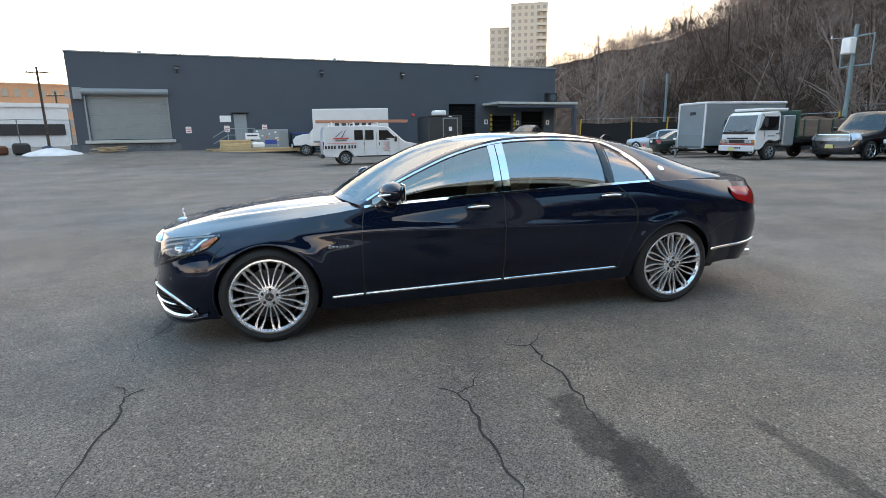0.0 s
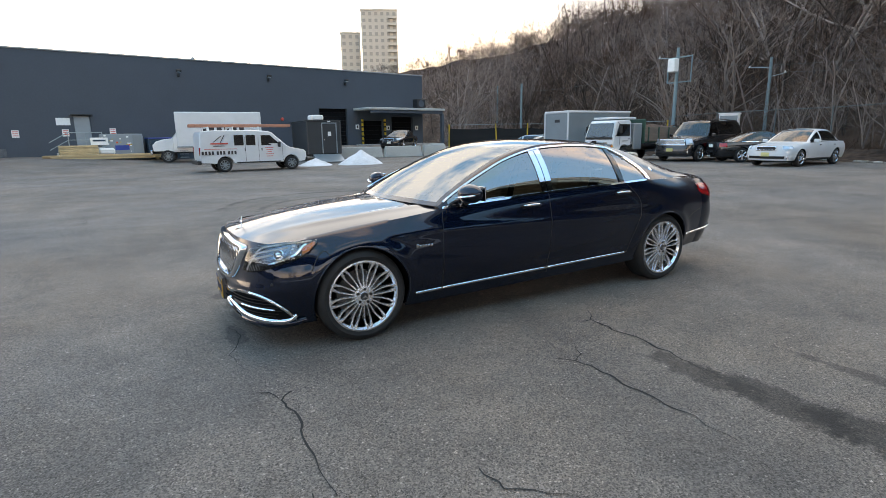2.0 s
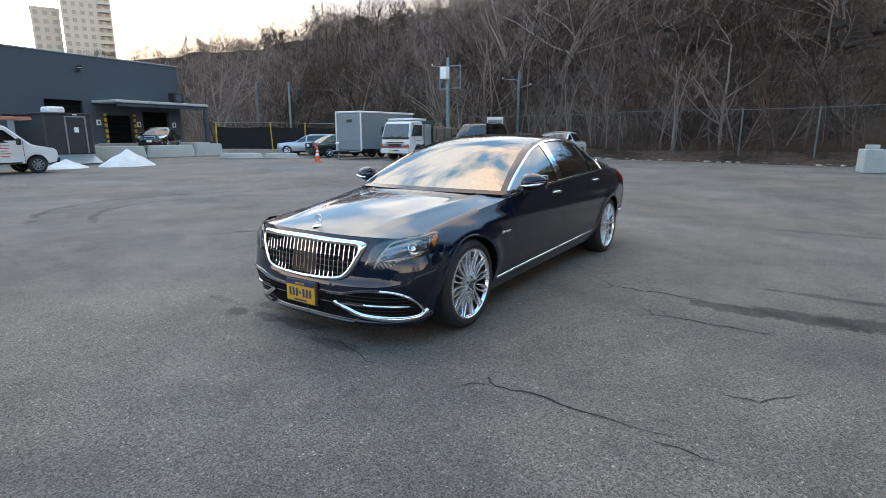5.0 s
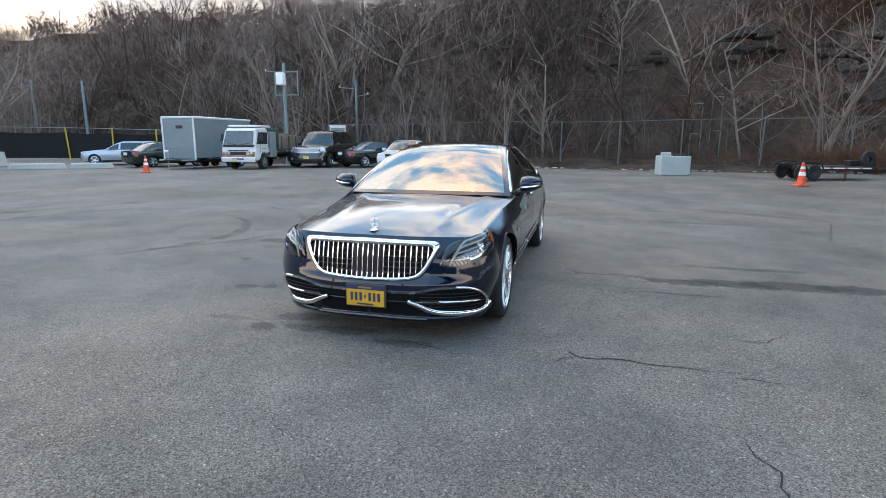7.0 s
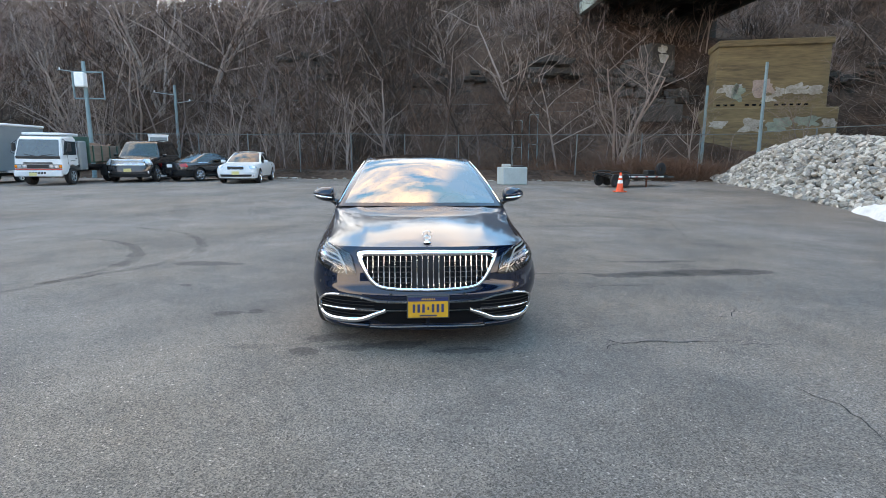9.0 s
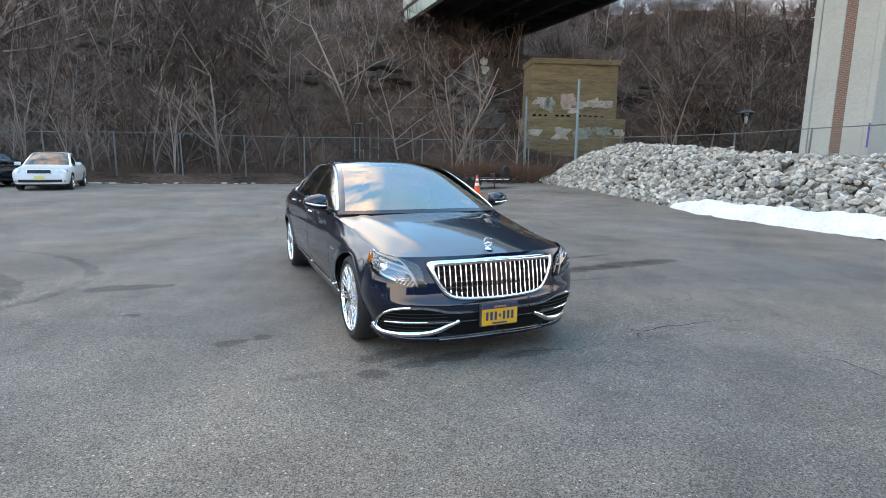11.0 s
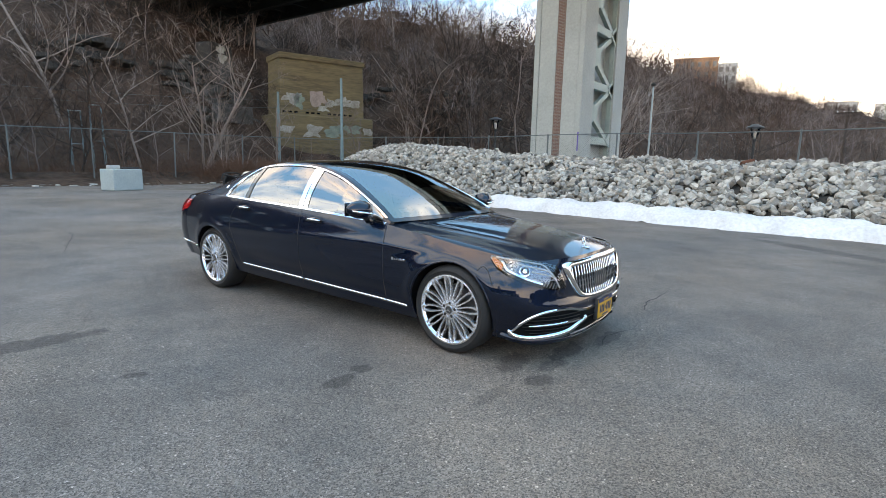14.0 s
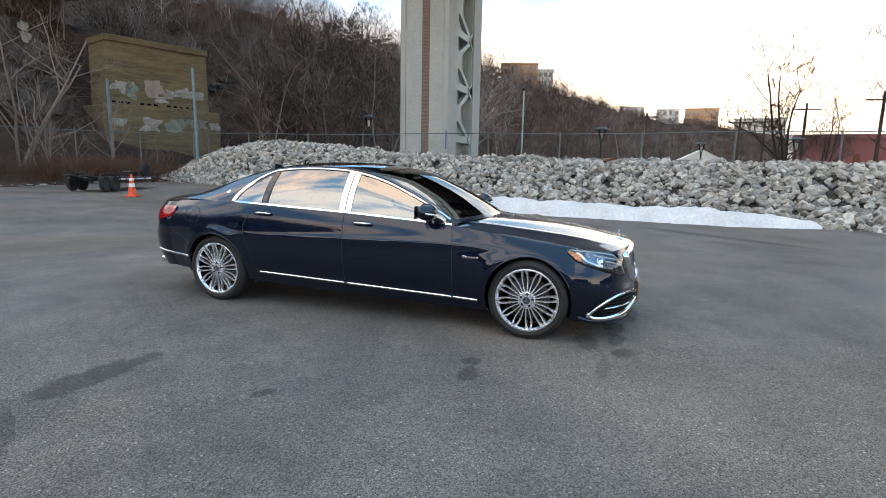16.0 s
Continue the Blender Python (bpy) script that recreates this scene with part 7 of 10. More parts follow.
for x, z, w, h, m in ((2.7, 4.75, 1.7, 1.1, M_faded_white), (2.1, 4.6, 1.0, 1.3, M_faded_green), (0.5, 4.9, 1.7, 1.4, M_faded_pink), (-0.6, 4.5, 0.9, 0.8, M_faded_white), (-1.7, 4.7, 1.6, 0.9, M_faded_white), (-2.8, 4.65, 1.4, 0.8, M_faded_white), (0.0, 4.1, 1.1, 0.6, M_faded_white)):
    b = Build()
    blot(b, x, 0.49, z + 1.75, w, h)
    part("paint_mark", b, m, abut)
for x, z, w, h, m in ((3.4, 2.75, 1.4, 0.7, M_faded_white), (1.2, 2.6, 1.9, 1.2, M_faded_white), (-0.6, 2.7, 1.6, 1.1, M_faded_green), (-2.3, 2.9, 1.9, 0.9, M_faded_green), (-3.6, 2.8, 1.1, 0.7, M_faded_white)):
    b = Build()
    blot(b, x, 1.105, z + 1.3, w, h)
    part("paint_mark", b, m, abut)
for i in range(13):
    if i not in (3, 7):
        part("weep_hole", Build().box((3.3 - 0.47 * i, 0.50, 5.42), (0.26, 0.06, 0.13), 0.01), M_dark, abut)
side_block = thing("concrete_block_wall", pose(37.9, -21.1, 9.8, 0, 0, 108), "small stained concrete block set in the slope", "retaining wall", kind="structure")
part("wall_body", Build().box((0, -0.5, -0.6), (2.4, 1.6, 2.8), 0.06), M_rockface, side_block)
b = Build()
blot(b, 0.1, 0.31, 0.35, 1.1, 0.75)
blot(b, 0.1, 0.31, -0.3, 1.1, 0.75)
part("paint_mark", b, M_faded_white, side_block)
low_wall = thing("retaining_wall", pose(32.7, -18.9, 4.9, 0, 0, 105), "low pale concrete retaining wall in the slope", "retaining wall", kind="structure")
part("wall_body", Build().box((0, 0, -0.2), (3.6, 0.6, 1.3), 0.06), M_palerock, low_wall)
# near-black inner steel, slab and end wall put the underside's shade into colour
deck = thing("viaduct_deck", pose(0, 0, 0), "high steel viaduct, underside coloured dark for shade", "bridge", kind="structure")
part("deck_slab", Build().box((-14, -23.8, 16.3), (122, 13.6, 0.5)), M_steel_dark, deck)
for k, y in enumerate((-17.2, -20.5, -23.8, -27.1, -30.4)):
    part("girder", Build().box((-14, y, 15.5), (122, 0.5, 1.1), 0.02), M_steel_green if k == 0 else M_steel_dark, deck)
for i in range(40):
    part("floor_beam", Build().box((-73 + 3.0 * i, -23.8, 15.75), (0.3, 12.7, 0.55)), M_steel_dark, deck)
part("back_wall", Build().box((47.5, -23.8, 13.4), (1.2, 14.2, 5.4), 0.05), M_rockface, deck, "added wall under the deck's end, coloured dark for the shade there")
part("parapet", Build().box((-14, -17.0, 16.9), (122, 0.25, 1.2)), M_concrete, deck)
part("parapet", Build().box((-14, -30.6, 16.9), (122, 0.25, 1.2)), M_concrete, deck)


# ---- parked cars ----
def parked_car(name, at, label, paint, L=4.6, W=1.8, H=1.43, base=2.7, over=0.9, style="sedan", rim=M_rim, face=None, plate=M_white, group="parked cars"):
    """A parked road car, nose towards its -x, standing on its wheels."""
    car = thing(name, at, label, "car", group)
    fx, rx = -L / 2 + over, -L / 2 + over + base
    tall = style == "suv"
    zb = H * (0.60 if tall else 0.635)
    zh = H * (0.57 if tall else 0.60)
    r = 0.38 if tall else 0.315
    w = W / 2
    back = {"sedan": (rx - 0.22, rx + 0.5), "coupe": (rx - 0.6, rx + 0.35), "wagon": (L / 2 - 0.45, L / 2 - 0.12), "suv": (L / 2 - 0.40, L / 2 - 0.1)}[style]
    ga, wt = fx + (0.62 if tall else 0.55), fx + (1.25 if tall else 1.45)
    gb = back[1]
    rear_roof = back[0]
    deck_z = zb * (1.03 if style in ("sedan", "coupe") else 1.0)
    body = Body(
        nose=-L / 2, nose_depth=0.45, tail=L / 2, tail_depth=0.35 if style in ("sedan", "coupe") else 0.22, square=2.8, nose_low=0.24, tail_low=0.3, mid=0.0, tuck=0.07,
        sill=[(-L / 2, 0.24 if not tall else 0.34), (0, 0.24 if not tall else 0.34), (L / 2, 0.28 if not tall else 0.38)],
        shoulder=[(-L / 2, zh * 0.86), (fx, zh * 0.98), (ga, zb * 0.98), (0.3, zb), (rx, zb * 1.02), (L / 2, deck_z * 0.97)],
        width=[(-L / 2, w * 0.95), (fx, w * 0.99), (0, w), (rx, w * 0.99), (L / 2, w * 0.93)],
        tumble=[(-L / 2, 0.1), (fx, 0.11), (0, 0.05), (rx, 0.08), (L / 2, 0.1)],
        middle=[(-L / 2, zh * 0.93), (fx, zh * 1.06), (ga, zb * 1.03), (gb, deck_z * 1.02), (L / 2, deck_z)],
        nose_set=[(0.2, 0.05), (0.4, 0.0), (0.6, 0.02), (0.8, 0.06), (1.2, 0.08)], tail_set=[(0.3, 0.05), (0.5, 0.0), (0.7, 0.01), (1.0, 0.04), (1.3, 0.06)],
        hood_edge=[(-L / 2, w * 0.7), (ga, w * 0.82)], lid_edge=w * 0.68, glass_from=ga, glass_to=gb, screen_to=wt, rear_from=rear_roof,
        belt_y=[(ga, w * 0.9), (0, w * 0.93), (rx, w * 0.91), (gb, w * (0.8 if style in ("sedan", "coupe") else 0.88))],
        belt_z=[(ga, zb * 0.975), (0.3, zb), (rx, zb * 1.02), (gb, deck_z)],
        rail_y=[(ga, w * 0.88), (wt, w * 0.68), (0.4, w * 0.66), (rear_roof, w * (0.64 if style in ("sedan", "coupe") else 0.70)), (gb, w * (0.74 if style in ("sedan", "coupe") else 0.78))],
        rail_z=[(ga, zb * 0.985), (lerp(ga, wt, 0.5), lerp(zb, H * 0.955, 0.56)), (wt, H * 0.955), (lerp(wt, rear_roof, 0.5), H * 0.975), (rear_roof, H * 0.935), (gb, deck_z * 1.01)],
        crown=[(ga, 0.01), (wt, 0.045), (0.4, 0.035), (rear_roof, 0.04), (gb, 0.015)], bow=[(ga, 0.16), (wt, 0.08), (0.3, 0.0), (rear_roof, -0.03), (gb, -0.08)],
    )
    mid = fx + base * 0.53

    def panel(x, z):
        if x < ga + 0.12:
            return "front_fender"
        if x < mid:
            return "front_door"
        if style != "coupe" and x < rx - 0.15 and z > 0.3:
            return "rear_door"
        return "rear_quarter"

    def pane(x, f, z):
        if not 0.1 < f < 0.88:
            return None
        end = gb - 0.28 if style in ("sedan", "coupe") else gb - 0.16
        lim = end - (z - zb) * (0.75 if style in ("sedan", "coupe") else 0.2)
        if ga + 0.15 < x < mid - 0.05:
            return "front_window"
        if mid + 0.05 < x < lim:
            return "rear_side_window" if abs(x - (rx + 0.05)) > 0.04 else None
        return None

    arch = r + 0.045
    shell(car, body, panel, pane, [(fx, r), (rx, r)], paint, step=0.05, radius=arch, nt=12, glass_side=M_glass_dark, glass_front=M_glass_dark)
    for s in (-1, 1):
        for ax in (fx, rx):
            wheel(car, ax, (w - 0.02) * s, r, s, r=r, rim=r * 0.7, width=0.2, spokes=5 if tall else 6, pairs=False, style="plain", metal=rim)
            well(car, ax, r, body, arch + 0.01, s)
        hz = zh * 0.84
        b = Build()
        hh = 0.13 if tall else 0.07
        b.grid(lambda u, v: body.on(body.front, lerp(0.48 if tall else 0.42, 0.93, u), hz + lerp(-hh, hh, v) + (0.0 if tall else 0.05) * u * (1 - v), 0.012, s)[0], 8, 4)
        part("headlight", b, M_lamp, car, "clear headlight", smooth="all")
        part("fog_lamp", Build().lathe([(0.0, 0.012), (0.05, 0.008), (0.055, 0.0)], (0, 0, 0), "x", 12), M_lamp, car, at=Matrix.Translation(body.on(body.front, 0.6, 0.36 + (0.1 if tall else 0), 0.0, s)[0]) @ Matrix.Rotation(math.pi, 4, "Z"))
        b = Build()
        rows = [body.on(body.wall, lerp(fx + r + 0.1, rx - r - 0.1, i / 16), body.t("sill", 0) + 0.035, 0.004, s) for i in range(17)]
        ribbon(b, rows, 0.07, 0.012)
        part("rocker", b, M_black, car)
        b = Build()
        ribbon(b, [body.on(body.cabin, lerp(ga + 0.12, gb - 0.3, i / 30), 0.06, 0.004, s) for i in range(31)], 0.03, 0.008)
        part("belt_trim", b, M_black if style != "coupe" else M_chrome, car)
        b = Build()
        tz = deck_z * 0.86
        b.grid(lambda u, v: body.on(body.back, lerp(0.45, 0.96, u), tz + lerp(-0.09, 0.07, v), 0.012, s)[0], 8, 4)
        part("tail_light", b, M_red, car, "red tail light", smooth="all")
        b = Build()
        b.box((ga + 0.28, (w + 0.08) * s, zb + 0.06), (0.1, 0.2, 0.13), 0.04)
        part("door_mirror", b, paint, car, smooth=True)
        for hx in ((mid - 0.15, rx - 0.25) if style != "coupe" else (mid - 0.1,)):
            p, n = body.on(body.wall, hx, zb * 0.88, 0.012, s)
            part("door_handle", Build().box(tuple(p), (0.16, 0.03, 0.03), 0.008), paint if paint is not M_white_paint else M_chrome, car)
        if tall:
            part("roof_rail", Build().tube([(wt + 0.1, w * 0.62 * s, H * 0.985), (0.5, w * 0.6 * s, H * 1.02), (rear_roof, w * 0.6 * s, H * 0.985)], 0.02, 6), M_black, car)
    # grille, bumper slot and plates
    b = Build()
    gh, gw = (0.13, 0.42) if tall else (0.075, 0.19)
    b.grid(lambda u, v: body.on(body.front, abs(lerp(-gw, gw, u)) + 1e-4, zh * 0.80 + lerp(-gh, gh, v), 0.012, -1 if u < 0.5 else 1)[0], 12, 4)
    grid = part("grille", b, face or M_black, car, smooth="all")
    b = Build()
    loop = [(-gw, -gh * 0.7), (-gw * 1.05, gh), (gw * 1.05, gh), (gw, -gh * 0.7), (-gw, -gh * 0.7)]
    b.tube([tuple(body.on(body.front, abs(a) + 1e-4, zh * 0.80 + z, 0.02, -1 if a < 0 else 1)[0]) for a, z in path(loop, 0.05)], 0.016 if tall else 0.01, 6, cap=False)
    part("grille_frame", b, M_chrome, grid, "bright chrome grille frame", smooth="all")
    for k in range(4 if tall else 3):
        b = Build()
        b.tube([tuple(body.on(body.front, abs(a) + 1e-4, zh * 0.80 + lerp(-gh, gh, (k + 0.7) / 4.4), 0.016, -1 if a < 0 else 1)[0]) for a in [lerp(-gw, gw, i / 10) for i in range(11)]], 0.006, 5)
        part("grille_slat", b, M_chrome if tall else M_black, grid, smooth="all")
    b = Build()
    b.grid(lambda u, v: body.on(body.front, abs(lerp(-0.5, 0.5, u)) + 1e-4, 0.36 + lerp(-0.05, 0.05, v) + (0.08 if tall else 0), 0.008, -1 if u < 0.5 else 1)[0], 12, 3)
    part("lower_intake", b, M_black, car, smooth="all")
    part("number_plate", Build().box((-L / 2 - 0.012, 0, 0.47 if not tall else 0.55), (0.03, 0.31, 0.15), 0.005), plate, car, "pale licence plate")
    part("number_plate", Build().box((L / 2 + 0.004, 0, tz * 0.96), (0.03, 0.31, 0.15), 0.005), plate, car, "pale licence plate")
    part("underbody", Build().box((0, 0, r * 0.85), (L - 0.6, W * 0.7, 0.14), 0.02), M_black, car)
    part("cabin_floor", Build().box((0.2, 0, zb * 0.7), (base * 0.8, W * 0.78, 0.06)), M_darktrim, car)
    for sy in (-0.36, 0.36):
        part("seat", Build().box((mid - 0.15, sy, zb * 0.95), (0.16, 0.46, 0.55), 0.05, Matrix.Rotation(radians(12), 3, "Y")), M_darktrim, car, smooth=True)
    face_out(car)
    return car


def put(x, y, rz):
    return pose(x, y, ground_z(x, y), 0, 0, rz)


def heading(dx, dy):
    """The turn that points a nose from -x to (dx, dy)."""
    return math.degrees(math.atan2(-dy, -dx))


parked_car("sedan", put(20.3, 7.6, heading(-1, -0.03)), "white four-door sedan parked at the fence", M_white_paint, plate=M_plate_pale)
parked_car("coupe", put(21.8, 10.0, heading(0.88, -0.47)), "black two-door coupe parked tail to the lot", M_black_paint, 4.55, 1.78, 1.37, 2.76, 0.8, "coupe")
parked_car("suv", put(21.4, 12.8, heading(-0.99, -0.12)), "large black sport utility vehicle with a chrome grille", M_black_paint, 5.3, 2.0, 1.93, 3.2, 0.98, "suv", face=M_mesh_chrome, plate=M_plate_pale)
# utility cabinet behind the fence
cab = thing("utility_cabinet", put(25.0, 13.7, 25), "pale grey steel utility cabinet beside the fence", "cabinet")
part("cabinet_body", Build().box((0, 0, 1.15), (0.6, 0.95, 2.3), 0.02), M_white, cab)
part("cabinet_roof", Build().box((0, 0, 2.32), (0.68, 1.03, 0.05), 0.01), M_white, cab)
part("cabinet_door", Build().box((-0.31, 0, 1.2), (0.02, 0.85, 2.0), 0.005), M_shutter, cab)
parked_car("station_wagon", put(21.2, 26.4, heading(-0.45, 0.89)), "pale silver-blue station wagon parked by the fence", M_silver_paint, 4.6, 1.78, 1.43, 2.65, 0.92, "wagon")
parked_car("old_sedan", put(20.4, 22.6, heading(0.95, -0.3)), "dark green sedan parked tail to the lot", M_green_paint, 4.6, 1.75, 1.4, 2.7, 0.85)
parked_car("dock_sedan", pose(15.0, 34.7, 0.63, 0, 0, heading(-0.7, -0.72)), "dark sedan parked up at the loading dock", M_black_paint, 4.7, 1.8, 1.42, 2.75, 0.9)
parked_car("far_sedan", put(-29.0, 47.0, heading(-1, 0.1)), "silver sedan parked beyond the gate", M_silver_paint, 4.5, 1.75, 1.45, 2.65, 0.9)


# ---- vans and trucks ----
def slab(outline, half, b=None, slot=0, edge=0.05):
    """A body from a side outline of (x, z), its half width given by half(z), with softened long edges."""
    b = b or Build()
    n = len(outline)
    cx, cz = sum(p[0] for p in outline) / n, sum(p[1] for p in outline) / n
    vs, fs = [], []
    for s in (-1, 1):
        for x, z in outline:
            vs.append((x, half(z) * s - edge * s, z))
        for x, z in outline:
            d = math.hypot(x - cx, z - cz)
            vs.append((x - (x - cx) / d * edge, half(z) * s, z - (z - cz) / d * edge))
    for i in range(n):
        j = (i + 1) % n
        fs += [(i, j, 2 * n + j, 2 * n + i), (i, j, n + j, n + i), (2 * n + i, 2 * n + j, 3 * n + j, 3 * n + i)]
    fs += [tuple(range(n, 2 * n)), tuple(range(3 * n, 4 * n))]
    return b.add(vs, fs, slot)


def arc(cx, cz, r, a0, a1, n=10):
    return [(cx + r * math.cos(radians(lerp(a0, a1, i / n))), cz + r * math.sin(radians(lerp(a0, a1, i / n)))) for i in range(n + 1)]


class VanSide:
    """The upright flank of the work van, as its wheel housings need it."""

    def t(self, name, x):
        return 0.42

    def side(self, x, z):
        return 0.94


van = thing("cargo_van", put(1.75, 23.5, heading(0.99, 0.06)) @ Matrix.Diagonal((0.91, 0.95, 0.92, 1)), "white work van with lettering and ladders on its roof", "van")
FA, RA = -1.95, 1.55
half_van = lambda z: 0.98 - 0.06 * sstep(1.1, 2.1, z) ** 1.2 - 0.04 * sstep(0.9, 0.4, z)
outline = [(-2.72, 0.48)] + [(-2.40, 0.42)] + arc(FA, 0.37, 0.44, 172, 8) + [(-1.4, 0.42), (1.05, 0.42)] + arc(RA, 0.37, 0.44, 172, 8) + [(2.1, 0.45), (2.68, 0.5), (2.72, 0.9), (2.66, 1.9), (2.55, 2.05), (2.0, 2.1), (0.0, 2.11), (-0.75, 2.05), (-0.95, 1.98), (-1.72, 1.28), (-1.9, 1.2), (-2.62, 1.06), (-2.74, 0.95), (-2.78, 0.7)]
part("van_body", slab(outline, half_van), M_white_paint, van, smooth=True)
b = Build()
b.add([(-1.0, -0.80, 1.93), (-1.0, 0.80, 1.93), (-1.7, 0.88, 1.29), (-1.7, -0.88, 1.29)], [(0, 1, 2, 3)])
b.v = [(x - 0.012, y, z + 0.012) for x, y, z in b.v]
part("windscreen", b, M_screen, van)
for s in (-1, 1):
    for x0, x1 in ((-0.05, 0.42), (0.55, 1.02)):
        part("side_window", Build().box(((x0 + x1) / 2, (half_van(1.6) + 0.005) * s, 1.6), (x1 - x0, 0.02, 0.52), 0.008), M_gloss_black, van)
    part("cab_window", Build().prism([(-0.35, 1.32), (-0.35, 1.84), (-0.82, 1.84), (-1.28, 1.42), (-1.3, 1.32)], (half_van(1.6) - 0.01) * s, (half_van(1.6) + 0.012) * s, "y"), M_gloss_black, van)
    for x in (-0.2, 0.48, -1.45):
        part("door_seam", Build().box((x, (half_van(1.1) + 0.002) * s, 1.12), (0.012, 0.012, 1.25)), M_bartext, van)
    for x in (-0.3, 0.56):
        part("door_handle", Build().box((x - 0.06, (half_van(1.05) + 0.012) * s, 1.12), (0.05, 0.03, 0.14), 0.008), M_bartext, van)
    part("door_mirror", Build().box((-1.25, 1.12 * s, 1.36), (0.12, 0.22, 0.28), 0.03), M_black, van)
    part("tail_light", Build().box((2.69, 0.88 * s, 1.05), (0.07, 0.14, 0.42), 0.02), M_red, van)
    part("headlight", Build().box((-2.7, 0.76 * s, 0.86), (0.12, 0.3, 0.24), 0.03), M_white, van)
    for ax in (FA, RA):
        wheel(van, ax, 0.93 * s, 0.37, s, r=0.37, rim=0.235, width=0.22, spokes=8, pairs=False, style="plain", metal=M_alu)
        well(van, ax, 0.37, VanSide(), 0.44, s)
    part("rocker", Build().box((-0.2, 0.95 * s, 0.47), (2.3, 0.03, 0.06), 0.008), M_black, van)
    # firm's marks: a drawn peak and lines that cannot be read; the number as bars
    y = (half_van(1.2) + 0.004) * s
    part("logo_stroke", Build().box((1.85, y, 1.66), (0.5, 0.01, 0.035), 0, Matrix.Rotation(radians(38), 3, "Y")), M_bartext, van)
    part("logo_stroke", Build().box((1.6, y, 1.66), (0.5, 0.01, 0.035), 0, Matrix.Rotation(radians(60), 3, "Y")), M_bartext, van)
    part("red_text_bar", Build().box((1.75, y, 1.44), (0.85, 0.01, 0.07)), M_redtext, van)
    part("text_bar", Build().box((1.75, y, 1.32), (0.6, 0.01, 0.03)), M_bartext, van)
    part("red_text_bar", Build().box((1.7, y, 1.17), (1.6, 0.01, 0.022)), M_redtext, van)
    for k in range(10):
        part("number_bar", Build().box((1.0 + 0.16 * k + (0.07 if k > 2 else 0) + (0.07 if k > 5 else 0), y, 0.98), (0.1, 0.01, 0.17)), M_bartext, van)
    for k in range(5):
        part("red_text_bar", Build().box((-0.75, y, 1.2 - 0.11 * k), (0.42 - 0.09 * (k % 3), 0.01, 0.028)), M_redtext, van)
part("front_bumper", Build().box((-2.76, 0, 0.55), (0.16, 1.9, 0.22), 0.04), M_black, van, smooth=True)
part("rear_bumper", Build().box((2.76, 0, 0.5), (0.2, 1.9, 0.2), 0.03), M_black, van)
part("grille", Build().box((-2.745, 0, 0.86), (0.06, 1.2, 0.26), 0.02), M_black, van)
for x in (-0.3, 1.0, 2.2):
    part("roof_bar", Build().box((x, 0, 2.24), (0.06, 1.7, 0.06), 0.01), M_white, van)
    for s in (-1, 1):
        part("roof_bar_foot", Build().box((x, 0.8 * s, 2.17), (0.06, 0.06, 0.22), 0.01), M_white, van)
for k, (y0, x0, x1, z) in enumerate(((-0.6, -2.3, 2.9, 2.34), (-0.2, -1.9, 2.95, 2.36), (0.35, -2.1, 2.7, 2.34))):
    lad = thing("ladder", van.matrix_basis @ pose(0, y0, z - 0.05), "orange fibreglass ladder lying on the van's roof rack", "ladder", "ladders on the van")
    for s in (-0.19, 0.19):
        part("stile", Build().box(((x0 + x1) / 2, s, 0.05), (x1 - x0, 0.04, 0.13), 0.008), M_orange_ladder, lad)
    n = int((x1 - x0) / 0.3)
    for i in range(n):
        part("rung", Build().tube([(x0 + 0.15 + 0.3 * i, -0.19, 0.05), (x0 + 0.15 + 0.3 * i, 0.19, 0.05)], 0.018, 6), M_alu, lad)

# box truck by the warehouse, nose to the west
truck = thing("box_truck", put(0.35, 33.0, heading(-0.99, 0.12)) @ Matrix.Diagonal((0.95, 0.95, 0.9, 1)), "white box truck with dark lettering parked at the warehouse", "truck")
part("cargo_box", Build().box((1.3, 0, 2.2), (5.2, 2.4, 2.3), 0.05), M_white_paint, truck, "white cargo box")
part("box_trim", Build().box((1.3, 0, 1.03), (5.24, 2.44, 0.12), 0.02), M_alu, truck)
part("hood", slab([(-2.7, 0.75), (-2.74, 1.15), (-2.55, 1.42), (-2.1, 1.56), (-1.55, 1.62), (-1.55, 0.75)], lambda z: 0.95), M_white_paint, truck, smooth=True)
part("cab", slab([(-1.57, 0.7), (-1.57, 1.62), (-1.25, 2.1), (-0.3, 2.1), (-0.3, 0.7)], lambda z: 1.0 - 0.1 * sstep(1.5, 2.4, z)), M_white_paint, truck, smooth=True)
for s in (-1, 1):
    part("headlight", Build().box((-2.72, 0.75 * s, 1.1), (0.08, 0.3, 0.22), 0.03), M_lamp, truck)
    for ax in (-1.9, 2.3):
        wheel(truck, ax, 1.0 * s, 0.42, s, r=0.42, rim=0.27, width=0.26, spokes=8, pairs=False, style="plain", metal=M_alu)
for s in (-1, 1):
    for k in range(6):
        part("letter_bar", Build().box((0.35 + 0.46 * k, 1.203 * s, 2.25), (0.3, 0.01, 0.5)), M_bartext, truck)
for s in (-1, 1):
    b = Build().lathe([(0.0, 0.006), (0.2, 0.006), (0.2, 0.0)], (3.3, 1.2 * s, 2.5), "y", 20)
    part("orange_mark", b, M_cone, truck)
part("grille", Build().box((-2.75, 0, 1.08), (0.04, 1.0, 0.36), 0.02), M_chrome, truck)
part("front_bumper", Build().box((-2.82, 0, 0.7), (0.16, 2.0, 0.28), 0.03), M_chrome, truck)
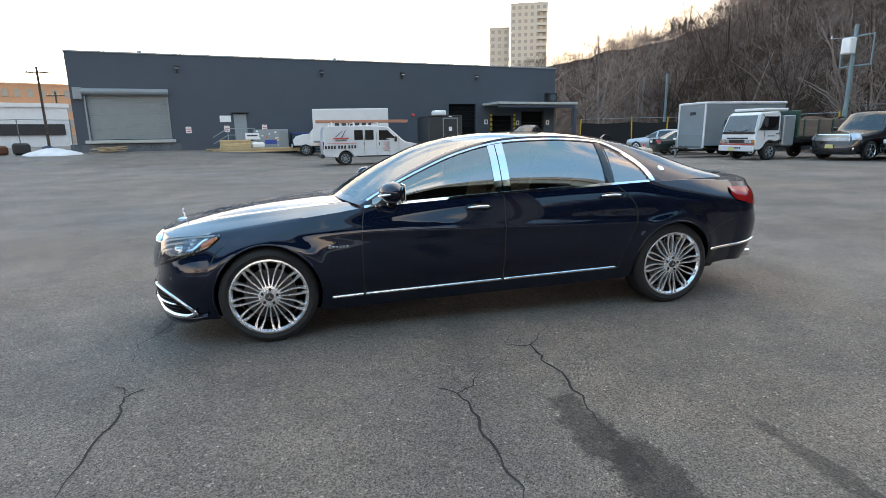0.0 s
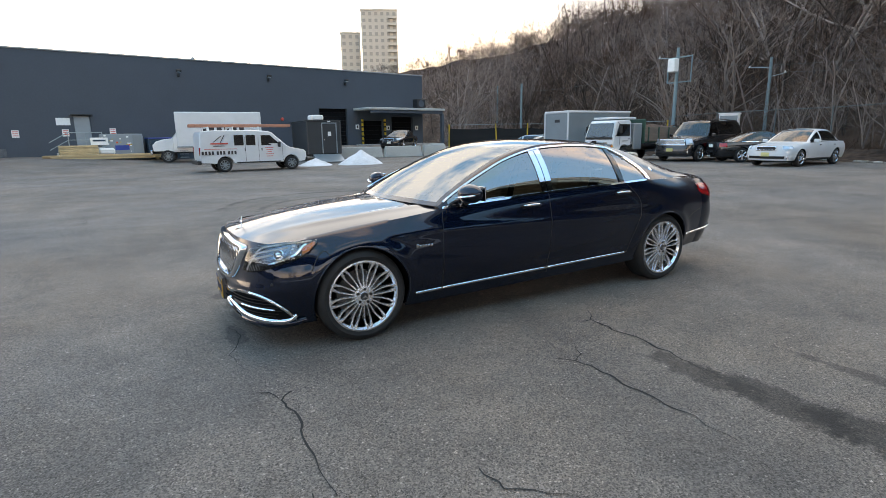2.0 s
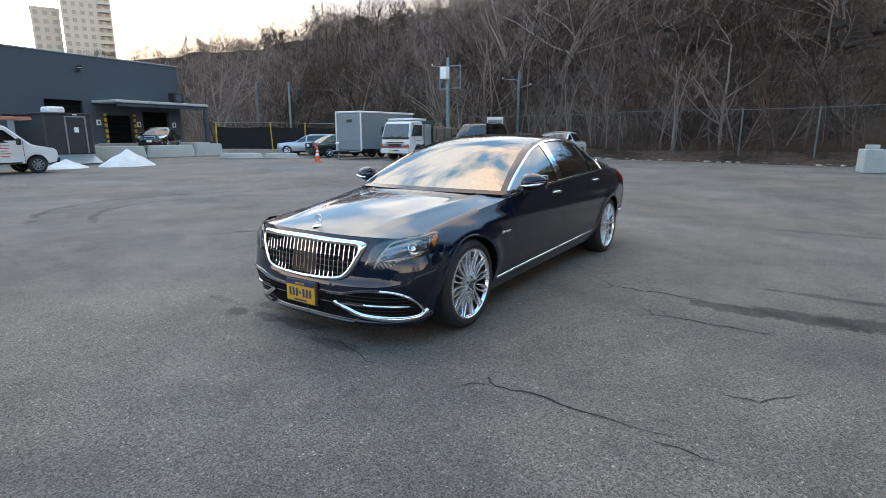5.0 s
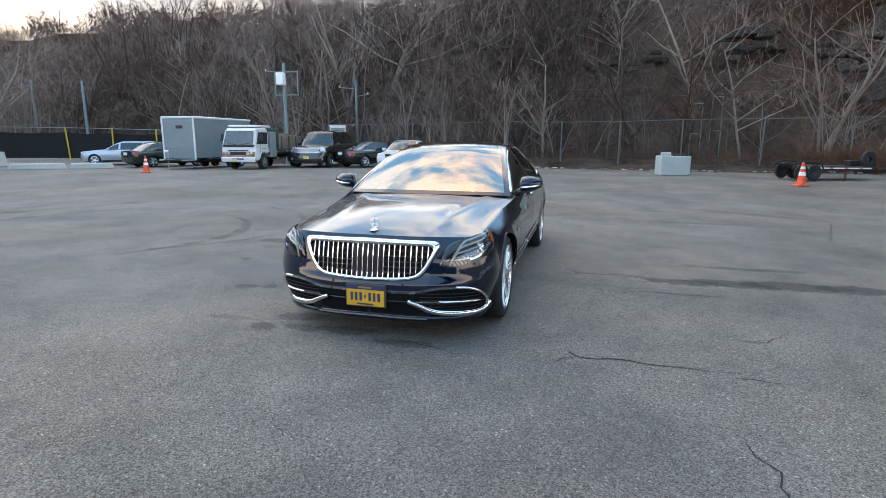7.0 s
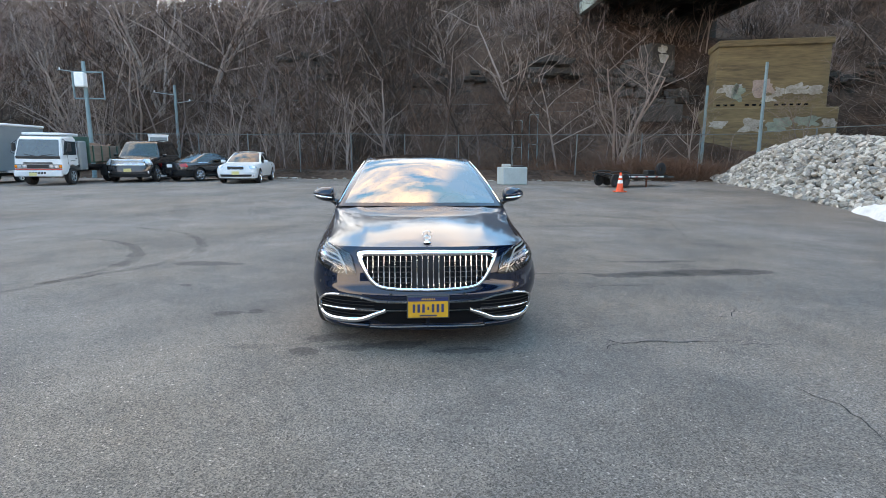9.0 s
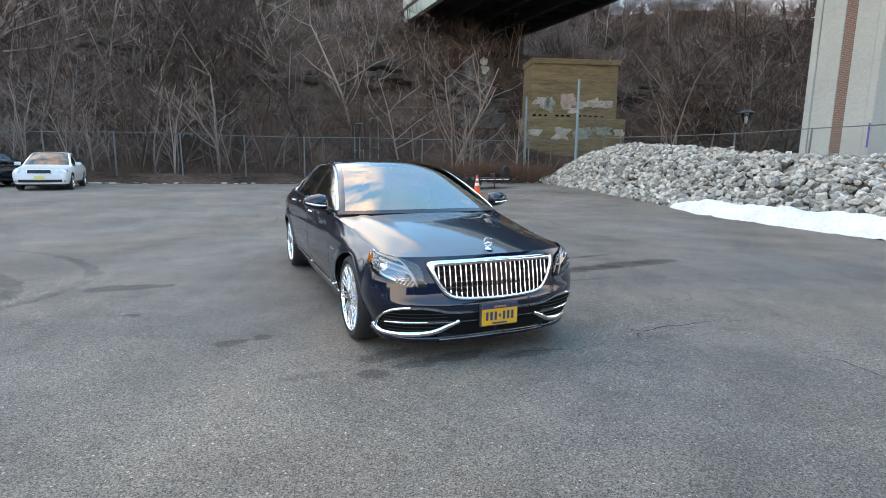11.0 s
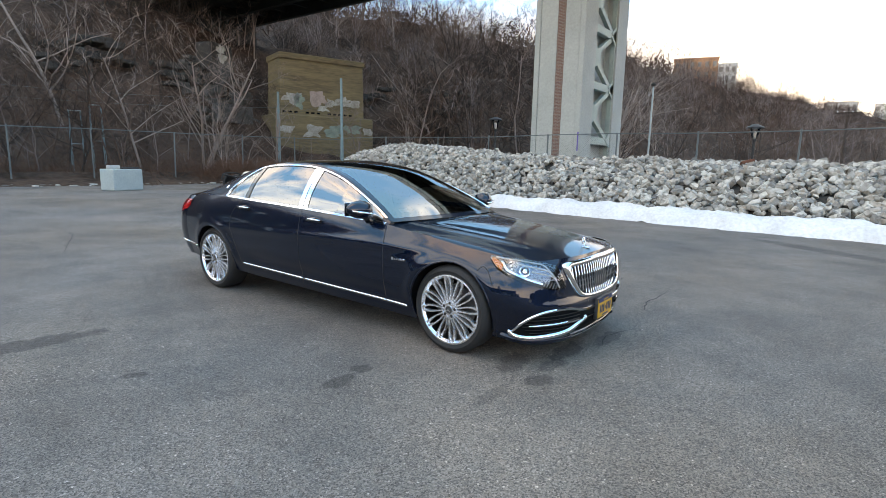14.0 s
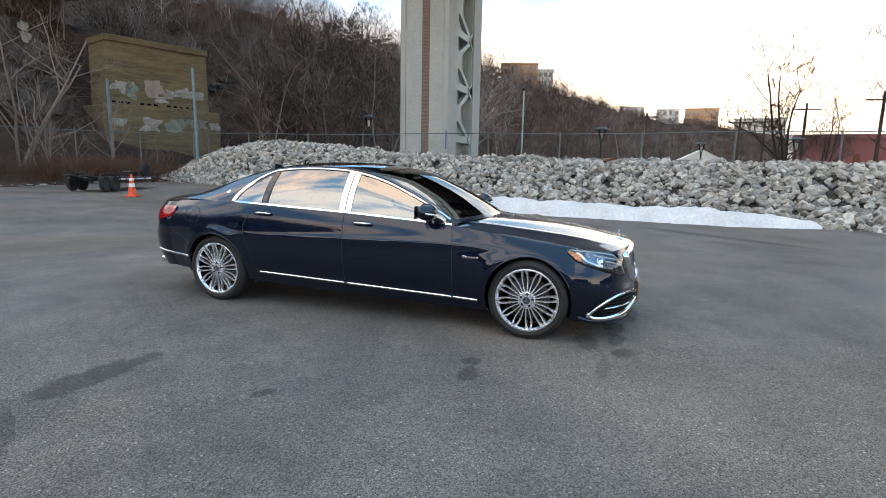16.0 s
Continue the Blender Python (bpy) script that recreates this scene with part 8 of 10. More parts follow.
part("windscreen", Build().add([(-1.3, -0.82, 2.0), (-1.3, 0.82, 2.0), (-1.58, 0.92, 1.64), (-1.58, -0.92, 1.64)], [(0, 1, 2, 3)]), M_screen, truck, at=pose(-0.015, 0, 0.012))
part("chassis", Build().box((0.5, 0, 0.72), (6.6, 0.9, 0.24), 0.02), M_black, truck)
for k in range(3):
    part("cab_step", Build().box((-0.95, -1.02, 0.35 + 0.22 * k), (0.5, 0.16, 0.04), 0.01), M_galv, truck)

# enclosed trailer
tx = put(19.4, 19.0, heading(-1, 0.03))
trailer = thing("enclosed_trailer", tx, "silver-grey enclosed cargo trailer with white corner posts", "trailer")
part("trailer_body", Build().box((0.4, 0, 1.55), (4.6, 2.02, 2.1), 0.05), M_alu, trailer, smooth=True)
part("roof_cap", Build().box((0.4, 0, 2.63), (4.66, 2.08, 0.12), 0.05), M_white_paint, trailer, smooth=True)
for s in (-1, 1):
    part("corner_post", Build().box((-1.9, 0.99 * s, 1.55), (0.09, 0.09, 2.15), 0.02), M_white_paint, trailer)
    part("side_skirt", Build().box((0.4, 1.012 * s, 0.54), (4.6, 0.02, 0.1)), M_chrome, trailer)
    for ax in (0.9, 1.75):
        wheel(trailer, ax, 0.98 * s, 0.33, s, r=0.33, rim=0.2, width=0.18, spokes=5, pairs=False, style="plain", metal=M_white)
part("stone_guard", Build().box((-1.91, 0, 0.84), (0.02, 1.9, 0.55)), M_shutter, trailer, "bright checker-plate stone guard")
part("maker_mark", Build().box((-1.915, -0.1, 2.15), (0.02, 0.42, 0.16), 0.006), M_bartext, trailer)
part("front_shelf", Build().box((-2.1, 0, 0.46), (0.5, 1.9, 0.08), 0.02), M_alu, trailer)
part("draw_bar", Build().tube([(-1.9, -0.7, 0.48), (-3.0, 0, 0.46), (-1.9, 0.7, 0.48)], 0.05, 8), M_black, trailer)
part("jack", Build().tube([(-2.6, 0.1, 0.0), (-2.6, 0.1, 0.95)], 0.045, 10), M_galv, trailer)
part("jack_crank", Build().box((-2.6, 0.2, 0.92), (0.12, 0.25, 0.1), 0.03), M_white, trailer)
part("chassis", Build().box((0.4, 0, 0.42), (4.4, 1.5, 0.14), 0.02), M_black, trailer)
for z in (1.2, 1.8):
    part("side_vent", Build().box((1.2, -1.02, z), (0.2, 0.03, 0.28), 0.01), M_black, trailer)

# cab-over tipper truck
tip = thing("tipper_truck", put(19.4, 15.05, heading(-0.98, -0.08)) @ Matrix.Diagonal((0.92, 0.88, 0.9, 1)), "white cab-over truck with a dark green tipper bed", "truck")
cabo = [(-3.1, 0.5), (-3.16, 0.95), (-3.1, 1.3), (-2.85, 2.1), (-2.72, 2.2), (-1.75, 2.24), (-1.62, 2.15), (-1.6, 0.95), (-1.75, 0.9)] + arc(-2.2, 0.42, 0.5, 60, 160) + [(-2.85, 0.48)]
part("cab", slab(cabo, lambda z: 1.0 - 0.1 * sstep(1.2, 2.2, z)), M_white_paint, tip, smooth=True)
part("windscreen", Build().add([(-2.87, -0.83, 2.05), (-2.87, 0.83, 2.05), (-3.1, 0.92, 1.32), (-3.1, -0.92, 1.32)], [(0, 1, 2, 3)]), M_screen, tip, at=pose(-0.02, 0, 0.01))
for s in (-1, 1):
    part("cab_window", Build().prism([(-1.8, 1.38), (-1.8, 2.0), (-2.6, 2.0), (-2.88, 1.38)], 0.92 * s, 0.985 * s, "y"), M_gloss_black, tip)
    part("door_seam", Build().box((-1.72, 1.0 * s, 1.35), (0.015, 0.012, 1.2)), M_bartext, tip)
    part("door_mirror", Build().box((-2.75, 1.17 * s, 1.72), (0.08, 0.16, 0.36), 0.03), M_black, tip)
    for k in (0, 1):
        part("headlight", Build().box((-3.185, (0.56 + 0.21 * k) * s, 0.87), (0.04, 0.18, 0.13), 0.02), M_lamp, tip, "square clear headlight")
    part("indicator", Build().box((-3.16, 0.93 * s, 0.87), (0.06, 0.1, 0.12), 0.02), M_amber, tip)
    part("screen_pillar", Build().tube([(-3.12, 0.93 * s, 1.32), (-2.88, 0.85 * s, 2.07)], 0.03, 6), M_white_paint, tip)
    part("wiper", Build().tube([(-3.14, 0.1 * s, 1.33), (-3.1, 0.62 * s, 1.42)], 0.012, 5), M_black, tip)
    part("mirror_arm", Build().tube([(-2.95, 0.95 * s, 1.35), (-3.02, 1.15 * s, 1.5), (-2.78, 1.17 * s, 1.92), (-2.72, 0.9 * s, 2.1)], 0.014, 6), M_black, tip)
    part("door_handle", Build().box((-1.86, 1.0 * s, 1.22), (0.12, 0.03, 0.04), 0.008), M_black, tip)
    part("door_seam", Build().box((-2.62, 1.0 * s, 1.2), (0.012, 0.012, 0.5)), M_bartext, tip)
    part("door_text", Build().box((-2.2, 1.003 * s, 1.12), (0.42, 0.006, 0.05)), M_shutter, tip)
    part("mud_guard", Build().box((0.75, 0.98 * s, 0.6), (0.03, 0.3, 0.5), 0.005), M_black, tip)
    part("side_rail", Build().box((0.0, 0.9 * s, 0.86), (3.0, 0.1, 0.14), 0.01), M_black, tip)
    for ax in (-2.2, 1.5):
        wheel(tip, ax, 0.98 * s, 0.4, s, r=0.4, rim=0.24, width=0.24, spokes=6, pairs=False, style="plain", metal=M_alu)
part("lamp_panel", Build().box((-3.155, 0, 0.87), (0.04, 1.94, 0.17), 0.01), M_black, tip)
part("cowl", Build().box((-3.125, 0, 1.27), (0.05, 1.84, 0.12), 0.015), M_black, tip)
for k in range(6):
    part("bumper_slot", Build().box((-3.274, -0.3 + 0.12 * k, 0.58), (0.01, 0.09, 0.08), 0.003), M_black, tip)
part("red_stripe", Build().box((-3.165, 0, 0.74), (0.03, 1.96, 0.05), 0.006), M_redtext, tip)
part("front_bumper", Build().box((-3.2, 0, 0.55), (0.14, 2.0, 0.26), 0.03), M_white_paint, tip)
part("grille_slot", Build().box((-3.17, 0, 1.02), (0.03, 1.2, 0.06)), M_black, tip)
part("tool_box", Build().box((-1.15, 0, 1.35), (0.7, 2.0, 1.4), 0.04), M_alu, tip, "grey steel box behind the cab")
part("wind_board", Build().box((-1.9, 0, 2.32), (1.5, 1.7, 0.12), 0.05), M_white_paint, tip)
for s in (-1, 1):
    part("bed_side", Build().box((1.1, 1.0 * s, 1.45), (3.4, 0.08, 0.8), 0.02), M_bedboard, tip)
part("bed_floor", Build().box((1.1, 0, 1.05), (3.4, 2.0, 0.1), 0.02), M_green_bed, tip)
part("bed_head", Build().box((-0.62, 0, 1.62), (0.1, 2.1, 1.3), 0.02), M_green_bed, tip)
part("bed_tail", Build().box((2.82, 0, 1.45), (0.08, 2.0, 0.8), 0.02), M_green_bed, tip)
for k in range(4):
    for s in (-1, 1):
        part("bed_rib", Build().box((-0.3 + 0.9 * k, 1.06 * s, 1.45), (0.08, 0.06, 0.8), 0.01), M_green_bed, tip)
part("bed_load", Build().grid(lambda u, v: (lerp(-0.5, 2.7, u), lerp(-0.9, 0.9, v), 1.7 + 0.3 * noise.noise(Vector((u * 4, v * 3, 2))) + 0.15), 16, 10), M_twig, tip, "heap of brushwood in the bed")
part("chassis", Build().box((-0.4, 0, 0.72), (5.0, 0.9, 0.26), 0.02), M_black, tip)
part("truck_number_plate", Build().box((-3.28, 0.2, 0.52), (0.02, 0.32, 0.15), 0.004), M_plate_pale, tip)


# ---- rubble heap ----
HEAP_BASE = [(-30, -8.2), (-9, -10.1), (-3, -10.6), (3, -11.2), (8, -12.3), (11.2, -13.2), (14.7, -14.1), (18, -15.0), (22, -16.6)]
HEAP_WIDE = [(-30, 6.6), (3, 6.2), (10, 4.8), (16, 4.0), (22, 2.6)]


def heap_z(x, y):
    """The height of the rubble surface: a long bank with its crest behind the snow."""
    base = curve(x, HEAP_BASE)
    wide = curve(x, HEAP_WIDE)
    top = curve(x, [(-30, 1.58), (-5, 1.5), (4, 1.58), (10, 1.85), (14, 1.98), (17.5, 1.55), (20, 0.8), (21.6, 0.3)])
    d = (base - y) / wide
    if d < 0 or d > 1:
        return None
    prof = sstep(0, 0.62, d) ** 0.75 if d < 0.62 else 1 - 0.35 * sstep(0.7, 1.0, d)
    return max(0.0, top * prof + 0.14 * noise.noise(Vector((x * 0.9, y * 0.9, 2.0))) * min(1, d * 6))


heap = thing("rubble_heap", pose(0, 0, 0), "long heap of pale grey and tan paving stones", "rubble heap")
b = Build()


def under(u, v):
    x = lerp(-30, 21.5, u)
    base = curve(x, HEAP_BASE)
    wide = curve(x, HEAP_WIDE)
    y = base - wide * lerp(0.002, 0.998, v)
    return x, y, (heap_z(x, y) or 0.0) + ground_z(x, y) - 0.06


b.grid(under, 110, 20)
part("core", b, M_rockface, heap, smooth="all", fix=False)


def stone_mesh(seed):
    rnd = random.Random(seed)
    sx, sy, sz = rnd.uniform(0.16, 0.31), rnd.uniform(0.12, 0.2), rnd.uniform(0.1, 0.16)
    b = Build().box((0, 0, 0), (sx, sy, sz), 0.02)
    b.v = [(x * (1 + 0.12 * noise.noise(Vector((x * 9, y * 9, z * 9 + seed)))) + rnd.uniform(-0.012, 0.012), y + rnd.uniform(-0.014, 0.014), z + rnd.uniform(-0.012, 0.012)) for x, y, z in b.v]
    return b


STONES = [stone_mesh(i) for i in range(14)]


def stone_material(per_object):
    m = bpy.data.materials.new("rubble_stone_piece" if per_object else "rubble_stone")
    m.use_nodes = True
    nt = m.node_tree
    b = nt.nodes["Principled BSDF"]
    if per_object:
        rnd = nt.nodes.new("ShaderNodeObjectInfo").outputs["Random"]
    else:
        rnd = nt.nodes.new("ShaderNodeNewGeometry").outputs["Random Per Island"]
    ramp = nt.nodes.new("ShaderNodeValToRGB")
    els = ramp.color_ramp.elements
    els[0].position, els[0].color = 0.0, (0.12, 0.12, 0.12, 1)
    els[1].position, els[1].color = 1.0, (0.54, 0.52, 0.475, 1)
    for p, c in ((0.15, (0.26, 0.235, 0.2)), (0.35, (0.36, 0.345, 0.315)), (0.5, (0.22, 0.22, 0.215)), (0.65, (0.42, 0.39, 0.345)), (0.82, (0.47, 0.455, 0.42))):
        e = els.new(p)
        e.color = (*c, 1)
    nt.links.new(rnd, ramp.inputs["Fac"])
    tc = nt.nodes.new("ShaderNodeTexCoord")
    n1 = nt.nodes.new("ShaderNodeTexNoise")
    n1.inputs["Scale"].default_value, n1.inputs["Detail"].default_value = 11.0, 6.0
    nt.links.new(tc.outputs["Object"], n1.inputs["Vector"])
    r2 = nt.nodes.new("ShaderNodeValToRGB")
    r2.color_ramp.elements[0].position, r2.color_ramp.elements[0].color = 0.3, (0.62, 0.6, 0.57, 1)
    r2.color_ramp.elements[1].position, r2.color_ramp.elements[1].color = 0.65, (1.08, 1.08, 1.08, 1)
    nt.links.new(n1.outputs["Fac"], r2.inputs["Fac"])
    mx = nt.nodes.new("ShaderNodeMix")
    mx.data_type, mx.blend_type = "RGBA", "MULTIPLY"
    mx.inputs["Factor"].default_value = 1.0
    nt.links.new(ramp.outputs["Color"], mx.inputs["A"])
    nt.links.new(r2.outputs["Color"], mx.inputs["B"])
    nt.links.new(mx.outputs["Result"], b.inputs["Base Color"])
    b.inputs["Roughness"].default_value = 0.9
    bp = nt.nodes.new("ShaderNodeBump")
    bp.inputs["Strength"].default_value, bp.inputs["Distance"].default_value = 0.4, 0.012
    nt.links.new(n1.outputs["Fac"], bp.inputs["Height"])
    nt.links.new(bp.outputs["Normal"], b.inputs["Normal"])
    return m


M_rubble, M_rubble_piece = stone_material(False), stone_material(True)
rs = random.Random(5)
stone_me = [s.mesh("stone", [M_rubble_piece]) for s in STONES]
rest = Build()
pieces = 0
for i in range(12000):
    x = rs.uniform(-27, 21.4)
    base = curve(x, HEAP_BASE)
    y = base - rs.uniform(0.0, 0.72) * curve(x, HEAP_WIDE)
    h = heap_z(x, y)
    if h is None or (h < 0.02 and rs.random() < 0.5):
        continue
    z = ground_z(x, y) + h + rs.uniform(-0.05, 0.1)
    m = pose(x, y, z, rs.uniform(-50, 50), rs.uniform(-50, 50), rs.uniform(0, 360))
    k = rs.uniform(0.6, 1.1) * (1.35 if rs.random() < 0.06 else 1.0)
    j = rs.randrange(len(STONES))
    if pieces < 300 and -3.5 < x < 2.5 and h > 0.1 and rs.random() < 0.5:
        ob = part("stone", stone_me[j], None, heap)
        ob.matrix_basis = m @ Matrix.Diagonal((k, k, k, 1))
        pieces += 1
    else:
        mk = m @ Matrix.Diagonal((k, k, k, 1))
        rest.add([mk @ Vector(p) for p in STONES[j].v], STONES[j].f)
tagged(part("loose_rubble", rest, M_rubble, heap, fix=False), kind="stuff")
solo("plastic_scrap", Build().box((0, 0, 0), (0.4, 0.26, 0.12), 0.05), M_rust, "rust-coloured plastic scrap lying on the rubble", "scrap", smooth=True, at=pose(-1.6, -14.6, (heap_z(-1.6, -14.6) or 0.4) + ground_z(-1.6, -14.6) + 0.1, 20, 15, 30))
for x, y, rz in ((1.9, -15.6, 20), (-1.8, -15.8, -30), (3.4, -14.6, 70)):
    solo("rusty_scrap", Build().box((0, 0, 0), (0.5, 0.09, 0.06), 0.015), M_rust, "rusty iron scrap lying in the rubble", "scrap", "iron scraps", at=pose(x, y, (heap_z(x, y) or 0.5) + ground_z(x, y) + 0.1, 15, 25, rz))


# ---- snow banks along the rubble ----
def snow_bank(x0, x1, width, h, seed, label):
    b = Build()

    def f(u, v):
        x = lerp(x0, x1, u)
        base = curve(x, HEAP_BASE)
        ends = min(1.0, 6 * u, 6 * (1 - u)) ** 0.6
        w = width * ends * (1 + 0.35 * noise.noise(Vector((x * 0.8, 0, seed))))
        y = base - 0.3 + w * (1 - v)
        hh = h * ends * sstep(-0.02, 0.16, v) * (math.sin(math.pi * min(1, 0.5 * v + 0.5 * v * v + 0.02)) ** 0.7) * (1 + 0.3 * noise.noise(Vector((x * 1.3, v * 2, seed))))
        return x, y, ground_z(x, y) + max(-0.01, hh + 0.06 * noise.noise(Vector((x * 3.3, y * 3.3, seed))) + 0.025 * noise.noise(Vector((x * 9, y * 9, seed))) * ends - 0.012)

    b.grid(f, 120, 14)
    return solo("snow_bank", b, M_snow, label, "snow", smooth="all", fix=False)


snow_bank(-7.3, 7.6, 0.9, 0.4, 1.0, "long bank of dirty white snow before the rubble")
snow_bank(-14.5, -8.0, 1.05, 0.36, 4.0, "shorter bank of dirty white snow before the rubble")
solo("paper_scrap", Build().box((0, 0, 0.004), (0.3, 0.2, 0.008), 0.002), M_white, "sheet of white paper lying on the asphalt", "paper", "litter", at=pose(-6.6, -10.4, ground_z(-6.6, -10.4) + 0.003, 0, 0, 20))
solo("paper_scrap", Build().box((0, 0, 0.004), (0.26, 0.16, 0.012), 0.002), M_white, "white board scrap standing in the snow", "paper", "litter", at=pose(-1.4, -10.9, ground_z(-1, -11) + 0.16, 60, 10, 40))


# ---- trees ----
def strip(b, pts, w0, w1, turn):
    """A thin twig: a narrow tapering blade along a few points."""
    i0, n = len(b.v), len(pts)
    c, sn = math.cos(turn), math.sin(turn)
    for i, p in enumerate(pts):
        w = lerp(w0, w1, i / (n - 1))
        b.v += [(p[0] - c * w, p[1] - sn * w, p[2]), (p[0] + c * w, p[1] + sn * w, p[2])]
    for i in range(n - 1):
        b.f.append((i0 + 2 * i, i0 + 2 * i + 1, i0 + 2 * i + 3, i0 + 2 * i + 2))
        b.mi.append(0)


def tree_build(seed, height, spread=0.6, stems=1, thick=0.012, kids=(8, 6, 5), solid=1, twig=0.012, bare=0.25, seg=5, lift=0.1, split=False):
    """A bare tree: a bent trunk, limbs and branches as tapered tubes down to the level solid, and finer twigs."""
    rnd = random.Random(seed)
    b, trunk = Build(), Build()
    last = len(kids)

    def grow(p, d, length, r, level):
        n = (6, 4, 3, 2 if solid > 1 else 1, 1)[level]
        bend = (0.16, 0.34, 0.42, 0.5, 0.5)[level]
        pts, rad, dirs = [Vector(p)], [r], [Vector(d)]
        dd = Vector(d)
        for i in range(n):
            dd = (dd + Vector((rnd.gauss(0, bend * 0.6), rnd.gauss(0, bend * 0.6), rnd.gauss(lift * (0.3 if level == 0 else 1), bend * 0.35)))).normalized()
            pts.append(pts[-1] + dd * (length / n))
            rad.append(max(twig * 0.5, r * (1 - 0.62 * (i + 1) / n)))
            dirs.append(Vector(dd))
        if level <= solid:
            (trunk if level == 0 and split else b).tube([tuple(q) for q in pts], rad, max(3, seg - level), cap=False)
        else:
            strip(b, [tuple(q) for q in pts], max(r, twig), twig * 0.35, rnd.uniform(0, math.pi))
        if level >= last:
            return
        for k in range(kids[level]):
            f = rnd.uniform(bare if level == 0 else 0.2, 1.0)
            i = min(n - 1, int(f * n))
            base = pts[i].lerp(pts[i + 1], f * n - i)
            az = rnd.uniform(0, 2 * math.pi)
            side = Vector((math.cos(az), math.sin(az), rnd.uniform(-0.25, 0.55)))
            nd = (dirs[i] * rnd.uniform(0.35, 0.9) + side * (0.5 + spread * rnd.uniform(0.4, 1.0))).normalized()
            grow(base, nd, length * rnd.uniform(0.36, 0.66) * (1.15 - 0.4 * f), max(twig, rad[i] * rnd.uniform(0.4, 0.68)), level + 1)

    for k in range(stems):
        lean = 0.32 if stems > 1 else 0.12
        foot = Vector((rnd.uniform(-0.2, 0.2), rnd.uniform(-0.2, 0.2), -0.3)) if stems > 1 else Vector((0, 0, -0.3))
        grow(foot, Vector((rnd.uniform(-lean, lean), rnd.uniform(-lean, lean), 1)).normalized(), height * rnd.uniform(0.72, 1.0), height * thick, 0)
    return (trunk, b) if split else b


NEAR = [tree_build(100 + i, 7.0 + (i % 4) * 1.2, 0.5 + 0.15 * (i % 3), 1 + (i % 2) + (i % 5 == 3), 0.0105 - 0.0018 * (i % 3), (8, 6, 4, 2), 1, 0.0105, 0.22, 6, 0.04, True) for i in range(10)]
SLIM = [tree_build(500 + i, 3.6 + 0.6 * (i % 4), 0.55, 1 + (i % 3), 0.0075, (7, 5, 4), 1, 0.007, 0.2, 5, 0.12, True) for i in range(8)]
near_me = [tuple(t.mesh(nm, [(M_bark_pale, M_bark, M_bark_grey)[i % 3]], "all", fix=False) for nm, t in zip(("trunk", "crown"), pair)) for i, pair in enumerate(NEAR)]
slim_me = [tuple(t.mesh(nm, [(M_bark_grey, M_bark_pale, M_twig)[i % 3]], "all", fix=False) for nm, t in zip(("trunk", "crown"), pair)) for i, pair in enumerate(SLIM)]


def plant(i, x, y, z, k, rz, label):
    ob = thing("tree", pose(x, y, z - 0.1, 0, 0, rz) @ Matrix.Diagonal((k, k, k, 1)), label, "tree", "bare trees on the slope")
    trunk, crown = near_me[i % len(near_me)]
    part("trunk", trunk, None, ob)
    part("crown", crown, None, ob)
    return ob


def hill_at(x, y):
    """The height of the slope under a plan point, by the nearest sample."""
    best, z = 1e9, 0.0
    for sx, sy, sz in HILL_PTS:
        d = (sx - x) ** 2 + (sy - y) ** 2
        if d < best:
            best, z = d, sz
    return z


HILL_PTS = [hill(i / 300, j / 30) for i in range(60, 200) for j in range(0, 18)]
rt = random.Random(11)
BARK_WORDS = ("bare pale-barked tree on the slope", "bare grey-brown winter tree on the slope", "bare lilac-grey tree on the slope")
for i, (x, y, k) in enumerate(((26.5, -9.5, 1.0), (25.8, -6.2, 0.75), (29, -2.5, 1.15), (27.5, -13.5, 0.8), (30.5, 3.5, 1.2), (28.5, 8.0, 1.0), (33, -8, 1.2), (35, 0, 1.3), (33.5, 11, 1.25), (31, 17.5, 1.1), (35.5, 22, 1.3), (30.2, 24.5, 0.9),
                               (33, 30, 1.1), (38, 15, 1.2), (37, -14, 1.2), (24.8, -24.5, 0.7), (26.0, -32, 0.9), (22.5, -36, 0.9), (40, 6, 1.3), (41, -4, 1.3), (36, 36, 1.2), (34, 45, 1.2), (39, 29, 1.3), (31, 52, 1.2), (28, 48, 1.0),
                               (24, 52, 1.2), (26, 58, 1.3), (18, -40, 0.9), (21, -46, 1.2), (16.5, -50, 1.3), (13, -58, 1.4), (9.5, -48, 1.0), (25, -40, 1.3), (19, -60, 1.3), (4.0, -62, 1.3), (-2, -80, 1.3),
                               (26.8, 1.2, 0.95), (27.6, 5.2, 0.85), (29.2, 13.2, 1.0), (29.8, 20.5, 1.05), (31.8, 27.5, 1.0), (27.2, -4.2, 0.85), (36.5, 7.5, 1.2), (37.5, 18.5, 1.2), (34.2, -3.5, 1.1))):
    plant(i, x, y, hill_at(x, y), k, rt.uniform(0, 360), BARK_WORDS[i % len(near_me) % 3])
for i in range(76):
    f = rt.random()
    x, y = curve(f, [(0, 28.4), (0.3, 26.8), (0.6, 25.0), (1, 23.0)]) + rt.uniform(0.3, 9.0) * rt.random(), lerp(22, -19, f)
    if y < -10 and i % 3:
        continue
    sap = thing("sapling", pose(x, y, max(hill_at(x, y), ground_z(x, y)) - 0.05, 0, 0, rt.uniform(0, 360)), "slim bare sapling behind the wire fence", "tree", "saplings along the fence")
    sap.matrix_basis = sap.matrix_basis @ Matrix.Diagonal([rt.uniform(0.7, 1.35)] * 3 + [1])
    for nm, me in zip(("trunk", "crown"), slim_me[i % len(slim_me)]):
        part(nm, me, None, sap)
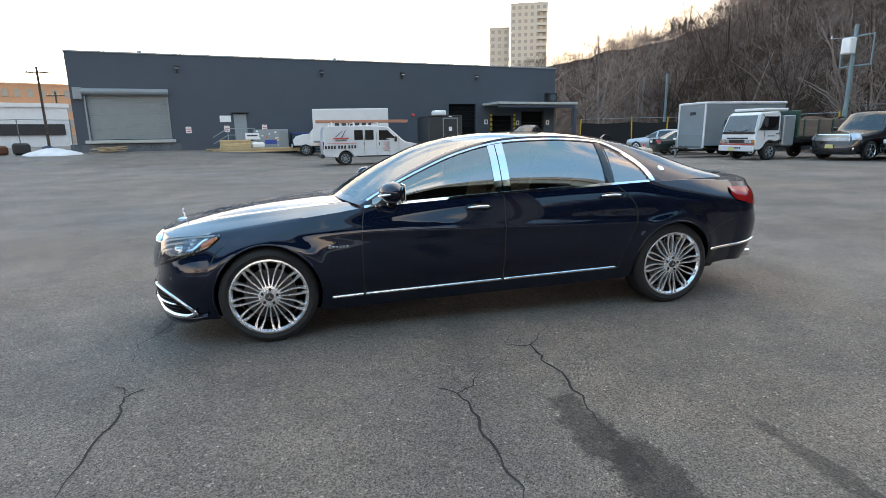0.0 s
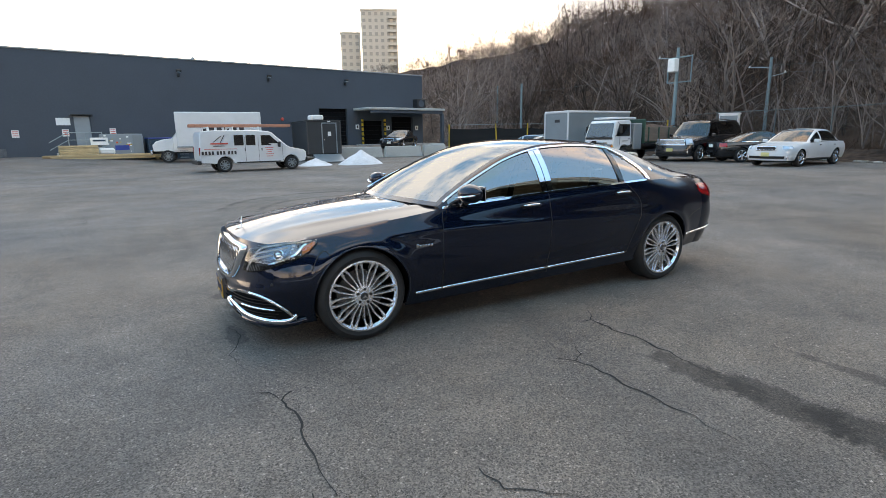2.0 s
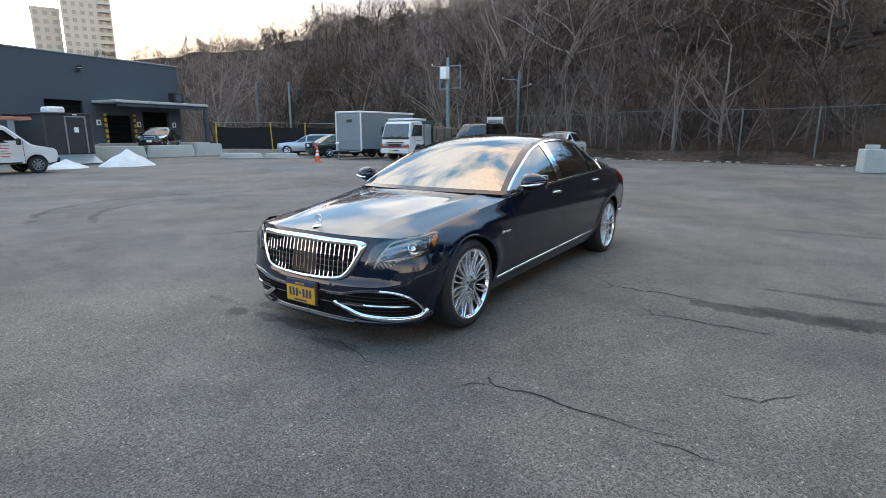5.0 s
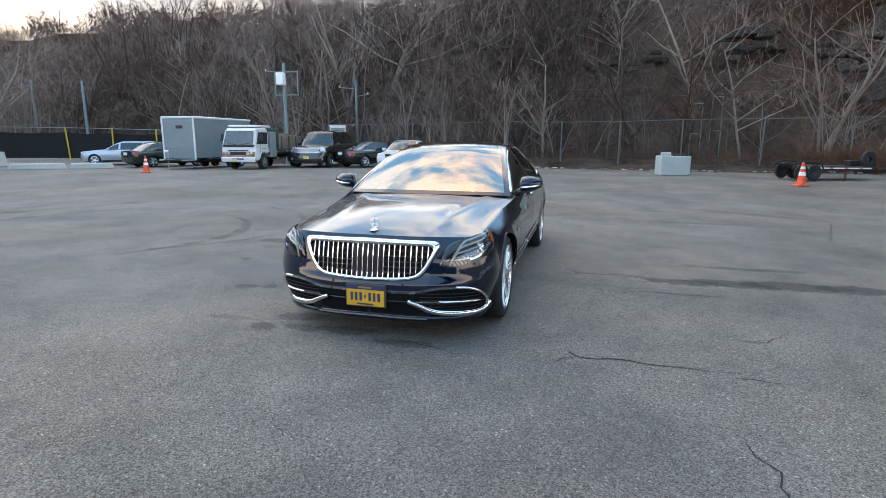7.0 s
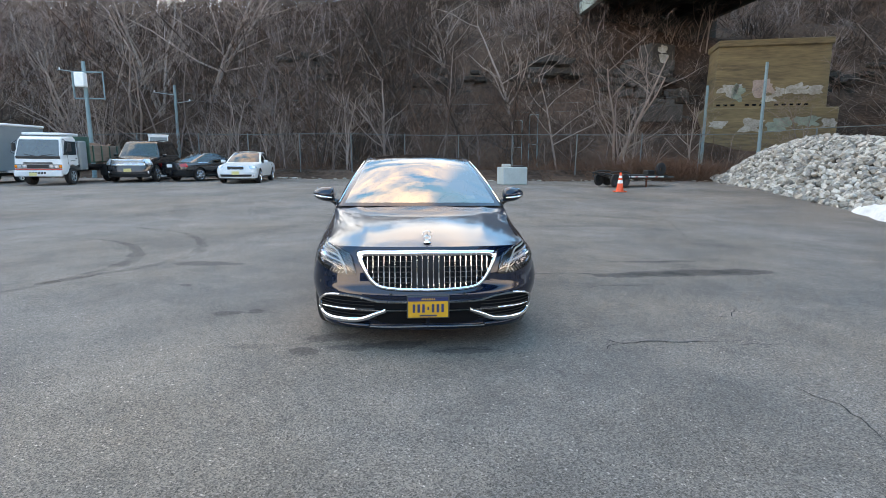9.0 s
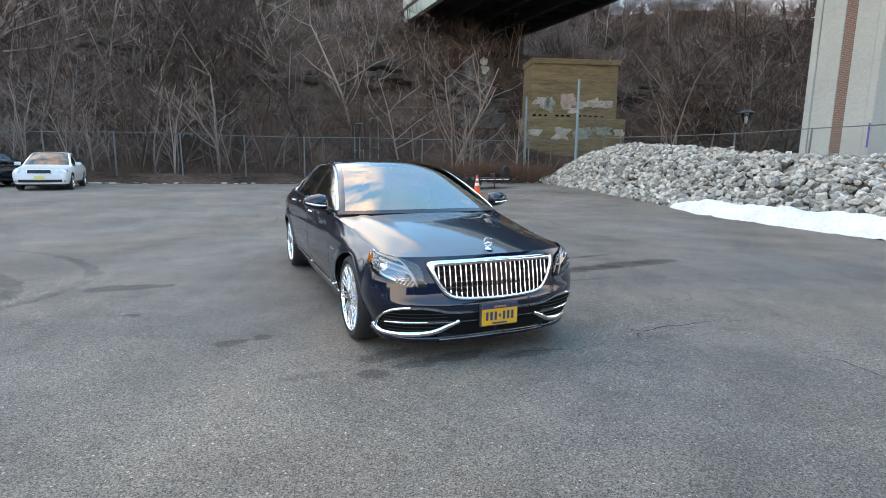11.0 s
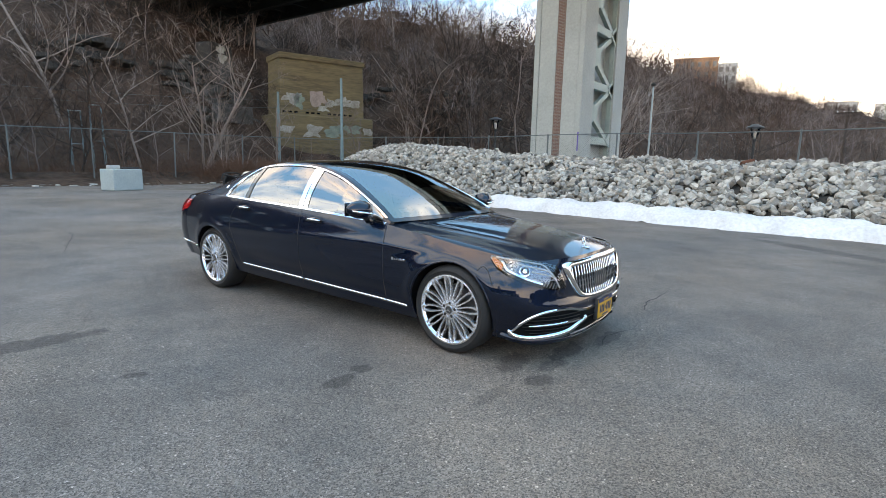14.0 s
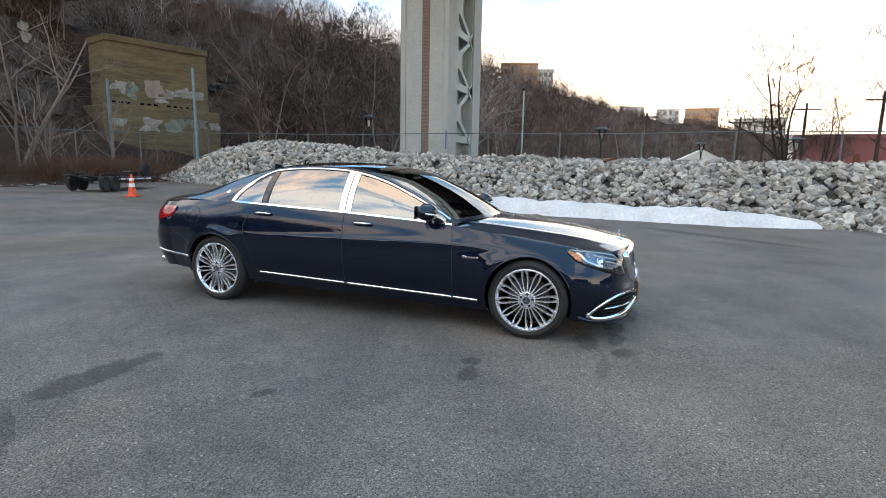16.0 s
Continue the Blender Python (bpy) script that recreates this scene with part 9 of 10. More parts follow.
for i in range(30):
    s, v = rt.uniform(0.49, 0.62), rt.uniform(0.08, 0.75)
    x, y, z = hill(s, v)
    if not (27 < x < 40 and -33 < y < -19):
        plant(1 + 3 * i, x, y, z, rt.uniform(0.9, 1.35), rt.uniform(0, 360), BARK_WORDS[(1 + 3 * i) % len(near_me) % 3])
# bare trees beyond the rubble, against the sky
LONE = [tree_build(1231 + 7 * i, 9.4, 0.8, 3 + i, 0.0125, (10, 7, 5, 2), 1, 0.026, 0.16, 6, 0.1, True) for i in range(2)]
lone_me = [tuple(t.mesh(nm, [M_bark], "all", fix=False) for nm, t in zip(("trunk", "crown"), pair)) for pair in LONE]
for i, x, y, k, rz in ((0, -11.9, -36.5, 0.95, 20), (1, -20.5, -38.0, 1.0, 140), (0, -18.4, -52.0, 0.8, 260)):
    ob = thing("tree", pose(x, y, 0, 0, 0, rz) @ Matrix.Diagonal((k, k, k, 1)), "bare dark tree with many stems against the sky", "tree", "bare trees beyond the rubble")
    for nm, me in zip(("trunk", "crown"), lone_me[i]):
        part(nm, me, None, ob)


def scatter(name, builds, spots, m, label, category):
    """Many copies of a few builds joined as one mesh."""
    arr = []
    for b in builds:
        v = np.array(b.v, dtype=np.float32)
        arr.append((v, np.array([f for f in b.f if len(f) == 4], dtype=np.int32)))
    vs, fs, off = [], [], 0
    for j, x, y, z, k, rz in spots:
        v, f = arr[j % len(arr)]
        c, s = math.cos(rz), math.sin(rz)
        w = np.empty_like(v)
        w[:, 0] = (v[:, 0] * c - v[:, 1] * s) * k + x
        w[:, 1] = (v[:, 0] * s + v[:, 1] * c) * k + y
        w[:, 2] = v[:, 2] * k + z
        vs.append(w)
        fs.append(f + off)
        off += len(v)
    V, F = np.concatenate(vs), np.concatenate(fs)
    me = bpy.data.meshes.new(name)
    me.vertices.add(len(V))
    me.vertices.foreach_set("co", V.ravel())
    me.loops.add(F.size)
    me.loops.foreach_set("vertex_index", F.ravel())
    me.polygons.add(len(F))
    me.polygons.foreach_set("loop_start", np.arange(0, F.size, F.shape[1], dtype=np.int32))
    me.polygons.foreach_set("loop_total", np.full(len(F), F.shape[1], dtype=np.int32))
    me.materials.append(m)
    me.update(calc_edges=True)
    return tagged(new(name, me), label, category, kind="stuff")


FAR = [tree_build(300 + i, 5.6 + (i % 4) * 0.9, 1.25, 1 + i % 2, 0.0075, (8 - 3 * (i % 2), 5, 4), 0, 0.02, 0.14, 4, 0.0) for i in range(12)]
kinds = ([], [], [])
for i in range(1150):
    s, v = rt.uniform(0.11, 0.36) if i % 2 else rt.uniform(0.08, 0.95), rt.uniform(0.08, 0.98)
    x, y, z = hill(s, v)
    if 26.5 < x < 41 and -30 < y < -17.5:
        continue
    # stands of one kind, mixed at their edges; paler bark northward paints in the light there
    p = noise.noise(Vector((x * 0.06, y * 0.06, 1.7))) + rt.gauss(0, 0.18) + 0.2 * max(-1, min(1, (y - 16) / 16))
    kinds[0 if p > -0.02 else 1 if p < -0.14 else 2].append((i, x, y, z - 0.2, rt.uniform(0.65, 1.3), rt.uniform(0, 6.28)))
scatter("slope_woods", FAR, kinds[0], M_bark_grey, "leafless lilac-grey wood covering the hillside", "woods")
scatter("slope_woods", FAR, kinds[1], M_bark, "leafless dark brown wood covering the hillside", "woods")
scatter("slope_woods", FAR, kinds[2], M_twig, "leafless reddish brown wood covering the hillside", "woods")


# the southern slope; darker bark stands in for the shade near the viaduct
kinds = ([], [], [])
for i in range(820):
    s, v = rt.uniform(0.5, 0.9), rt.uniform(0.0, 1.0)
    x, y, z = hill(s, v)
    if 26.5 < x < 41 and -30 < y < -17.5:
        continue
    p = noise.noise(Vector((x * 0.05, y * 0.05, 9.1))) + rt.gauss(0, 0.25)
    kinds[0 if p < -0.1 else 1 if p < 0.14 else 2].append((i, x, y, z - 0.2, rt.uniform(0.8, 1.6), rt.uniform(0, 6.28)))
scatter("southern_woods", FAR, kinds[0], M_twig, "leafless brown wood on the southern slope", "woods")
scatter("southern_woods", FAR, kinds[1], M_bark_grey, "leafless grey wood on the southern slope", "woods")
scatter("southern_woods", FAR, kinds[2], M_bark, "leafless dark wood on the southern slope", "woods")
# crowns along the skyline
SKYLINE = [tree_build(900 + i, 5.0 + (i % 4) * 1.1, 0.9, 1, 0.013, (9, 6, 5), 0, 0.028, 0.18, 4, 0.1) for i in range(8)]
spots = []
for i in range(360):
    s, v = rt.uniform(0.06, 0.45) if i % 5 < 3 else rt.uniform(0.45, 0.95), rt.uniform(0.7, 0.98)
    x, y, z = hill(s, v)
    spots.append((i, x, y, z - 0.3, rt.uniform(0.4, 0.85), rt.uniform(0, 6.28)))
scatter("ridge_woods", SKYLINE, spots, M_bark, "leafless brown tree crowns along the skyline", "woods")


def twig_clump(seed, h, n=14, lean=0.8):
    """A bush of arching canes with side twigs."""
    rnd = random.Random(seed)
    b = Build()
    for i in range(n):
        a, l = rnd.uniform(0, 6.28), rnd.uniform(0.45, 1.0) * h
        p = Vector((rnd.gauss(0, 0.22) * h, rnd.gauss(0, 0.22) * h, -0.1))
        d = Vector((math.cos(a) * lean * rnd.random(), math.sin(a) * lean * rnd.random(), 1)).normalized()
        pts = [p]
        for k in range(3):
            d = (d + Vector((math.cos(a) * 0.28 + rnd.gauss(0, 0.2), math.sin(a) * 0.28 + rnd.gauss(0, 0.2), rnd.gauss(-0.1, 0.15)))).normalized()
            pts.append(pts[-1] + d * (l / 3))
        strip(b, [tuple(q) for q in pts], rnd.uniform(0.007, 0.014), 0.004, rnd.uniform(0, math.pi))
        for k in range(3):
            q = pts[1 + k % 2].lerp(pts[2 + k % 2], rnd.random())
            e = (d + Vector((rnd.gauss(0, 0.8), rnd.gauss(0, 0.8), rnd.gauss(0.1, 0.4)))).normalized()
            strip(b, [tuple(q), tuple(q + e * l * rnd.uniform(0.2, 0.45))], 0.007, 0.003, rnd.uniform(0, math.pi))
    return b


CLUMPS = [twig_clump(700 + i, 1.6, 14, 1.0) for i in range(10)]
kinds = ([], [])
for i in range(2300):
    s = rt.uniform(0.15, 0.78)
    v = rt.uniform(0.05, 1.0) ** 1.3
    x, y, z = hill(s, v)
    # northward lean to grey twigs puts the slope's uneven light into colour
    p = noise.noise(Vector((x * 0.12, y * 0.12, 5.2))) + rt.gauss(0, 0.2) + 0.25 * max(-1, min(1, (y - 16) / 16))
    if 27 < x < 34 and -30 < y < -18 and rt.random() < 0.75:
        continue
    kinds[int(p > 0.05)].append((i, x, y, z, rt.uniform(0.6, 1.8), rt.uniform(0, 6.28)))
scatter("undergrowth", CLUMPS, kinds[0], M_twig, "tangled leafless brown undergrowth on the slope", "undergrowth")
scatter("undergrowth", CLUMPS, kinds[1], M_bark_grey, "tangled leafless grey undergrowth on the slope", "undergrowth")


def spray(seed, n=70):
    """A rounded thicket: short twigs at all slants, filling a low dome."""
    rnd = random.Random(seed)
    b = Build()
    for i in range(n):
        a, e, r = rnd.uniform(0, 6.28), rnd.uniform(0.05, 1.0), rnd.uniform(0.1, 0.85)
        h = math.sqrt(1 - e * e)
        p = Vector((r * h * math.cos(a), r * h * math.sin(a), r * e * 0.9))
        d = (Vector((h * math.cos(a), h * math.sin(a), e)) + Vector((rnd.gauss(0, 0.6), rnd.gauss(0, 0.6), rnd.gauss(0, 0.5)))).normalized()
        q = p + d * rnd.uniform(0.2, 0.5)
        strip(b, [tuple(p), tuple(q), tuple(q + (d + Vector((rnd.gauss(0, 0.4), rnd.gauss(0, 0.4), rnd.gauss(0, 0.4)))) * 0.25)], rnd.uniform(0.008, 0.014), 0.004, rnd.uniform(0, math.pi))
    return b


# thickets over the upper slope and along the crest
SPRAYS = [spray(1500 + i) for i in range(8)]
kinds = ([], [], [])
for i in range(2600):
    s = rt.uniform(0.1, 0.5) if i % 2 else rt.uniform(0.5, 0.92)
    v = rt.uniform(0.3, 1.1) if i % 3 else rt.uniform(0.85, 1.08)
    x, y, z = hill(s, v)
    if 26.5 < x < 41 and -30 < y < -17.5:
        continue
    # grey thickets favoured northward, dark ones southward, to paint light and shade
    p = noise.noise(Vector((x * 0.07, y * 0.07, 2.9))) + rt.gauss(0, 0.16) + 0.16 * max(-1, min(1, (y - 16) / 16))
    kinds[0 if p > 0.08 else 1 if p > -0.1 else 2].append((i, x, y, z + rt.uniform(-0.3, 0.8), rt.uniform(1.3, 3.0), rt.uniform(0, 6.28)))
scatter("thicket", SPRAYS, kinds[0], M_bark_grey, "grey leafless thickets on the upper slope", "undergrowth")
scatter("thicket", SPRAYS, kinds[1], M_twig, "brown leafless thickets on the upper slope", "undergrowth")
scatter("thicket", SPRAYS, kinds[2], M_bark, "dark leafless thickets on the upper slope", "undergrowth")
spots = []
M_reed = mat("reddish_brush", (0.13, 0.075, 0.053), 0.9, 0, 0.3, 0.5, 9, 0.0, spec=0.08)
for i in range(620):
    f = rt.random()
    x, y = curve(f, [(0, 27.6), (0.3, 26.2), (0.6, 24.6), (1, 22.5)]) + rt.uniform(0.2, 2.2), lerp(20, -19, f)
    spots.append((i, x, y, ground_z(x, y) + 0.25, rt.uniform(0.35, 0.95), rt.uniform(0, 6.28)))
for i in range(260):
    x, y = 22.0 + rt.gauss(0, 1.0), -13.8 + rt.gauss(0, 1.6)
    spots.append((i, x, y, ground_z(x, y) + 0.1, rt.uniform(0.7, 1.2), rt.uniform(0, 6.28)))
for i in range(330):
    x, y = rt.uniform(29, 36), rt.uniform(20, 48)
    spots.append((i, x, y, 0.4, rt.uniform(0.8, 1.5), rt.uniform(0, 6.28)))
scatter("brush", CLUMPS, spots, M_reed, "reddish brown brush growing along the fence", "brush")
# leaf litter and stones at the lot's edge
bits = Build().box((0, 0, 0.02), (0.16, 0.1, 0.05), 0.012)
spots = [(0, curve(f, [(0, 26.8), (0.3, 25.0), (0.6, 23.2), (1, 21.0)]) + rt.uniform(-1.2, 0.6), lerp(20, -17, f), 0, 0, 0) for f in [rt.random() for _ in range(420)]]
bitsV = [(0, x, y, ground_z(x, y) + 0.0, rt.uniform(0.4, 1.8), rt.uniform(0, 6.28)) for _, x, y, *_r in spots]
quads = Build()
quads.v, quads.f = bits.v, [f for f in bits.f if len(f) == 4]
scatter("edge_litter", [quads], bitsV, M_rubble, "scattered stones and litter along the lot's edge", "litter")
b = Build()
for f0 in [i / 60 for i in range(61)]:
    x, y = curve(f0, [(0, 26.6), (0.3, 24.8), (0.6, 23.0), (1, 20.6)]), lerp(21, -18, f0)
    b.v += [(x - 0.9 - 0.25 * noise.noise(Vector((y, 0, 0))), y, ground_z(x, y) + 0.004), (x + 0.3, y, ground_z(x, y) + 0.16), (x + 1.6, y, ground_z(x, y) + 0.3), (x + 6.5, y, ground_z(x, y) + 0.4)]
b.f = [(4 * i + a, 4 * i + 4 + a, 4 * i + 5 + a, 4 * i + 1 + a) for i in range(60) for a in range(3)]
b.mi = [0] * len(b.f)
solo("verge", b, M_litter, "strip of earth and dead leaves along the fence", "verge", kind="structure", smooth="all", fix=False)
# rock outcrop of pale broken stone beside the abutment
out = thing("rock_outcrop", pose(35.6, -19.5, 6.0), "face of pale broken rock beside the abutment", "rock")
for k in range(70):
    f, g = rt.random(), rt.random()
    part("slab", Build().box((lerp(-1.8, 2.6, g) + rt.uniform(-0.3, 0.3), lerp(-2.4, 2.4, f), lerp(-1.8, 3.2, g)), (rt.uniform(0.5, 1.2), rt.uniform(0.4, 1.3), rt.uniform(0.25, 0.6)), 0.06, Euler((rt.uniform(-0.2, 0.2), rt.uniform(-0.2, 0.2), rt.uniform(-0.5, 0.5))).to_matrix()), M_palerock, out)
# rock ledges in the slope
for i, (x, y, w) in enumerate(((38, -12, 7), (40, -3, 8), (37, -18, 5), (42, 8, 6), (36.6, -36.5, 9), (31.5, -44, 8))):
    ledge = thing("rock_ledge", pose(x, y, hill_at(x, y) + 0.5), "ledge of dark layered rock breaking out of the slope", "rock", "rock ledges")
    for k in range(26):
        part("slab", Build().box((rt.uniform(-0.6, 0.6), rt.uniform(-w / 2, w / 2), rt.uniform(-1.4, 1.4)), (rt.uniform(0.8, 1.6), rt.uniform(0.5, 1.6), rt.uniform(0.25, 0.5)), 0.06, Euler((rt.uniform(-0.1, 0.1), rt.uniform(-0.1, 0.1), rt.uniform(-0.3, 0.3))).to_matrix()), M_rockface, ledge)


# ---- cracks and tyre marks in the asphalt ----
def crack(points, w, seed, name="pavement_crack", m=None, label="thin dark crack in the asphalt", rise=0.0035):
    rnd = random.Random(seed)
    rows = []
    pts = path(points, 0.05)
    for i, (x, y) in enumerate(pts):
        f = i / (len(pts) - 1)
        jx, jy = noise.noise(Vector((x * 7, y * 7, seed))) * 0.05, noise.noise(Vector((x * 7, y * 7, seed + 9))) * 0.05
        rows.append((Vector((x + jx, y + jy, ground_z(x, y) + rise)), Vector((0, 0, 1))))
    b = Build()
    vs = []
    for i, (p, n) in enumerate(rows):
        q0, q1 = rows[max(0, i - 1)][0], rows[min(len(rows) - 1, i + 1)][0]
        d = (q1 - q0).normalized()
        s = Vector((-d.y, d.x, 0))
        f = i / (len(rows) - 1)
        ww = w * (0.35 + 0.65 * math.sin(math.pi * min(1, f + 0.15))) * (0.6 + 0.9 * abs(noise.noise(Vector((p.x * 4, p.y * 4, seed + 3)))))
        vs += [p - s * ww / 2, p + s * ww / 2]
    b.add(vs, [(2 * i, 2 * i + 2, 2 * i + 3, 2 * i + 1) for i in range(len(rows) - 1)])
    solo(name, b, m or M_crack, label, "crack", kind="structure", fix=False)


for k, (pts, w) in enumerate((
        ([(-2.4, -1.52), (-2.49, -1.57), (-2.46, -1.82), (-2.47, -2.1), (-2.46, -2.32), (-2.47, -2.6)], 0.03), ([(-2.58, -1.4), (-2.47, -1.56)], 0.02),
        ([(-0.68, -1.96), (-0.56, -2.06), (-0.56, -2.34), (-0.56, -2.62), (-0.55, -2.85), (-0.56, -3.2)], 0.026), ([(-0.56, -2.06), (-0.48, -2.0), (-0.39, -1.86)], 0.02),
        ([(-0.02, -1.46), (0.12, -1.5), (0.11, -1.78), (0.12, -2.04), (0.08, -2.4), (0.06, -2.7)], 0.03), ([(0.12, -1.5), (0.28, -1.29)], 0.02),
        ([(-1.82, -2.75), (-1.81, -2.95), (-1.7, -3.0), (-1.56, -3.14)], 0.022), ([(-2.56, -2.5), (-2.58, -2.9)], 0.016),
        ([(-3.4, -2.40), (-3.61, -2.46), (-3.8, -2.45), (-4.06, -2.38)], 0.022), ([(-2.58, -0.05), (-2.51, -0.29), (-2.64, -0.68), (-2.6, -1.0)], 0.018),
        ([(5.5, 1.2), (7.5, 0.4), (10, 0.2)], 0.03), ([(3.2, -5.2), (5.6, -6.1), (8.2, -6.0)], 0.03), ([(-4.5, 6.6), (-4.1, 7.6), (-4.3, 9.0)], 0.03), ([(-5.4, 3.6), (-5.0, 4.6), (-5.3, 6.0)], 0.02))):
    crack(pts, w * 0.62, 40 + k)


def rubber_material():
    m = bpy.data.materials.new("tyre_mark")
    m.use_nodes = True
    nt = m.node_tree
    p = nt.nodes["Principled BSDF"]
    p.inputs["Base Color"].default_value, p.inputs["Roughness"].default_value = (0.03, 0.03, 0.03, 1), 0.8
    tr = nt.nodes.new("ShaderNodeBsdfTransparent")
    tc = nt.nodes.new("ShaderNodeTexCoord")
    n = nt.nodes.new("ShaderNodeTexNoise")
    n.inputs["Scale"].default_value, n.inputs["Detail"].default_value = 2.5, 8.0
    nt.links.new(tc.outputs["Object"], n.inputs["Vector"])
    mr = nt.nodes.new("ShaderNodeMapRange")
    mr.inputs["From Min"].default_value, mr.inputs["From Max"].default_value = 0.35, 0.7
    mr.inputs["To Min"].default_value, mr.inputs["To Max"].default_value = 0.03, 0.4
    nt.links.new(n.outputs["Fac"], mr.inputs["Value"])
    mx = nt.nodes.new("ShaderNodeMixShader")
    nt.links.new(mr.outputs["Result"], mx.inputs[0])
    nt.links.new(tr.outputs[0], mx.inputs[1])
    nt.links.new(p.outputs[0], mx.inputs[2])
    nt.links.new(mx.outputs[0], nt.nodes["Material Output"].inputs["Surface"])
    return m


M_rubber = rubber_material()
for k, pts in enumerate((
        [(-0.6, 4.5), (-0.07, 4.29), (0.31, 4.06), (1.1, 3.95), (1.9, 4.2), (2.8, 4.8), (3.4, 5.8)], [(-0.2, 4.39), (0.54, 3.8), (1.07, 3.42), (1.96, 3.32), (2.92, 3.62), (4.1, 4.4), (4.8, 5.6)],
        [(-1.7, 7.9), (-1.2, 9.2), (-0.2, 10.2), (1.4, 10.6), (4.0, 9.7), (6.5, 8.2)], [(-1.0, 7.2), (-0.5, 8.5), (1.0, 9.5), (2.8, 8.9), (5.0, 7.6)])):
    crack(smooth_path(pts, 2), 0.24, 80 + k, "tyre_mark", M_rubber, "faint dark curved tyre mark on the asphalt", 0.0025)


# ---- distance ----
def far_block(name, az, dist, w, d, top, base, m, label, floors, cols, win=M_tower_win, eye=(-2.5, 2.0), size=(0.5, 0.5)):
    """A far building that faces the lot, with rows of windows. az in degrees."""
    a = radians(az)
    x, y = eye[0] + dist * math.cos(a), eye[1] + dist * math.sin(a)
    h = thing(name, pose(x, y, base, 0, 0, az - 90), label, "building", "far buildings")
    part("wall", Build().box((0, d / 2, (top - base) / 2), (w, d, top - base)), m, h)
    part("roof", Build().box((0, d / 2, top - base + 0.25), (w + 0.4, d + 0.4, 0.5)), m, h)
    fw, fh = w / cols, (top - base) / floors
    pane = Build().box((0, 0, 0), (fw * size[0], 0.3, fh * size[1])).mesh("window", [win])
    for i in range(cols):
        for j in range(floors):
            part("window", pane, None, h, at=pose((i + 0.5) * fw - w / 2, -0.06, (j + 0.5) * fh))
    return h


tower = far_block("apartment_tower", 66.5, 240, 15.5, 16, 54.5, 0, M_tower, "tall pale concrete apartment tower beyond the warehouse", 20, 6)
for i in range(19):
    part("balcony", Build().box((5.6, -0.9, 2.0 + i * 2.75), (3.6, 1.6, 0.9)), M_tower, tower)
far_block("apartment_wing", 69.5, 245, 8.5, 14, 46, 0, M_tower, "lower pale wing of the apartment tower", 16, 3)
far_block("brick_apartments", -77.8, 172, 11.5, 10, 32, 18, M_farbrick, "brick apartment block on the ridge, coloured sunlit orange-brown", 5, 6, M_tower_win)
far_block("grey_apartments", -80.5, 180, 5, 8, 31.5, 18, M_farwhite, "pale apartment block on the ridge", 5, 3)
far_block("white_block", -89.3, 300, 12, 12, 31.5, 14, M_farwhite, "white flat-roofed building on the far ridge", 4, 5)
far_block("terrace_block", -92.6, 300, 11, 12, 30, 14, M_farwhite, "pale stepped building on the far ridge", 5, 4)
far_block("tan_block", -95.6, 330, 17, 12, 33, 14, M_farbrick, "long tan building on the far ridge", 4, 9)
far_block("low_block", -100.5, 330, 24, 12, 27, 8, M_farwhite, "low pale building on the far ridge", 3, 8)
far_block("pale_works", -106.0, 150, 16, 20, 9.0, 0, M_farwhite, "pale works building beyond the lamp posts", 2, 6)
far_block("red_shed", -108.5, 78, 13, 18, 5.2, 0, mat("dull_red_wall", (0.22, 0.07, 0.07), 0.8, 0, 0.1, 0.3, 4, 0.05, 0.01), "long low dull red shed wall", 1, 1, M_rust, size=(0.05, 0.3))
far_block("brick_flats", 112.5, 150, 16, 14, 13.5, 0, M_farbrick, "brick and pale panelled apartment block far off", 4, 7)
far_block("pale_flats", 118.5, 150, 14, 14, 12.5, 0, M_farwhite, "pale panelled apartment block far off", 4, 6)
far_block("white_shed", 115.2, 78, 10.5, 12, 5.4, 0, M_white_paint, "long white shed beyond the gate", 1, 1, M_black, size=(0.9, 0.25))
house = thing("small_house", pose(-8.5, -55, 0, 0, 0, 0), "small white gabled house far behind the rubble", "house", "far buildings")
part("wall", Build().box((0, 0, 1.1), (3.6, 4.5, 2.2)), M_white_paint, house)
part("roof", Build().prism([(-2.0, 2.2), (2.0, 2.2), (0, 3.2)], -2.4, 2.4, "y"), M_farwhite, house)


def wood_pole(x, y, h, label="weathered timber utility pole with a cross arm"):
    p = thing("timber_pole", pose(x, y, 0), label, "pole", "timber utility poles")
    part("shaft", Build().tube([(0, 0, 0), (0, 0, h)], [0.16, 0.11], 10), M_bark, p)
    part("cross_arm", Build().box((0, 0, h - 0.6), (2.4, 0.12, 0.14), 0.01), M_bark, p)
    for sx in (-1.0, -0.4, 0.4, 1.0):
        part("insulator", Build().lathe([(0.04, 0), (0.06, 0.1), (0, 0.14)], (sx, 0, h - 0.53), "z", 8), M_white, p)


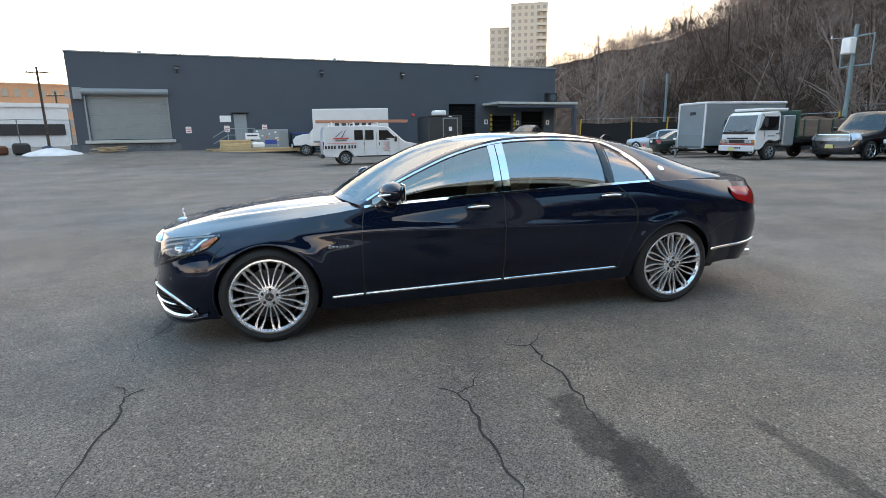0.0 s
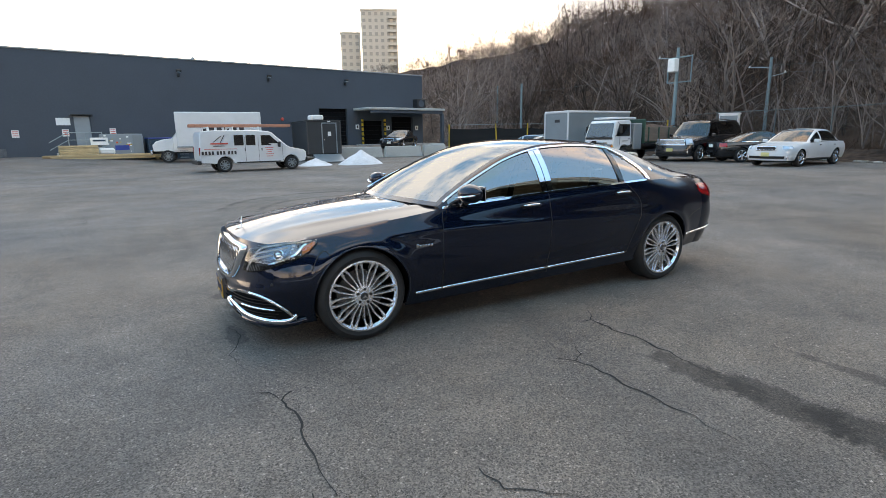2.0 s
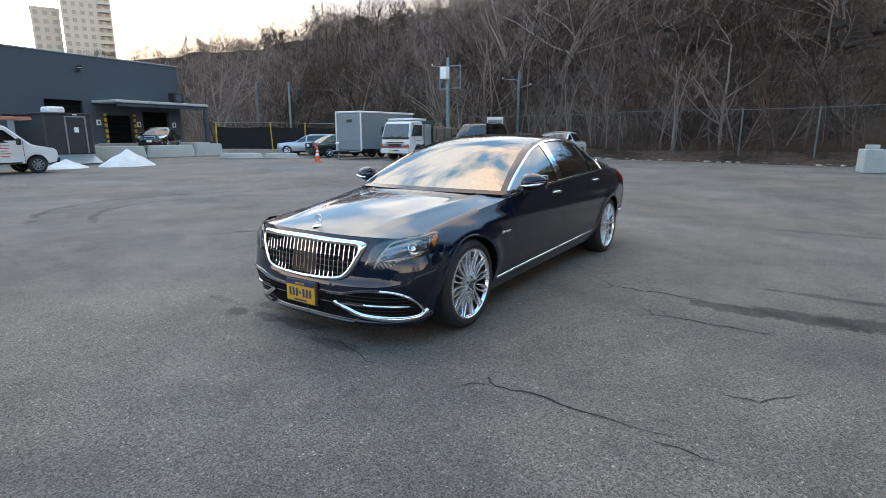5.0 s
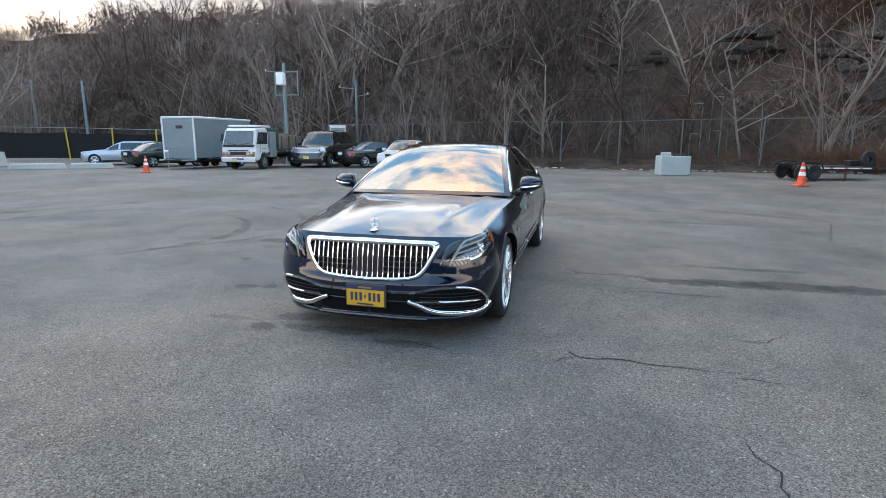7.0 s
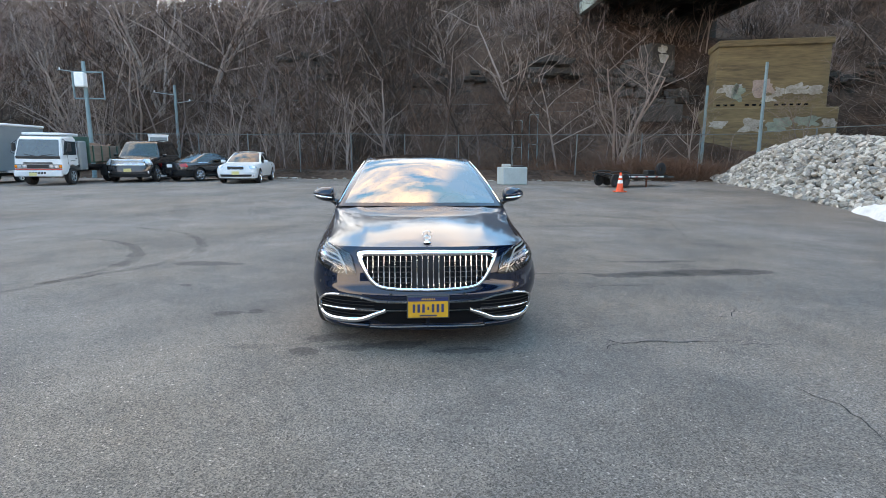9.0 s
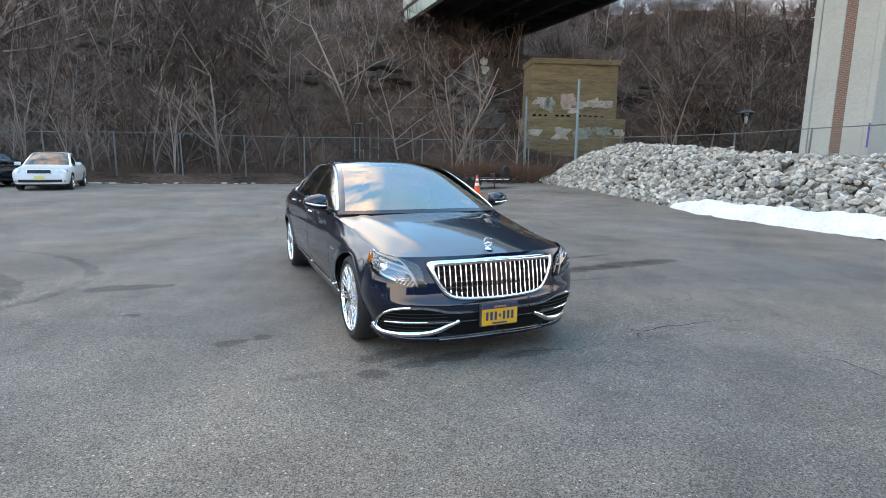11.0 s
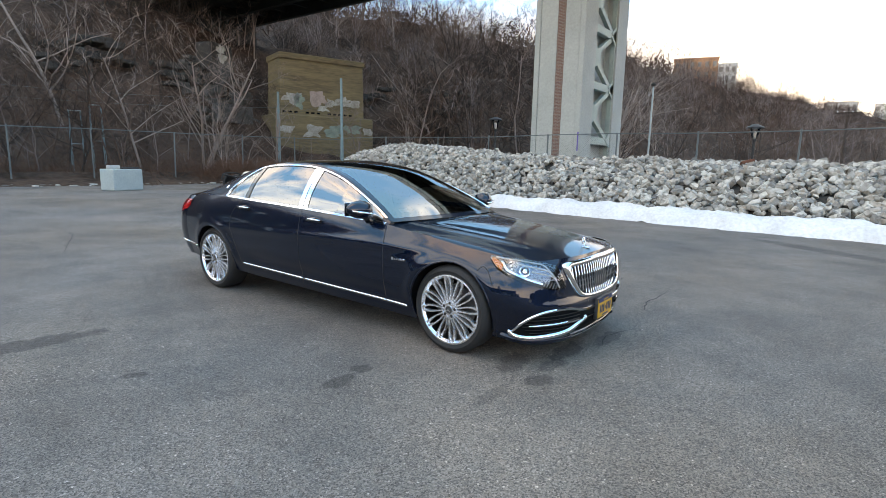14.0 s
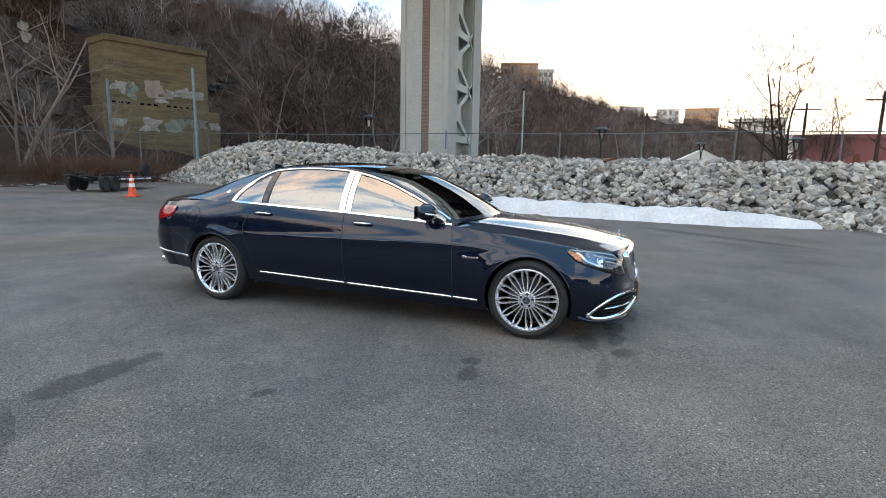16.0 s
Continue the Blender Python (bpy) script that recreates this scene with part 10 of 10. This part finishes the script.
for az, dist, h in ((113.4, 72, 9.6), (-90.9, 75, 8.6), (-99.5, 62, 6.8), (-104.8, 58, 7.6), (-101.5, 70, 7.4), (-110.5, 50, 7.4), (112.0, 95, 8.5)):
    wood_pole(-2.3 + dist * math.cos(radians(az)), 2.0 + dist * math.sin(radians(az)), h)
line = thing("far_wires", pose(0, 0, 0), "thin overhead wires between far timber poles", "wires")
for dz in (0.0, 0.6):
    part("wire", Build().tube([(lerp(-3.5, -17, i / 12), lerp(-73, -46, i / 12), 7.4 - dz - 0.5 * 4 * (i / 12) * (1 - i / 12)) for i in range(13)], 0.02, 5), M_black, line)
# gate and clutter at the warehouse's corner
chain_fence([(-16.3, 35.4), (-19.0, 34.9), (-22.0, 34.4)], ground_z, 2.1, "chain-link gate beside the warehouse", 1.9)
for x, y, sx, m, lab in ((-18.6, 34.0, 0.9, M_black, "dark bundle of covered goods at the gate"), (-19.8, 34.2, 0.7, M_rust, "rusty bundle of scrap at the gate"), (-17.9, 35.8, 0.6, M_teal, "dark covered crate at the gate")):
    solo("covered_bundle", Build().box((0, 0, sx * 0.4), (sx, sx * 0.7, sx * 0.8), 0.12), m, lab, "bundle", smooth=True, at=put(x, y, 20))
barrel = thing("blue_bin", put(-18.6, 30.4, 0), "bright blue plastic bin standing on the lot", "bin")
part("bin_body", Build().lathe([(0.0, 0.0), (0.26, 0.0), (0.3, 0.08), (0.32, 0.85), (0.0, 0.85)], seg=20), M_blue, barrel, smooth=True)
part("bin_lid", Build().lathe([(0.34, 0.85), (0.34, 0.92), (0.2, 0.97), (0.0, 0.98)], seg=20), M_blue, barrel, smooth=True)


# ---- plain blocks that close the lot to the west ----
for i, (y, w, h) in enumerate(((-44, 24, 8), (-21, 18, 10), (0, 22, 7.5), (22, 20, 9.5), (43, 20, 8))):
    blk = thing("west_building", pose(-95 - 3 * (i % 2), y, 0), "plain dark grey block closing the lot", "building", "western blocks", kind="structure")
    part("wall", Build().box((0, 0, h / 2), (14, w, h), 0.05), M_wall, blk)
    part("roof", Build().box((0, 0, h + 0.2), (14.4, w + 0.4, 0.4), 0.03), M_steel_dark, blk)
